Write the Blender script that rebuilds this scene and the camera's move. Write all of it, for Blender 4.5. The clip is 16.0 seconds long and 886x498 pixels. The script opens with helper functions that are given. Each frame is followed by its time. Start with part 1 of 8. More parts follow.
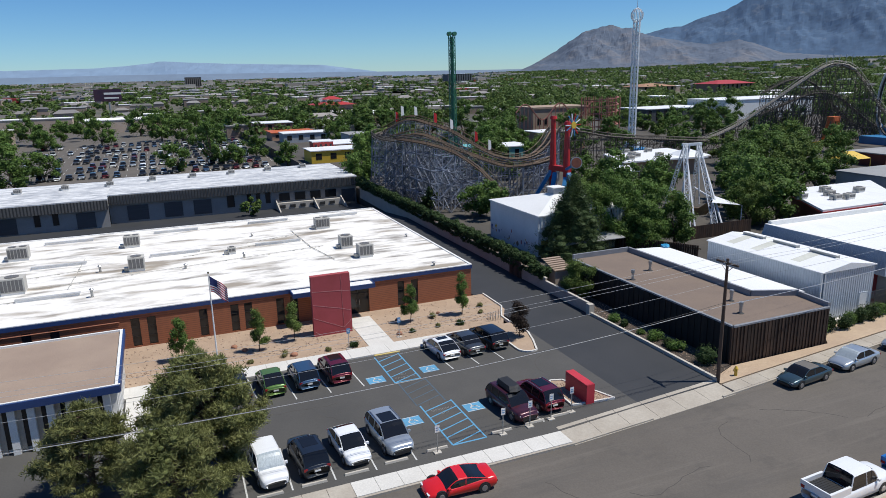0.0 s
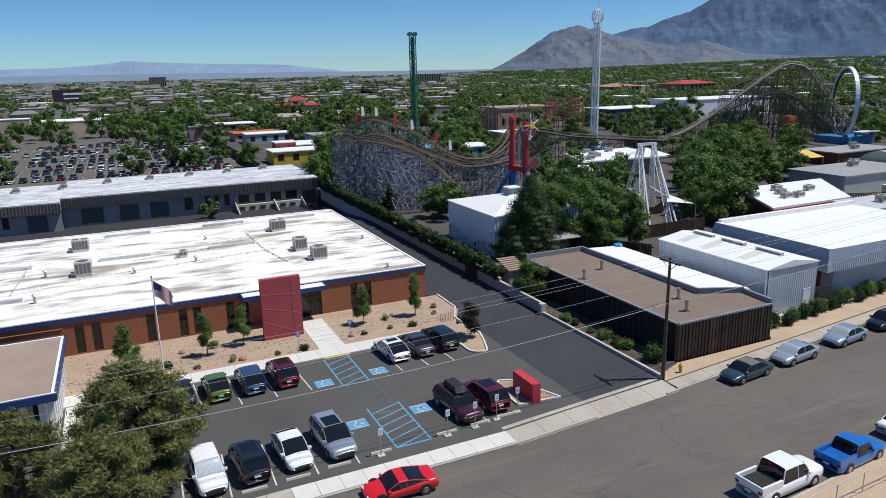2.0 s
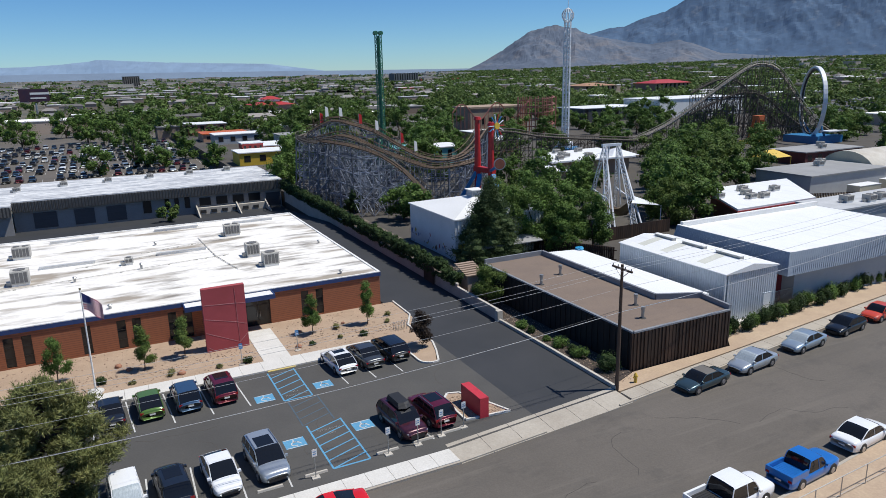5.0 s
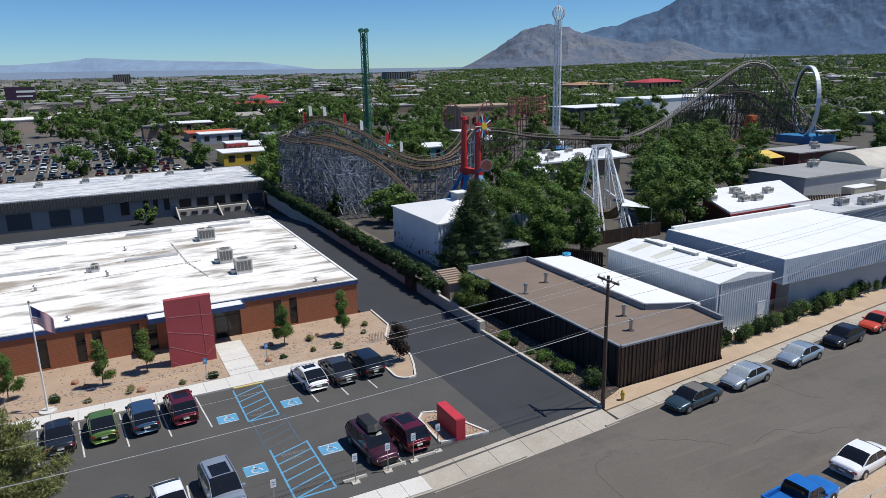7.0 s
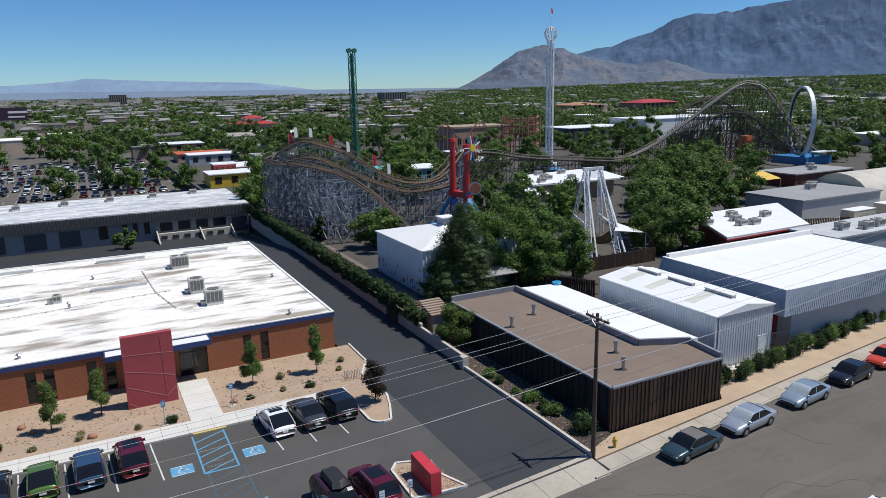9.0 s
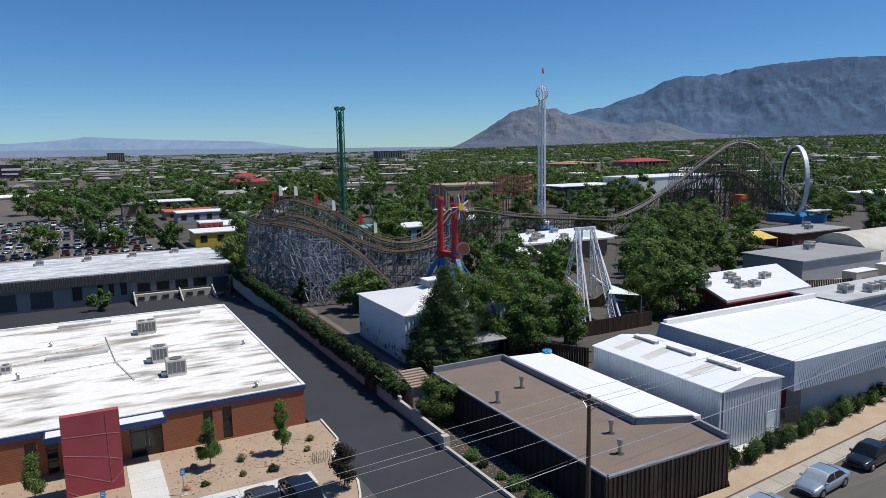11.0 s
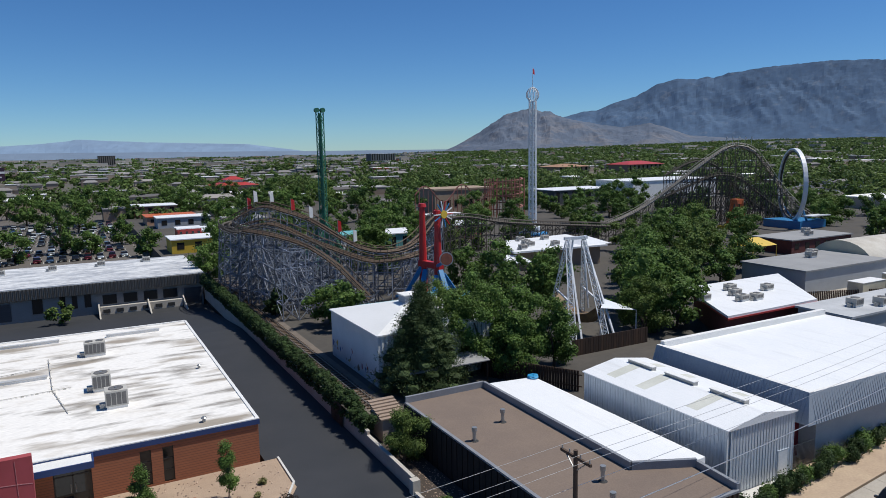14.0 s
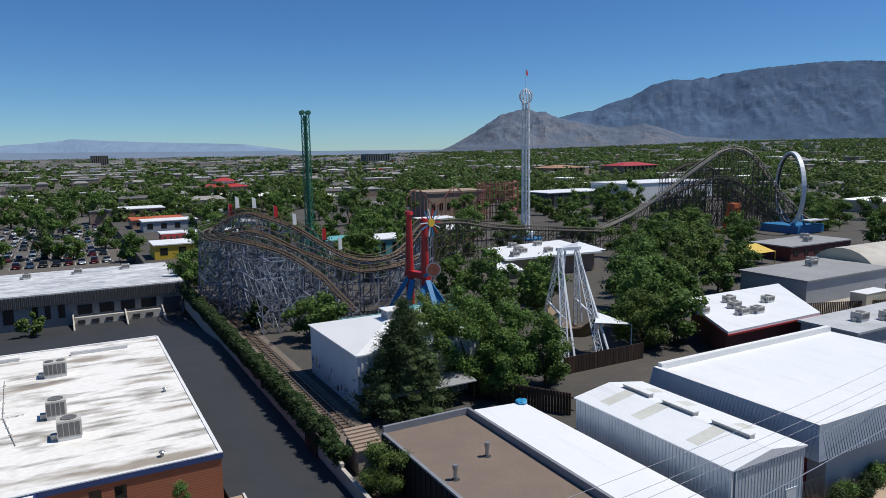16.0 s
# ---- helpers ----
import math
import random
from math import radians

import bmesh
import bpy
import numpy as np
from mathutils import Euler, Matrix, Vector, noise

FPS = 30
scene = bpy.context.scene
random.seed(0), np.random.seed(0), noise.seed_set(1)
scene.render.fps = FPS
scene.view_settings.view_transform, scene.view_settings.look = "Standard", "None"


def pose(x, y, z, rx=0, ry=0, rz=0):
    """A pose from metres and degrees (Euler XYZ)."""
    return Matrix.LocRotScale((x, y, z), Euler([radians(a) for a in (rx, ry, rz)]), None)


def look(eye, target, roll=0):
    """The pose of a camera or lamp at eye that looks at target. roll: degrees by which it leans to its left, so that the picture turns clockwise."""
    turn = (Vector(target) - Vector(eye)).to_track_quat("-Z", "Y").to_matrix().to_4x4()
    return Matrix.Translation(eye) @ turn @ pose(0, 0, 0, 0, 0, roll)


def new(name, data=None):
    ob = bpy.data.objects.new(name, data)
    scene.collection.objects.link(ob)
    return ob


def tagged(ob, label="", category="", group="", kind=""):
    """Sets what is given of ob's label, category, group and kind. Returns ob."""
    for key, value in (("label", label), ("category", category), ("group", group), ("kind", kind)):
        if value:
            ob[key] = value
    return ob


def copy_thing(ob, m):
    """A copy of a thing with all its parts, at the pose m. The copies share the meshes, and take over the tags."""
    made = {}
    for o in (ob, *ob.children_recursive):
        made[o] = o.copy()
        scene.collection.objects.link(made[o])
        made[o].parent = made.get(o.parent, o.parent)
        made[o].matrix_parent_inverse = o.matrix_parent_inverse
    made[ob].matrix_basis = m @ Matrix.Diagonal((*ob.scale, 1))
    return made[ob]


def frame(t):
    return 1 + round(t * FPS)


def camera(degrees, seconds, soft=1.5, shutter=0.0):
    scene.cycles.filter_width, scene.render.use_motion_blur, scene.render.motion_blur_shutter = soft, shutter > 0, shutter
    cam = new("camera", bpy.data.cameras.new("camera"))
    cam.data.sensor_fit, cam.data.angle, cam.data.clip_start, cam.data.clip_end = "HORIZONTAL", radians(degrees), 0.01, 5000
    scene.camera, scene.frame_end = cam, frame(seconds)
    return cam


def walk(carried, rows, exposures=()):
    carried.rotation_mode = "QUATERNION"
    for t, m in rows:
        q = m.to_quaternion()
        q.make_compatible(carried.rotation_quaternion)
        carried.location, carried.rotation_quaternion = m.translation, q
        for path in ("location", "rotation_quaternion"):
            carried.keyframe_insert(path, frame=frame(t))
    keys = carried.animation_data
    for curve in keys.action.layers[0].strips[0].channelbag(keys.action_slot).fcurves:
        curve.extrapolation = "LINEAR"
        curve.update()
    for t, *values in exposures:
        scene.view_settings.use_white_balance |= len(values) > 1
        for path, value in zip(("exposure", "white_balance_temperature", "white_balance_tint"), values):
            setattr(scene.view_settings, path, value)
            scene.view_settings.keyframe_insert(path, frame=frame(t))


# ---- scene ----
cam = camera(65.4, 16.0, 0.75)
PATH = [
    (0, (0.294, 1.236, 24.284), (18.748, 46.020, 11.881), -1.30),
    (0.5, (0.859, 1.051, 24.283), (19.564, 45.738, 11.905), -1.30),
    (1, (1.229, 0.858, 24.302), (20.530, 45.285, 11.902), -1.30),
    (1.5, (1.646, 0.720, 24.324), (21.605, 44.839, 11.869), -1.29),
    (2, (2.120, 0.535, 24.340), (22.467, 44.479, 11.891), -1.27),
    (2.5, (2.593, 0.512, 24.345), (23.310, 44.269, 11.850), -1.23),
    (3, (3.078, 0.500, 24.349), (24.086, 44.116, 11.844), -1.21),
    (3.5, (3.595, 0.721, 24.365), (24.899, 44.179, 11.812), -1.20),
    (4, (4.244, 0.888, 24.390), (25.669, 44.287, 11.840), -1.20),
    (4.8, (5.278, 1.339, 24.368), (26.883, 44.652, 11.832), -1.23),
    (5.6, (6.323, 2.100, 24.290), (28.092, 45.333, 11.762), -1.26),
    (6.5, (7.553, 3.219, 24.262), (29.504, 46.347, 11.686), -1.20),
    (7, (8.260, 3.897, 24.289), (30.315, 46.957, 11.661), -1.12),
    (7.5, (8.877, 4.514, 24.310), (31.008, 47.527, 11.657), -1.10),
    (8, (9.810, 5.230, 24.310), (31.952, 48.240, 11.665), -1.14),
    (8.5, (10.578, 5.950, 24.295), (32.798, 48.991, 11.898), -1.16),
    (9, (11.360, 6.828, 24.273), (33.832, 50.047, 13.000), -1.13),
    (9.5, (12.192, 7.633, 24.258), (34.833, 51.066, 14.212), -1.11),
    (10, (12.992, 8.532, 24.256), (35.893, 52.109, 15.506), -1.10),
    (10.3, (13.478, 9.062, 24.236), (36.504, 52.698, 16.131), -1.08),
    (10.7, (14.142, 9.743, 24.168), (37.274, 53.431, 16.666), -1.03),
    (11.2, (14.981, 10.572, 24.055), (38.181, 54.287, 16.924), -0.95),
    (11.8, (15.976, 11.565, 23.949), (39.218, 55.271, 16.905), -0.88),
    (12.5, (17.079, 12.770, 23.987), (40.410, 56.431, 16.960), -0.90),
    (13, (17.832, 13.663, 24.109), (41.260, 57.268, 17.058), -0.98),
    (13.5, (18.690, 14.446, 24.171), (42.116, 58.048, 17.095), -1.01),
    (14, (19.404, 15.373, 24.209), (42.979, 58.899, 17.159), -0.99),
    (14.5, (20.282, 16.126, 24.305), (43.877, 59.642, 17.256), -0.98),
    (15, (21.164, 17.079, 24.491), (44.836, 60.548, 17.417), -0.99),
    (15.5, (21.880, 17.975, 24.722), (45.632, 61.404, 17.672), -0.96),
    (16, (22.521, 18.692, 24.949), (46.391, 62.057, 17.901), -0.90),
]
walk(cam, [(t, look(eye, target, roll)) for t, eye, target, roll in PATH], [(0.0, 0.14, 6450, 8), (10.0, 0.11, 6450, 8), (12.5, 0.0, 6450, 8), (16.0, -0.02, 6450, 8)])

# ---- world and sun ----
SUN_EL, SUN_AZ = 63.5, 113.6   # degrees above the horizon, and from +y towards +x
world = bpy.data.worlds.new("world")
scene.world = world
world.use_nodes = True
wn = world.node_tree.nodes
sky = wn.new("ShaderNodeTexSky")
sky.sky_type = "NISHITA"
sky.sun_disc = False
sky.sun_elevation = radians(SUN_EL)
sky.sun_rotation = radians(SUN_AZ)
sky.altitude = 1600
sky.air_density = 1.0
sky.dust_density = 0.0
sky.ozone_density = 4.0
wn["Background"].inputs["Strength"].default_value = 0.075
hue = wn.new("ShaderNodeHueSaturation")
hue.inputs["Saturation"].default_value = 1.12
tint = wn.new("ShaderNodeMix")
tint.data_type, tint.blend_type = "RGBA", "MULTIPLY"
tint.inputs["Factor"].default_value = 1.0
tint.inputs["B"].default_value = (0.69, 0.955, 1.22, 1)
world.node_tree.links.new(sky.outputs[0], hue.inputs["Color"])
world.node_tree.links.new(hue.outputs[0], tint.inputs["A"])
world.node_tree.links.new(tint.outputs["Result"], wn["Background"].inputs["Color"])
sun = new("sun", bpy.data.lights.new("sun", "SUN"))
sun.data.energy = 4.3
sun.data.angle = radians(0.5)
sun.data.color = (1.0, 0.96, 0.9)
ce = math.cos(radians(SUN_EL))
sun_way = Vector((math.sin(radians(SUN_AZ)) * ce, math.cos(radians(SUN_AZ)) * ce, math.sin(radians(SUN_EL))))
sun.matrix_basis = look(sun_way * 100, (0, 0, 0))


# ---- materials ----
def mat(name, col, col2=None, rough=0.8, metal=0.0, scale=1.0, fine=12.0, bump=0.0, island=0.0, objrand=0.0,
        stretch=(1, 1, 1), spec=None, contrast=0.5, coat=0.0):
    """A surface with large stains between two colours, fine grain, and variation by piece."""
    m = bpy.data.materials.new(name)
    m.use_nodes = True
    nt = m.node_tree
    n, l = nt.nodes, nt.links
    bs = n["Principled BSDF"]
    bs.inputs["Roughness"].default_value = rough
    bs.inputs["Metallic"].default_value = metal
    if spec is not None:
        bs.inputs["Specular IOR Level"].default_value = spec
    if coat:
        bs.inputs["Coat Weight"].default_value = coat
    if col2 is None:
        col2 = tuple(c * 0.82 for c in col)
    tc = n.new("ShaderNodeTexCoord")
    mp = n.new("ShaderNodeMapping")
    mp.inputs["Scale"].default_value = stretch
    l.new(tc.outputs["Object"], mp.inputs["Vector"])
    big = n.new("ShaderNodeTexNoise")
    big.inputs["Scale"].default_value = scale
    big.inputs["Detail"].default_value = 5
    big.inputs["Roughness"].default_value = 0.62
    l.new(mp.outputs[0], big.inputs["Vector"])
    ramp = n.new("ShaderNodeMapRange")
    ramp.inputs["From Min"].default_value = 0.5 - contrast * 0.4
    ramp.inputs["From Max"].default_value = 0.5 + contrast * 0.4
    l.new(big.outputs["Fac"], ramp.inputs["Value"])
    mix = n.new("ShaderNodeMix")
    mix.data_type = "RGBA"
    mix.inputs["A"].default_value = (*col, 1)
    mix.inputs["B"].default_value = (*col2, 1)
    l.new(ramp.outputs[0], mix.inputs["Factor"])
    small = n.new("ShaderNodeTexNoise")
    small.inputs["Scale"].default_value = fine
    small.inputs["Detail"].default_value = 3
    l.new(mp.outputs[0], small.inputs["Vector"])
    gain = n.new("ShaderNodeMapRange")
    gain.inputs["To Min"].default_value = 0.8
    gain.inputs["To Max"].default_value = 1.2
    l.new(small.outputs["Fac"], gain.inputs["Value"])
    out = gain.outputs[0]
    for amount, node, sock in ((island, "ShaderNodeNewGeometry", "Random Per Island"), (objrand, "ShaderNodeObjectInfo", "Random")):
        if amount:
            r = n.new(node)
            rr = n.new("ShaderNodeMapRange")
            rr.inputs["To Min"].default_value = 1 - amount
            rr.inputs["To Max"].default_value = 1 + amount
            l.new(r.outputs[sock], rr.inputs["Value"])
            mul = n.new("ShaderNodeMath")
            mul.operation = "MULTIPLY"
            l.new(out, mul.inputs[0])
            l.new(rr.outputs[0], mul.inputs[1])
            out = mul.outputs[0]
    vm = n.new("ShaderNodeVectorMath")
    vm.operation = "SCALE"
    l.new(mix.outputs["Result"], vm.inputs[0])
    l.new(out, vm.inputs["Scale"])
    l.new(vm.outputs[0], bs.inputs["Base Color"])
    if bump:
        bp = n.new("ShaderNodeBump")
        bp.inputs["Strength"].default_value = 0.6
        bp.inputs["Distance"].default_value = bump
        l.new(small.outputs["Fac"], bp.inputs["Height"])
        l.new(bp.outputs[0], bs.inputs["Normal"])
    return m


def leaf_mat(name, dark, light):
    m = mat(name, dark, light, rough=0.6, scale=0.35, fine=3.0, island=0.36, objrand=0.14, contrast=0.6)
    bs = m.node_tree.nodes["Principled BSDF"]
    bs.inputs["Specular IOR Level"].default_value = 0.15
    nt = m.node_tree
    back = nt.nodes.new("ShaderNodeBsdfTranslucent")
    both = nt.nodes.new("ShaderNodeMixShader")
    both.inputs[0].default_value = 0.3
    nt.links.new(bs.inputs["Base Color"].links[0].from_socket, back.inputs["Color"])
    nt.links.new(bs.outputs[0], both.inputs[1])
    nt.links.new(back.outputs[0], both.inputs[2])
    nt.links.new(both.outputs[0], nt.nodes["Material Output"].inputs["Surface"])
    return m


def bands(m, axis, period, depth_col, width=0.5, bump=0.0):
    """Adds straight narrow bands (courses, ribs) along an axis to a material made by mat()."""
    nt = m.node_tree
    n, l = nt.nodes, nt.links
    bs = n["Principled BSDF"]
    src = bs.inputs["Base Color"].links[0].from_socket
    tc = n.new("ShaderNodeTexCoord")
    sp = n.new("ShaderNodeSeparateXYZ")
    l.new(tc.outputs["Object"], sp.inputs[0])
    d = n.new("ShaderNodeMath")
    d.operation = "DIVIDE"
    d.inputs[1].default_value = period
    l.new(sp.outputs[axis], d.inputs[0])
    f = n.new("ShaderNodeMath")
    f.operation = "FRACT"
    l.new(d.outputs[0], f.inputs[0])
    c = n.new("ShaderNodeMath")
    c.operation = "LESS_THAN"
    c.inputs[1].default_value = width
    l.new(f.outputs[0], c.inputs[0])
    mx = n.new("ShaderNodeMix")
    mx.data_type = "RGBA"
    l.new(c.outputs[0], mx.inputs["Factor"])
    l.new(src, mx.inputs["A"])
    mx.inputs["B"].default_value = (*depth_col, 1)
    l.new(mx.outputs["Result"], bs.inputs["Base Color"])
    return m


def stains(m, col, scale, stretch, lo, hi, seed=0.0, amount=1.0, detail=6, coarse=0.65):
    """Adds a second layer of shaped dirt to a material made by mat()."""
    nt = m.node_tree
    n, l = nt.nodes, nt.links
    bs = n["Principled BSDF"]
    src = bs.inputs["Base Color"].links[0].from_socket
    tc = n.new("ShaderNodeTexCoord")
    mp = n.new("ShaderNodeMapping")
    mp.inputs["Scale"].default_value = stretch
    mp.inputs["Location"].default_value = (seed, seed * 1.7, 0)
    l.new(tc.outputs["Object"], mp.inputs["Vector"])
    ns = n.new("ShaderNodeTexNoise")
    ns.inputs["Scale"].default_value = scale
    ns.inputs["Detail"].default_value = detail
    ns.inputs["Roughness"].default_value = coarse
    l.new(mp.outputs[0], ns.inputs["Vector"])
    mr = n.new("ShaderNodeMapRange")
    mr.inputs["From Min"].default_value = lo
    mr.inputs["From Max"].default_value = hi
    mr.inputs["To Max"].default_value = amount
    l.new(ns.outputs["Fac"], mr.inputs["Value"])
    mx = n.new("ShaderNodeMix")
    mx.data_type = "RGBA"
    l.new(mr.outputs[0], mx.inputs["Factor"])
    l.new(src, mx.inputs["A"])
    mx.inputs["B"].default_value = (*col, 1)
    l.new(mx.outputs["Result"], bs.inputs["Base Color"])
    return m


def glass_mat(name, col, rough=0.06):
    m = bpy.data.materials.new(name)
    m.use_nodes = True
    bs = m.node_tree.nodes["Principled BSDF"]
    bs.inputs["Base Color"].default_value = (*col, 1)
    bs.inputs["Roughness"].default_value = rough
    bs.inputs["IOR"].default_value = 1.5
    return m


ASPHALT = mat("asphalt_old", (0.098, 0.086, 0.073), (0.128, 0.112, 0.096), 0.9, scale=0.09, fine=9, bump=0.01, contrast=0.6)
stains(ASPHALT, (0.068, 0.063, 0.058), 1.0, (0.04, 0.35, 1), 0.52, 0.75, 5.0, 0.6)
stains(ASPHALT, (0.06, 0.055, 0.05), 0.22, (1, 1.4, 1), 0.54, 0.7, 44.0, 0.55, 8, 0.7)
stains(ASPHALT, (0.17, 0.15, 0.128), 1.0, (0.06, 0.9, 1), 0.56, 0.74, 31.0, 0.5)
LOT = mat("asphalt_lot", (0.058, 0.056, 0.053), (0.084, 0.08, 0.074), 0.85, scale=0.16, fine=8, bump=0.01, contrast=0.6)
DRIVE = mat("asphalt_sealed", (0.026, 0.028, 0.031), (0.036, 0.037, 0.04), 0.7, scale=0.2, fine=10, bump=0.008)
EARTH = mat("dry_earth", (0.33, 0.25, 0.17), (0.2, 0.17, 0.12), 0.95, scale=0.03, fine=3, contrast=0.8)
TOWN = mat("town_ground", (0.15, 0.13, 0.1), (0.065, 0.068, 0.05), 0.95, scale=0.02, fine=0.4, contrast=0.5)
PARKGROUND = mat("worn_park_paving", (0.095, 0.083, 0.07), (0.05, 0.046, 0.04), 0.95, scale=0.08, fine=1.5, contrast=0.6)
# Bed soil, darkened to stand in for the timber building's shadow.
SHADEDSOIL = mat("shaded_bed_soil", (0.07, 0.052, 0.04), (0.045, 0.035, 0.028), 0.95, scale=0.8, fine=8, bump=0.03)
CONCRETE = mat("concrete", (0.5, 0.46, 0.4), (0.4, 0.37, 0.32), 0.85, scale=0.3, fine=9, bump=0.004)
WALKWAY = mat("new_concrete", (0.62, 0.6, 0.56), (0.54, 0.52, 0.48), 0.85, scale=0.4, fine=9, bump=0.004)
OLDWALK = mat("old_concrete", (0.42, 0.38, 0.32), (0.33, 0.29, 0.24), 0.9, scale=0.35, fine=7, bump=0.006)
SAND = mat("sandy_verge", (0.46, 0.35, 0.24), (0.37, 0.27, 0.19), 0.95, scale=0.4, fine=6, bump=0.02)
GRAVEL = mat("tan_gravel", (0.42, 0.31, 0.22), (0.32, 0.23, 0.16), 0.95, scale=0.5, fine=14, bump=0.05, contrast=0.7)
STONE = mat("gravel_stone", (0.4, 0.29, 0.21), (0.28, 0.2, 0.15), 0.9, scale=2, fine=8, island=0.4)
PAINT_W = mat("white_line_paint", (0.62, 0.62, 0.6), (0.4, 0.4, 0.39), 0.8, scale=1.2, fine=10, contrast=0.8)
PAINT_B = mat("blue_line_paint", (0.1, 0.34, 0.55), (0.09, 0.22, 0.34), 0.8, scale=1.0, fine=8, contrast=0.9)
PAINT_Y = mat("yellow_kerb_paint", (0.62, 0.46, 0.12), (0.48, 0.4, 0.2), 0.8, scale=1.5, fine=8)
BRICK = bands(mat("red_brown_brick", (0.34, 0.125, 0.06), (0.27, 0.095, 0.045), 0.88, scale=1.4, fine=18, bump=0.01, stretch=(1, 1, 6)), "Z", 0.2, (0.2, 0.08, 0.045), 0.22)
ROOFWHITE = mat("white_roof_membrane", (0.8, 0.775, 0.73), (0.75, 0.715, 0.66), 0.75, scale=0.12, fine=3, stretch=(0.6, 1.6, 1), contrast=0.7)
stains(ROOFWHITE, (0.27, 0.225, 0.17), 1.0, (0.12, 0.4, 1), 0.53, 0.66, 3.0, 0.9, 4, 0.5)
stains(ROOFWHITE, (0.16, 0.14, 0.115), 1.0, (0.17, 0.6, 1), 0.55, 0.7, 8.0, 0.85, 5, 0.55)
stains(ROOFWHITE, (0.46, 0.4, 0.32), 1.0, (0.4, 0.6, 1), 0.55, 0.7, 17.0, 0.35, 6, 0.6)
ROOFCAP = mat("roof_cap_sheet", (0.6, 0.6, 0.58), (0.5, 0.49, 0.47), 0.5, metal=0.3, scale=1.2)
BLUE = mat("blue_fascia_paint", (0.025, 0.055, 0.17), (0.02, 0.045, 0.14), 0.5, scale=0.5)
REDSTUCCO = mat("red_stucco", (0.36, 0.065, 0.075), (0.31, 0.055, 0.06), 0.9, scale=0.6, fine=30, bump=0.004)
WHITEPAINT = mat("white_paint", (0.78, 0.77, 0.74), (0.7, 0.69, 0.66), 0.55, scale=0.7)
DARKFRAME = mat("dark_bronze_frame", (0.035, 0.03, 0.028), (0.03, 0.026, 0.024), 0.45, metal=0.4)
GLASS = glass_mat("tinted_glass", (0.014, 0.016, 0.018))
TANROOF = mat("tan_gravel_roof", (0.33, 0.25, 0.19), (0.27, 0.2, 0.155), 0.95, scale=0.25, fine=10, bump=0.02)
BROWNROOF = mat("brown_gravel_roof", (0.2, 0.15, 0.115), (0.165, 0.125, 0.1), 0.95, scale=0.3, fine=9, bump=0.02)
DARKWOOD = mat("dark_stained_board", (0.055, 0.029, 0.017), (0.024, 0.014, 0.01), 0.85, scale=0.8, fine=6, stretch=(3, 3, 0.5), objrand=0.35)
# DARKWOOD boards again, with the -x wall's shade put into the colour.
SHADEWOOD = mat("shaded_stained_board", (0.014, 0.011, 0.01), (0.009, 0.008, 0.007), 0.9, scale=0.8, fine=6, stretch=(3, 3, 0.5), objrand=0.3)
PARAPET = mat("grey_parapet_cap", (0.26, 0.27, 0.29), (0.2, 0.21, 0.23), 0.6, metal=0.2, scale=0.8)
STEEL = bands(mat("galvanised_sheet", (0.58, 0.62, 0.66), (0.5, 0.54, 0.58), 0.5, metal=0.25, scale=0.25, stretch=(1, 1, 0.3)), "Y", 0.3, (0.42, 0.46, 0.5), 0.2)
STEELX = bands(mat("galvanised_sheet_front", (0.58, 0.62, 0.66), (0.5, 0.54, 0.58), 0.5, metal=0.25, scale=0.25, stretch=(1, 1, 0.3)), "X", 0.3, (0.42, 0.46, 0.5), 0.2)
MANSARD = mat("grey_blue_sheet", (0.3, 0.34, 0.39), (0.25, 0.29, 0.34), 0.5, metal=0.25, scale=0.4)
GREYWALL = mat("grey_wall_paint", (0.36, 0.38, 0.4), (0.31, 0.33, 0.35), 0.7, scale=0.5)
METALROOF = bands(mat("white_sheet_roof", (0.79, 0.79, 0.79), (0.74, 0.75, 0.75), 0.5, scale=0.3), "X", 0.6, (0.74, 0.75, 0.76), 0.1)
stains(METALROOF, (0.56, 0.56, 0.54), 1.0, (0.9, 0.12, 1), 0.52, 0.75, 12.0, 0.45, 5, 0.6)
MARKDIRT = mat("faded_patch", (0.5, 0.5, 0.44), (0.6, 0.6, 0.54), 0.8, scale=0.6)
CONDUIT = mat("galvanised_metal", (0.42, 0.42, 0.41), (0.34, 0.34, 0.33), 0.45, metal=0.7, scale=2)
HVAC = mat("beige_unit_paint", (0.5, 0.48, 0.43), (0.42, 0.4, 0.36), 0.6, scale=1.5)
HVACDARK = mat("unit_grille", (0.16, 0.155, 0.15), (0.11, 0.105, 0.1), 0.6, scale=2)
BLACK = mat("black_rubber", (0.02, 0.02, 0.02), (0.03, 0.03, 0.03), 0.75, scale=3)
WOODPOLE = mat("weathered_pole", (0.1, 0.065, 0.045), (0.075, 0.05, 0.035), 0.9, scale=1, stretch=(4, 4, 0.4))
TIMBER = mat("weathered_timber", (0.27, 0.295, 0.34), (0.11, 0.12, 0.145), 0.8, scale=0.4, fine=4, island=0.65)
TIMBERDARK = mat("dark_timber", (0.1, 0.085, 0.07), (0.07, 0.06, 0.05), 0.85, scale=0.5, fine=4, island=0.3)
TRACKWOOD = mat("brown_track_boards", (0.125, 0.082, 0.05), (0.07, 0.047, 0.034), 0.8, scale=0.5, island=0.3)
RAIL = mat("steel_rail", (0.4, 0.38, 0.36), (0.3, 0.28, 0.26), 0.4, metal=0.8)
WALLTAN = mat("tan_block_wall", (0.46, 0.38, 0.32), (0.37, 0.3, 0.25), 0.9, scale=0.6, fine=8)
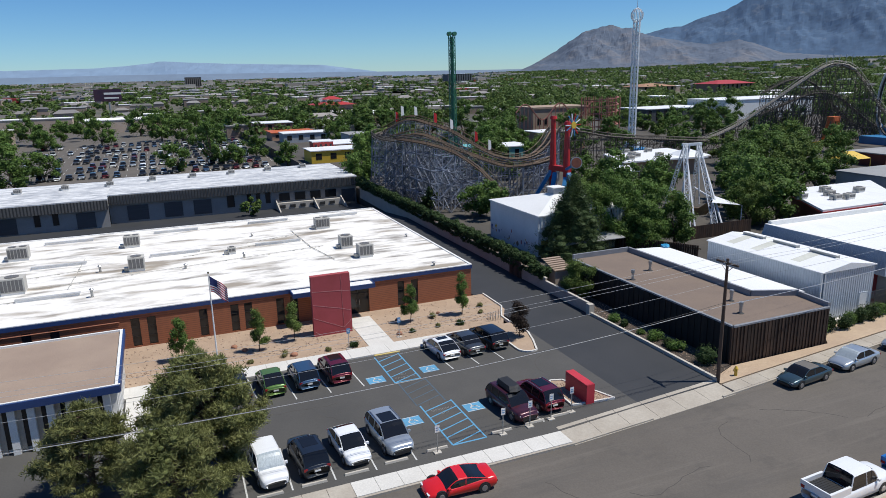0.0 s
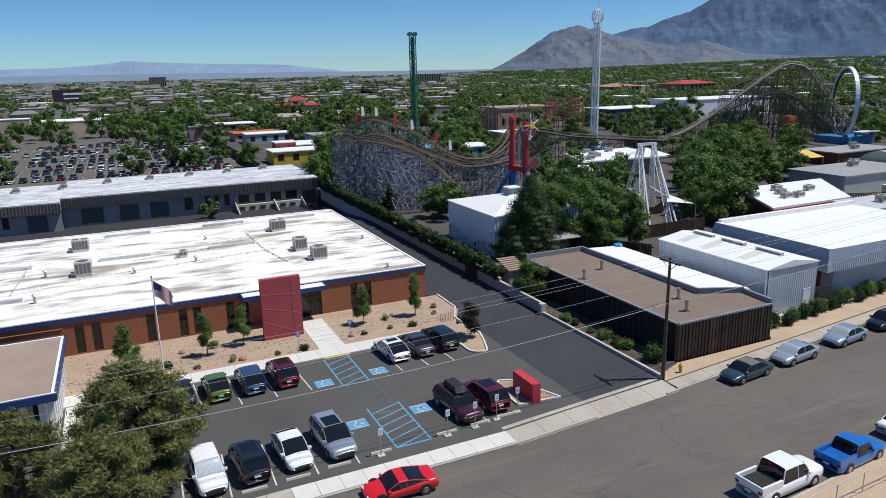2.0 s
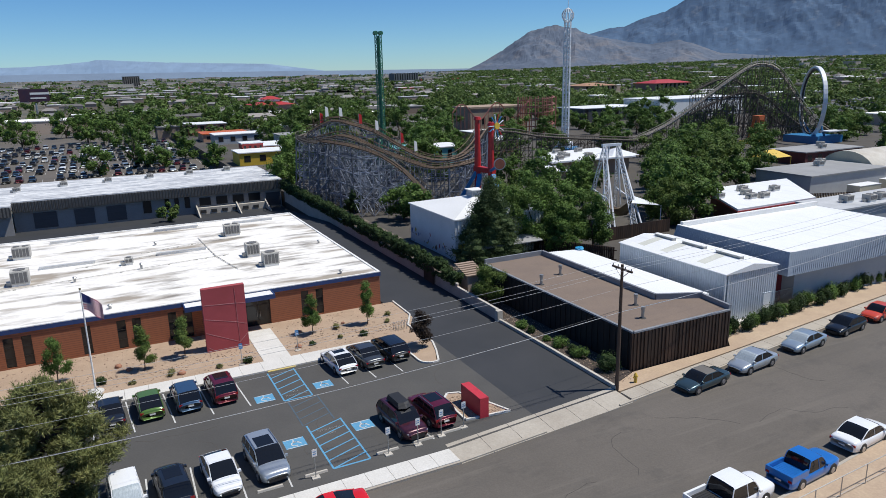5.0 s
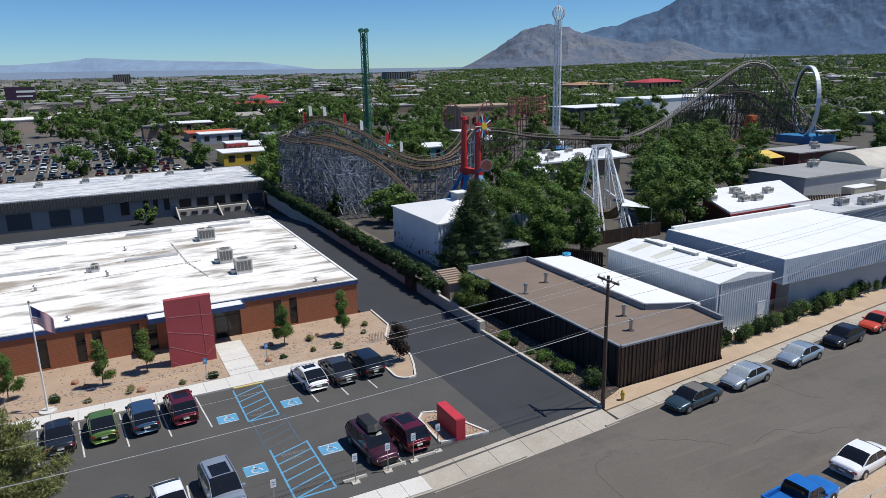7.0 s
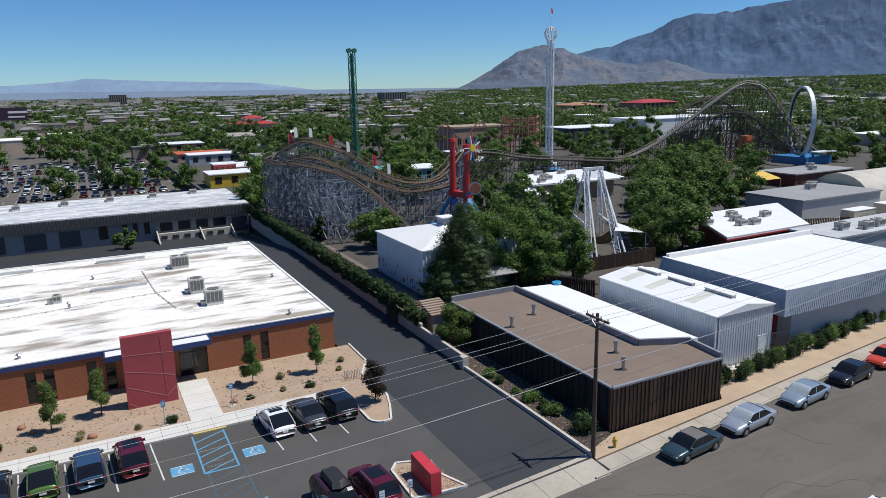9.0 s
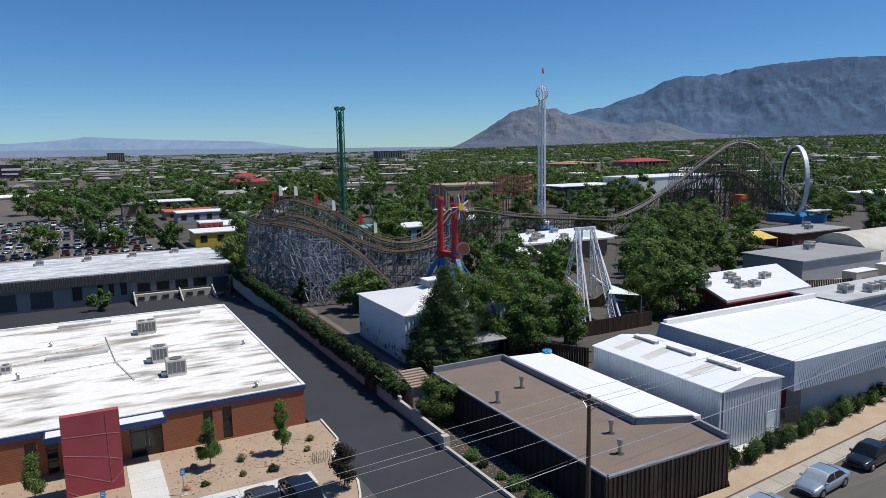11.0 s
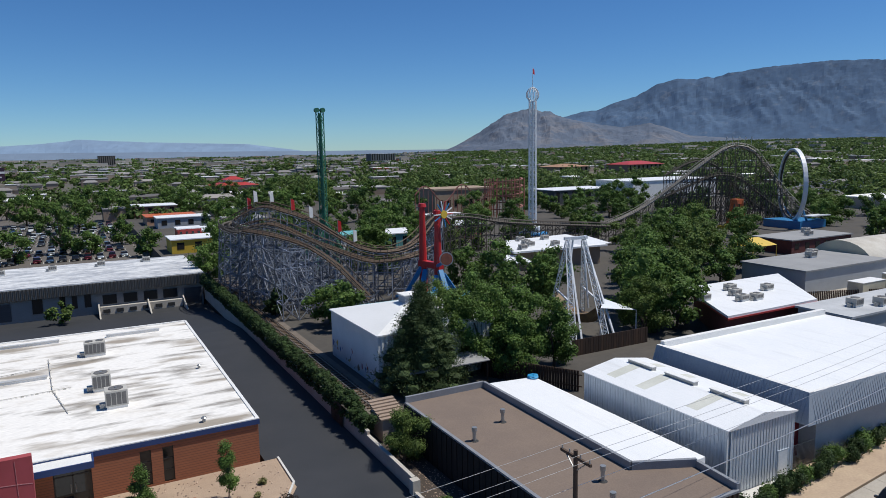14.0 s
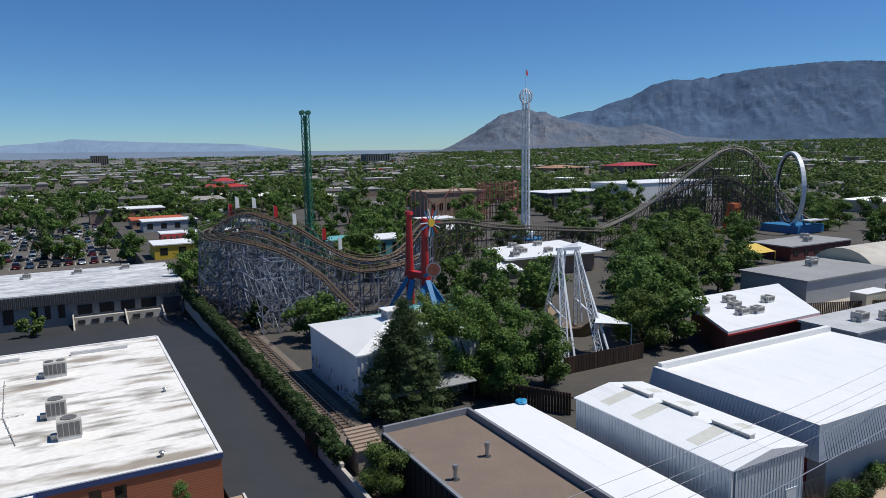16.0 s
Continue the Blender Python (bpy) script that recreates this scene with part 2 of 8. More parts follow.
BARK = mat("bark", (0.12, 0.085, 0.06), (0.08, 0.058, 0.042), 0.95, scale=2, fine=10, bump=0.02)
LEAF = leaf_mat("green_leaves", (0.068, 0.127, 0.030), (0.127, 0.197, 0.047))
LEAFLIGHT = leaf_mat("light_green_leaves", (0.094, 0.149, 0.033), (0.143, 0.198, 0.055))
LEAFDARK = leaf_mat("dark_green_leaves", (0.032, 0.058, 0.019), (0.055, 0.086, 0.029))
NEEDLE = leaf_mat("pine_needles", (0.134, 0.158, 0.054), (0.234, 0.234, 0.094))
SPRUCE = leaf_mat("dark_spruce_needles", (0.05, 0.08, 0.032), (0.088, 0.122, 0.048))
PURPLE = leaf_mat("dark_purple_leaves", (0.035, 0.026, 0.022), (0.055, 0.04, 0.03))
DRYGRASS = leaf_mat("yellow_green_grass", (0.16, 0.17, 0.06), (0.24, 0.22, 0.1))


# ---- mesh helpers ----
class Mesh:
    """Collects boxes, beams and tubes into one mesh."""

    def __init__(self):
        self.v, self.f = [], []

    def add(self, vs, fs):
        o = len(self.v)
        self.v.extend(vs)
        self.f.extend([tuple(i + o for i in q) for q in fs])
        return self

    def box(self, x0, x1, y0, y1, z0, z1):
        return self.add([(x0, y0, z0), (x1, y0, z0), (x1, y1, z0), (x0, y1, z0), (x0, y0, z1), (x1, y0, z1), (x1, y1, z1), (x0, y1, z1)],
                        [(3, 2, 1, 0), (4, 5, 6, 7), (0, 1, 5, 4), (1, 2, 6, 5), (2, 3, 7, 6), (3, 0, 4, 7)])

    def prism(self, pts, z0, z1):
        """An upright slab over a plan outline, counter-clockwise; z1 may be a list."""
        n = len(pts)
        top = z1 if isinstance(z1, (list, tuple)) else [z1] * n
        vs = [(x, y, z0) for x, y in pts] + [(x, y, t) for (x, y), t in zip(pts, top)]
        fs = [tuple(range(n, 2 * n)), tuple(range(n - 1, -1, -1))]
        fs += [(i, (i + 1) % n, n + (i + 1) % n, n + i) for i in range(n)]
        return self.add(vs, fs)

    def beam(self, a, b, w, h=None, caps=True):
        a, b = Vector(a), Vector(b)
        d = b - a
        if d.length < 1e-6:
            return self
        d.normalize()
        s = d.cross(Vector((0, 0, 1)))
        if s.length < 0.05:
            s = Vector((1, 0, 0))
        s.normalize()
        u = s.cross(d)
        s, u = s * w / 2, u * (h or w) / 2
        vs = [p + i * s + j * u for p in (a, b) for i, j in ((-1, -1), (1, -1), (1, 1), (-1, 1))]
        fs = [(0, 1, 5, 4), (1, 2, 6, 5), (2, 3, 7, 6), (3, 0, 4, 7)]
        if caps:
            fs += [(3, 2, 1, 0), (4, 5, 6, 7)]
        return self.add([tuple(p) for p in vs], fs)

    def tube(self, a, b, r0, r1=None, n=8):
        a, b = Vector(a), Vector(b)
        r1 = r0 if r1 is None else r1
        d = (b - a).normalized()
        s = d.orthogonal().normalized()
        u = d.cross(s)
        vs = []
        for p, r in ((a, r0), (b, r1)):
            for i in range(n):
                q = 2 * math.pi * i / n
                vs.append(tuple(p + s * (r * math.cos(q)) + u * (r * math.sin(q))))
        fs = [(i, (i + 1) % n, n + (i + 1) % n, n + i) for i in range(n)] + [tuple(range(n - 1, -1, -1)), tuple(range(n, 2 * n))]
        return self.add(vs, fs)

    def bent_tube(self, pts, r, n=5):
        """One unbroken tube along a line."""
        pts = [Vector(p) for p in pts]
        vs = []
        for i, p in enumerate(pts):
            d = (pts[min(i + 1, len(pts) - 1)] - pts[max(i - 1, 0)]).normalized()
            s = d.cross(Vector((0, 0, 1)))
            s = s.normalized() if s.length > 0.01 else Vector((1, 0, 0))
            u = s.cross(d)
            vs += [tuple(p + s * (r * math.cos(6.2832 * k / n)) + u * (r * math.sin(6.2832 * k / n))) for k in range(n)]
        fs = [(i * n + k, i * n + (k + 1) % n, (i + 1) * n + (k + 1) % n, (i + 1) * n + k) for i in range(len(pts) - 1) for k in range(n)]
        return self.add(vs, fs)

    def quad(self, a, b, c, d):
        return self.add([tuple(a), tuple(b), tuple(c), tuple(d)], [(0, 1, 2, 3)])

    def blob(self, c, r, rnd, n=7, m=5, flat=1.0):
        """A rough rounded lump."""
        vs, fs = [], []
        for j in range(m + 1):
            th = math.pi * j / m
            for i in range(n):
                ph = 2 * math.pi * (i + 0.5 * (j % 2)) / n
                k = r * (0.82 + 0.36 * rnd.random())
                vs.append((c[0] + k * math.sin(th) * math.cos(ph), c[1] + k * math.sin(th) * math.sin(ph), c[2] + k * flat * math.cos(th)))
        for j in range(m):
            for i in range(n):
                fs.append((j * n + i, (j + 1) * n + i, (j + 1) * n + (i + 1) % n, j * n + (i + 1) % n))
        return self.add(vs, fs)

    def data(self, name, material, smooth=False):
        me = bpy.data.meshes.new(name)
        me.from_pydata(self.v, [], self.f)
        me.materials.append(material)
        if smooth:
            me.polygons.foreach_set("use_smooth", [True] * len(me.polygons))
        me.update()
        return me


def part(name, m, material, parent, label="", smooth=False):
    """One mesh object under a thing or a part; the mesh is written in world places."""
    ob = new(name, m.data(name, material, smooth))
    ob.parent = parent
    q = parent
    inv = Matrix.Identity(4)
    while q:
        inv = inv @ q.matrix_basis.inverted()
        q = None
    ob.matrix_parent_inverse = inv if parent.parent is None else Matrix.Identity(4)
    return tagged(ob, label)


def thing(name, x, y, z, label, category, group="", kind=""):
    e = new(name)
    e.empty_display_size = 0.3
    e.matrix_basis = pose(x, y, z)
    return tagged(e, label, category, group, kind)


def solid(name, m, material, label, category, group="", kind="", smooth=False):
    return tagged(new(name, m.data(name, material, smooth)), label, category, group, kind)


def structure(name, m, material, label="", category=""):
    return solid(name, m, material, label, category or name.replace("_", " "), kind="structure")


# ---- ground ----
def kerb_y(x):
    """The kerb line along the near pavement: straight by the car park, then bending away."""
    if x < 24:
        return 36.4
    if x < 38:
        return 36.4 + (x - 24) * 0.075
    return 37.45 + (x - 38) * 0.1


def strip(m, xs, lo, hi, z0, z1):
    for a, b in zip(xs, xs[1:]):
        m.prism([(a, lo(a)), (b, lo(b)), (b, hi(b)), (a, hi(a))], z0, z1)
    return m


gm = Mesh()
N = 60
ring = [0, 150, 320, 700, 1500, 3000, 4900]
vs, fs = [(30.0, 60.0, -3.3)], []
for r in ring[1:]:
    for i in range(N):
        a = 2 * math.pi * i / N
        vs.append((30 + r * math.sin(a), 60 + r * math.cos(a), -3.3))
for i in range(N):
    fs.append((0, 1 + (i + 1) % N, 1 + i))
for k in range(len(ring) - 2):
    for i in range(N):
        p, q = 1 + k * N + i, 1 + k * N + (i + 1) % N
        fs.append((p, q, q + N, p + N))
structure("ground", gm.add(vs, fs), TOWN, "dusty dry valley ground under the town", "ground")

xs = [-120, -60, -20, 8, 24, 31, 38, 60, 80, 120, 200, 300]
structure("road", strip(Mesh(), xs, lambda x: kerb_y(x) - 13.2, kerb_y, -3.4, -0.16), ASPHALT, "sun-bleached grey asphalt street with faint cracks", "road")
structure("verge", strip(Mesh(), xs, lambda x: kerb_y(x) - 60, lambda x: kerb_y(x) - 13.4, -3.4, -0.04), SAND, "bare sandy verge beside the street", "verge")
structure("kerb_far", strip(Mesh(), xs, lambda x: kerb_y(x) - 13.4, lambda x: kerb_y(x) - 13.2, -0.5, -0.02), OLDWALK, "worn concrete kerb", "kerb")
structure("kerb_near", strip(Mesh(), xs[:6], kerb_y, lambda x: kerb_y(x) + 0.18, -0.5, -0.01), OLDWALK, "pale concrete kerb along the street", "kerb")
structure("kerb_east", strip(Mesh(), xs[6:], kerb_y, lambda x: kerb_y(x) + 0.18, -0.5, -0.01), OLDWALK, "pale concrete kerb along the street", "kerb")
LOTS = [("parking_lot", [(-60, 38.2), (24, 38.2), (31.5, 38.9), (31.5, 57), (-60, 57)], LOT, "dark patched asphalt car park", -3.4, 0.0),
        ("driveway", [(31.5, 38.9), (39.35, 39.5), (39.35, 57), (39.4, 112), (31.3, 112), (31.5, 57)], DRIVE, "freshly sealed black asphalt driveway", -3.4, 0.0),
        ("ramp", [(-60, 105.6), (31.3, 105.6), (31.3, 112), (39.4, 112), (39.5, 142), (-60, 142)], DRIVE, "black asphalt yard sloping down to the loading docks", -3.4, [-0.3, -0.3, -0.3, 0.0, -2.8, -2.8]),
        ("dock_yard", [(-60, 142), (39.5, 142), (39.5, 150), (-60, 150)], DRIVE, "black asphalt yard at the loading docks", -3.4, -2.8),
        ("gravel_bed", [(-6, 58.6), (30.2, 58.6), (32.4, 62.5), (32.4, 68), (-6, 68)], GRAVEL, "tan gravel planting bed in front of the brick wall", -3.4, 0.02),
        ("side_bed", [(39.5, 40.2), (42.6, 41.4), (42.6, 66), (39.6, 66)], SHADEDSOIL, "dry planting strip under the dark wall, its shade painted into the soil", -3.4, 0.05),
        ("sandy_strip", [(39.5, 39.3), (120, 47.4), (120, 52), (58, 45.8), (54, 41.5), (42.7, 41.5), (39.5, 40.2)], SAND, "bare sandy strip beside the street", -3.4, -0.03),
        ("park_ground", [(40.6, 66.2), (120, 62), (420, 120), (420, 420), (38, 420), (38.2, 172), (40.6, 150), (40.6, 86)], PARKGROUND, "dusty paved ground of the fairground", -3.4, -0.05),
        ("large_car_park", [(-150, 172), (30, 176), (44, 300), (44, 420), (-150, 420)], ASPHALT, "wide grey asphalt car park", -3.5, -3.0)]
for nm, pts, m_, lab, z0, z1 in LOTS:
    structure(nm, Mesh().prism(pts, z0, z1), m_, lab, nm.replace("_", " "))

# pavements: slab by slab
pav = thing("pavement", 10, 37.3, 0, "pale concrete pavement slabs beside the street", "pavement", kind="structure")
x = -30.0
while x < 24:
    w = 1.5
    part("slab", Mesh().box(x + 0.012, min(x + w, 24) - 0.012, 36.6, 38.18, -0.3, 0.02), WALKWAY if 8 < x < 23 else OLDWALK, pav)
    x += w
apr = thing("pavement", 31, 38, 0, "old cracked concrete driveway apron", "pavement", kind="structure")
for i in range(6):
    a, b = 24 + i * 2.55, 24 + (i + 1) * 2.55
    part("slab", Mesh().prism([(a + 0.015, kerb_y(a) - 0.05), (b - 0.015, kerb_y(b) - 0.05), (b - 0.015, 38.75 + (b - 24) * 0.085), (a + 0.015, 38.75 + (a - 24) * 0.085)], -0.3, [-0.12, -0.12, 0.02, 0.02]), OLDWALK, apr)
epv = thing("pavement", 60, 40, 0, "narrow old concrete pavement", "pavement", kind="structure")
for i in range(40):
    a, b = 39.4 + i * 2.0, 39.4 + (i + 1) * 2.0
    part("slab", Mesh().prism([(a + 0.015, kerb_y(a) + 0.2), (b - 0.015, kerb_y(b) + 0.2), (b - 0.015, kerb_y(b) + 1.5), (a + 0.015, kerb_y(a) + 1.5)], -0.3, 0.0), OLDWALK, epv)
fpv = thing("pavement", 12, 57.4, 0, "clean white concrete walk before the brick building", "pavement", kind="structure")
x = -20.0
while x < 28.4:
    part("slab", Mesh().box(x + 0.01, x + 1.79, 56.5, 58.55, -0.3, 0.12), WALKWAY, fpv)
    x += 1.8
for k in range(5):
    part("slab", Mesh().box(16.4, 18.8, 58.6 + k * 1.6, 58.6 + k * 1.6 + 1.58, -0.3, 0.06), WALKWAY, fpv)
structure("warning_strip", Mesh().box(16.2, 18.6, 56.3, 56.49, -0.2, 0.06), PAINT_Y, "yellow tactile strip at the dropped kerb", "tactile strip")


def ring_kerb(name, pts, w, z, m_, label):
    """A kerb that follows a plan line."""
    m = Mesh()
    for a, b in zip(pts, pts[1:]):
        m.beam((*a, z / 2 - 0.1), (*b, z / 2 - 0.1), w, z + 0.2)
    return structure(name, m, m_, label, "kerb")


def arc(cx, cy, r, a0, a1, n=8):
    return [(cx + r * math.cos(radians(a0 + (a1 - a0) * i / n)), cy + r * math.sin(radians(a0 + (a1 - a0) * i / n))) for i in range(n + 1)]


island = [(28.3, 56.5), (28.3, 52.2)] + arc(29.3, 52.2, 1.0, 180, 300, 6) + [(30.6, 53.4), (31.2, 55.4), (31.0, 58.5), (31.0, 60.5), (32.4, 63.2), (32.5, 68.0)]
ring_kerb("kerb_island", island, 0.16, 0.14, WALKWAY, "white concrete kerb round the gravel island")
structure("island_bed", Mesh().prism([(28.35, 52.2), (28.8, 51.3), (29.6, 51.3), (30.5, 53.4), (31.1, 55.4), (30.9, 58.5), (28.35, 58.5)], -0.2, 0.06), GRAVEL, "gravel island at the end of the parking row", "gravel bed")
sign_bed = [(26.8, 41.0), (30.3, 40.6), (29.2, 43.4), (28.4, 45.0), (27.5, 45.3), (26.9, 44.6)]
structure("sign_bed", Mesh().prism(sign_bed, -0.2, 0.06), GRAVEL, "gravel island round the red sign wall", "gravel bed")
ring_kerb("kerb_sign_bed", sign_bed + sign_bed[:1], 0.16, 0.14, WALKWAY, "white concrete kerb round the gravel island")
drive_kerb = [(39.45, 39.6), (39.5, 48), (39.4, 57)]
ring_kerb("kerb_drive", drive_kerb, 0.25, 0.28, CONCRETE, "low concrete kerb along the driveway")


# ---- brick building ----
def window_unit(parent, x, y, z0, w, h, name="window", rows=3):
    """A tall fixed window in a wall that faces -y."""
    win = part(name, Mesh().box(x - w / 2 - 0.05, x + w / 2 + 0.05, y - 0.03, y + 0.1, z0 - 0.05, z0), DARKFRAME, parent, "tall narrow dark-framed window")
    fr = Mesh()
    for a, b in ((x - w / 2 - 0.05, x - w / 2), (x + w / 2, x + w / 2 + 0.05)):
        fr.box(a, b, y - 0.03, y + 0.1, z0, z0 + h)
    for k in range(1, rows + 1):
        zz = z0 + h * k / rows
        fr.box(x - w / 2, x + w / 2, y - 0.02, y + 0.08, zz - 0.03, zz + 0.03)
    part("frame", fr, DARKFRAME, win)
    for k in range(rows):
        part("pane", Mesh().box(x - w / 2, x + w / 2, y + 0.03, y + 0.05, z0 + h * k / rows + 0.03, z0 + h * (k + 1) / rows - 0.03), GLASS, win)
    return win


def wall_x(m, x0, x1, y0, y1, z0, z1, holes):
    """A wall along x with rectangular holes (xa, xb, za, zb) through it."""
    x = x0
    for xa, xb, za, zb in sorted(holes):
        m.box(x, xa, y0, y1, z0, z1)
        if za > z0:
            m.box(xa, xb, y0, y1, z0, za)
        if zb < z1:
            m.box(xa, xb, y0, y1, zb, z1)
        x = xb
    return m.box(x, x1, y0, y1, z0, z1)


RZ = 3.6
bb = thing("brick_building", 0, 80, 0, "long single-storey red-brown brick office building with a white flat roof", "building")
WX = [-12.0, -9.8, -3.2, -1.8, 2.8, 5.7, 7.0, 10.1, 11.5, 22.85, 24.4]
holes = [(x - 0.38, x + 0.38, 0.15, 2.85) for x in WX] + [(16.9, 19.3, 0.0, 2.75)]
part("wall", wall_x(Mesh(), -50, 31.1, 68.0, 68.3, -0.3, RZ - 0.35, holes), BRICK, bb, "red-brown brick front wall")
part("wall", Mesh().box(30.8, 31.1, 68.3, 105.2, -0.3, RZ - 0.35), BRICK, bb, "red-brown brick side wall")
part("wall", Mesh().box(-50, 30.8, 104.9, 105.2, -0.3, RZ - 0.35), BRICK, bb, "red-brown brick back wall")
part("wall", Mesh().box(-50, -49.7, 68.3, 104.9, -0.3, RZ - 0.35), BRICK, bb, "red-brown brick side wall")
part("inner_wall", Mesh().box(-49, 30, 69.5, 69.6, -0.2, RZ - 0.4), GREYWALL, bb, "dim inner wall behind the windows")
part("fascia", Mesh().box(-50.1, 31.2, 67.88, 68.0, RZ - 0.38, RZ), BLUE, bb, "dark blue metal fascia")
part("fascia", Mesh().box(31.1, 31.22, 68.0, 105.3, RZ - 0.38, RZ), BLUE, bb, "dark blue metal fascia")
part("roof", Mesh().box(-50, 31.1, 68.0, 105.2, RZ - 0.35, RZ + 0.02), ROOFWHITE, bb, "white roof membrane with grey dirt streaks")
part("roof_edge", Mesh().box(-50, 31.2, 67.9, 68.15, RZ + 0.02, RZ + 0.1).box(30.95, 31.2, 68.15, 105.2, RZ + 0.02, RZ + 0.1).box(-50, 30.95, 105.0, 105.3, RZ + 0.02, RZ + 0.12), WHITEPAINT, bb, "white metal roof edge")
for x in WX:
    window_unit(bb, x, 68.08, 0.15, 0.66, 2.64)
ent = part("entrance", Mesh().box(16.9, 19.3, 68.1, 68.2, 2.65, 2.75).box(16.9, 17.0, 68.1, 68.2, 0, 2.65).box(19.2, 19.3, 68.1, 68.2, 0, 2.65).box(18.05, 18.15, 68.1, 68.2, 0, 2.65).box(16.9, 19.3, 68.1, 68.2, 2.08, 2.16), DARKFRAME, bb, "glazed dark-framed entrance doors")
for a, b in ((17.0, 18.05), (18.15, 19.2)):
    part("pane", Mesh().box(a, b, 68.14, 68.16, 0.03, 2.08), GLASS, ent)
    part("pane", Mesh().box(a, b, 68.14, 68.16, 2.16, 2.65), GLASS, ent)
part("door_handle", Mesh().tube((17.95, 68.05, 0.9), (17.95, 68.05, 1.5), 0.02).tube((18.25, 68.05, 0.9), (18.25, 68.05, 1.5), 0.02), CONDUIT, ent)
part("canopy", Mesh().box(11.2, 19.4, 66.3, 67.86, 3.3, 3.52), WHITEPAINT, bb, "white flat entrance canopy")
part("canopy_fascia", Mesh().box(11.1, 19.5, 66.2, 66.3, 3.15, 3.6).box(19.4, 19.5, 66.3, 67.86, 3.15, 3.6).box(11.1, 11.2, 66.3, 67.86, 3.15, 3.6), BLUE, bb, "blue canopy fascia")
blk = part("entrance_block", Mesh().box(12.35, 16.1, 63.2, 63.75, -0.2, 5.98), REDSTUCCO, bb, "tall red stucco entrance screen wall with scored lines")
groove = Mesh()
for a, b in (((12.4, 4.5), (15.2, 4.3)), ((12.4, 3.2), (15.2, 2.5)), ((12.4, 1.9), (15.3, 0.55)), ((12.5, 0.5), (13.3, -0.1)), ((15.2, 5.8), (15.3, 0.55)), ((15.3, 0.55), (16.05, 1.3)), ((15.2, 4.3), (16.05, 4.2)), ((15.2, 2.5), (16.05, 2.2))):
    groove.beam((a[0], 63.195, a[1]), (b[0], 63.195, b[1]), 0.02, 0.045)
part("scored_line", groove, mat("pale_score", (0.5, 0.22, 0.22), None, 0.9), blk)
part("wall_conduit", Mesh().tube((-50, 67.95, 2.7), (-4.5, 67.95, 2.7), 0.05), mat("rust_pipe", (0.4, 0.16, 0.09)), bb, "reddish conduit along the brick wall")
gate = thing("metal_gate", 32, 86, 0, "rust-brown steel gate beside the brick wall", "gate")
gm_ = Mesh()
for i in range(9):
    gm_.box(31.3, 31.36, 70.0 + i * 0.22, 70.06 + i * 0.22, -0.02, 1.9)
gm_.box(31.28, 31.38, 69.95, 71.9, 0.1, 0.18).box(31.28, 31.38, 69.95, 71.9, 1.82, 1.9)
part("gate_frame", gm_, mat("rust_brown_paint", (0.16, 0.06, 0.045)), gate)
gate2 = copy_thing(gate, pose(32, 102, 0))
gate2.scale = (1, 1, 1.5)


# roof units
def air_conditioner(x, y, z, w, d, h, fans):
    u = thing("air_conditioner", x, y, z, f"beige rooftop air-conditioning unit with {fans} round fan{'s' if fans > 1 else ''} on the white roof", "air conditioner", "rooftop units")
    part("base", Mesh().box(x - w / 2 + 0.05, x + w / 2 - 0.05, y - d / 2 + 0.05, y + d / 2 - 0.05, z, z + 0.25), WHITEPAINT, u, "white curb")
    part("casing", Mesh().box(x - w / 2, x + w / 2, y - d / 2, y + d / 2, z + 0.25, z + h), HVAC, u)
    g = Mesh()
    n = max(2, int(w / 0.35))
    for i in range(n):
        a = x - w / 2 + 0.08 + i * (w - 0.16) / n
        g.box(a, a + (w - 0.16) / n - 0.06, y - d / 2 - 0.015, y - d / 2, z + 0.38, z + h - 0.15)
    part("grille", g, HVACDARK, u, "dark intake grille")
    for i in range(fans):
        cx = x + (i - (fans - 1) / 2) * w / fans
        f = part("fan_guard", Mesh().tube((cx, y, z + h), (cx, y, z + h + 0.06), min(w / fans, d) * 0.38, n=16), HVACDARK, u)
        part("fan_hub", Mesh().tube((cx, y, z + h + 0.06), (cx, y, z + h + 0.1), 0.12, n=8), CONDUIT, f)
    part("duct", Mesh().box(x - w / 2 - 0.45, x - w / 2, y - 0.25, y + 0.25, z, z + 0.45), CONDUIT, u, "side duct")
    return u


for x, y, w, d, h, f in ((20.6, 94.6, 2.0, 1.5, 1.5, 2), (20.7, 82.2, 1.5, 1.5, 1.55, 1), (21.6, 76.9, 1.7, 1.5, 1.55, 1), (-3.7, 95.4, 1.9, 1.5, 1.5, 2),
                         (-3.0, 83.0, 1.7, 1.5, 1.6, 1), (-16.1, 94.6, 2.2, 1.6, 1.6, 2), (-14.4, 79.4, 2.2, 1.7, 1.7, 1), (7.5, 85.6, 0.9, 0.8, 0.85, 1)):
    air_conditioner(x, y, RZ + 0.02, w, d, h, f)
for x, y in ((-14.1, 88.5), (-13.8, 75.5), (-1.6, 88.3), (10.7, 88.1), (-14.2, 101.5), (-1.0, 101.8), (11.6, 102.2), (-27, 88.4), (-27, 75.4), (22.0, 101.6)):
    cu = thing("roof_curb", x, y, RZ, "long low white capped curb on the flat roof", "curb", "roof curbs")
    part("curb", Mesh().box(x, x + 5.6, y, y + 0.42, RZ + 0.01, RZ + 0.24), WHITEPAINT, cu)
    for k in range(3):
        part("cap", Mesh().box(x - 0.05 + k * 1.92, x + 1.83 + k * 1.92, y - 0.05, y + 0.47, RZ + 0.24, RZ + 0.31), ROOFCAP, cu)
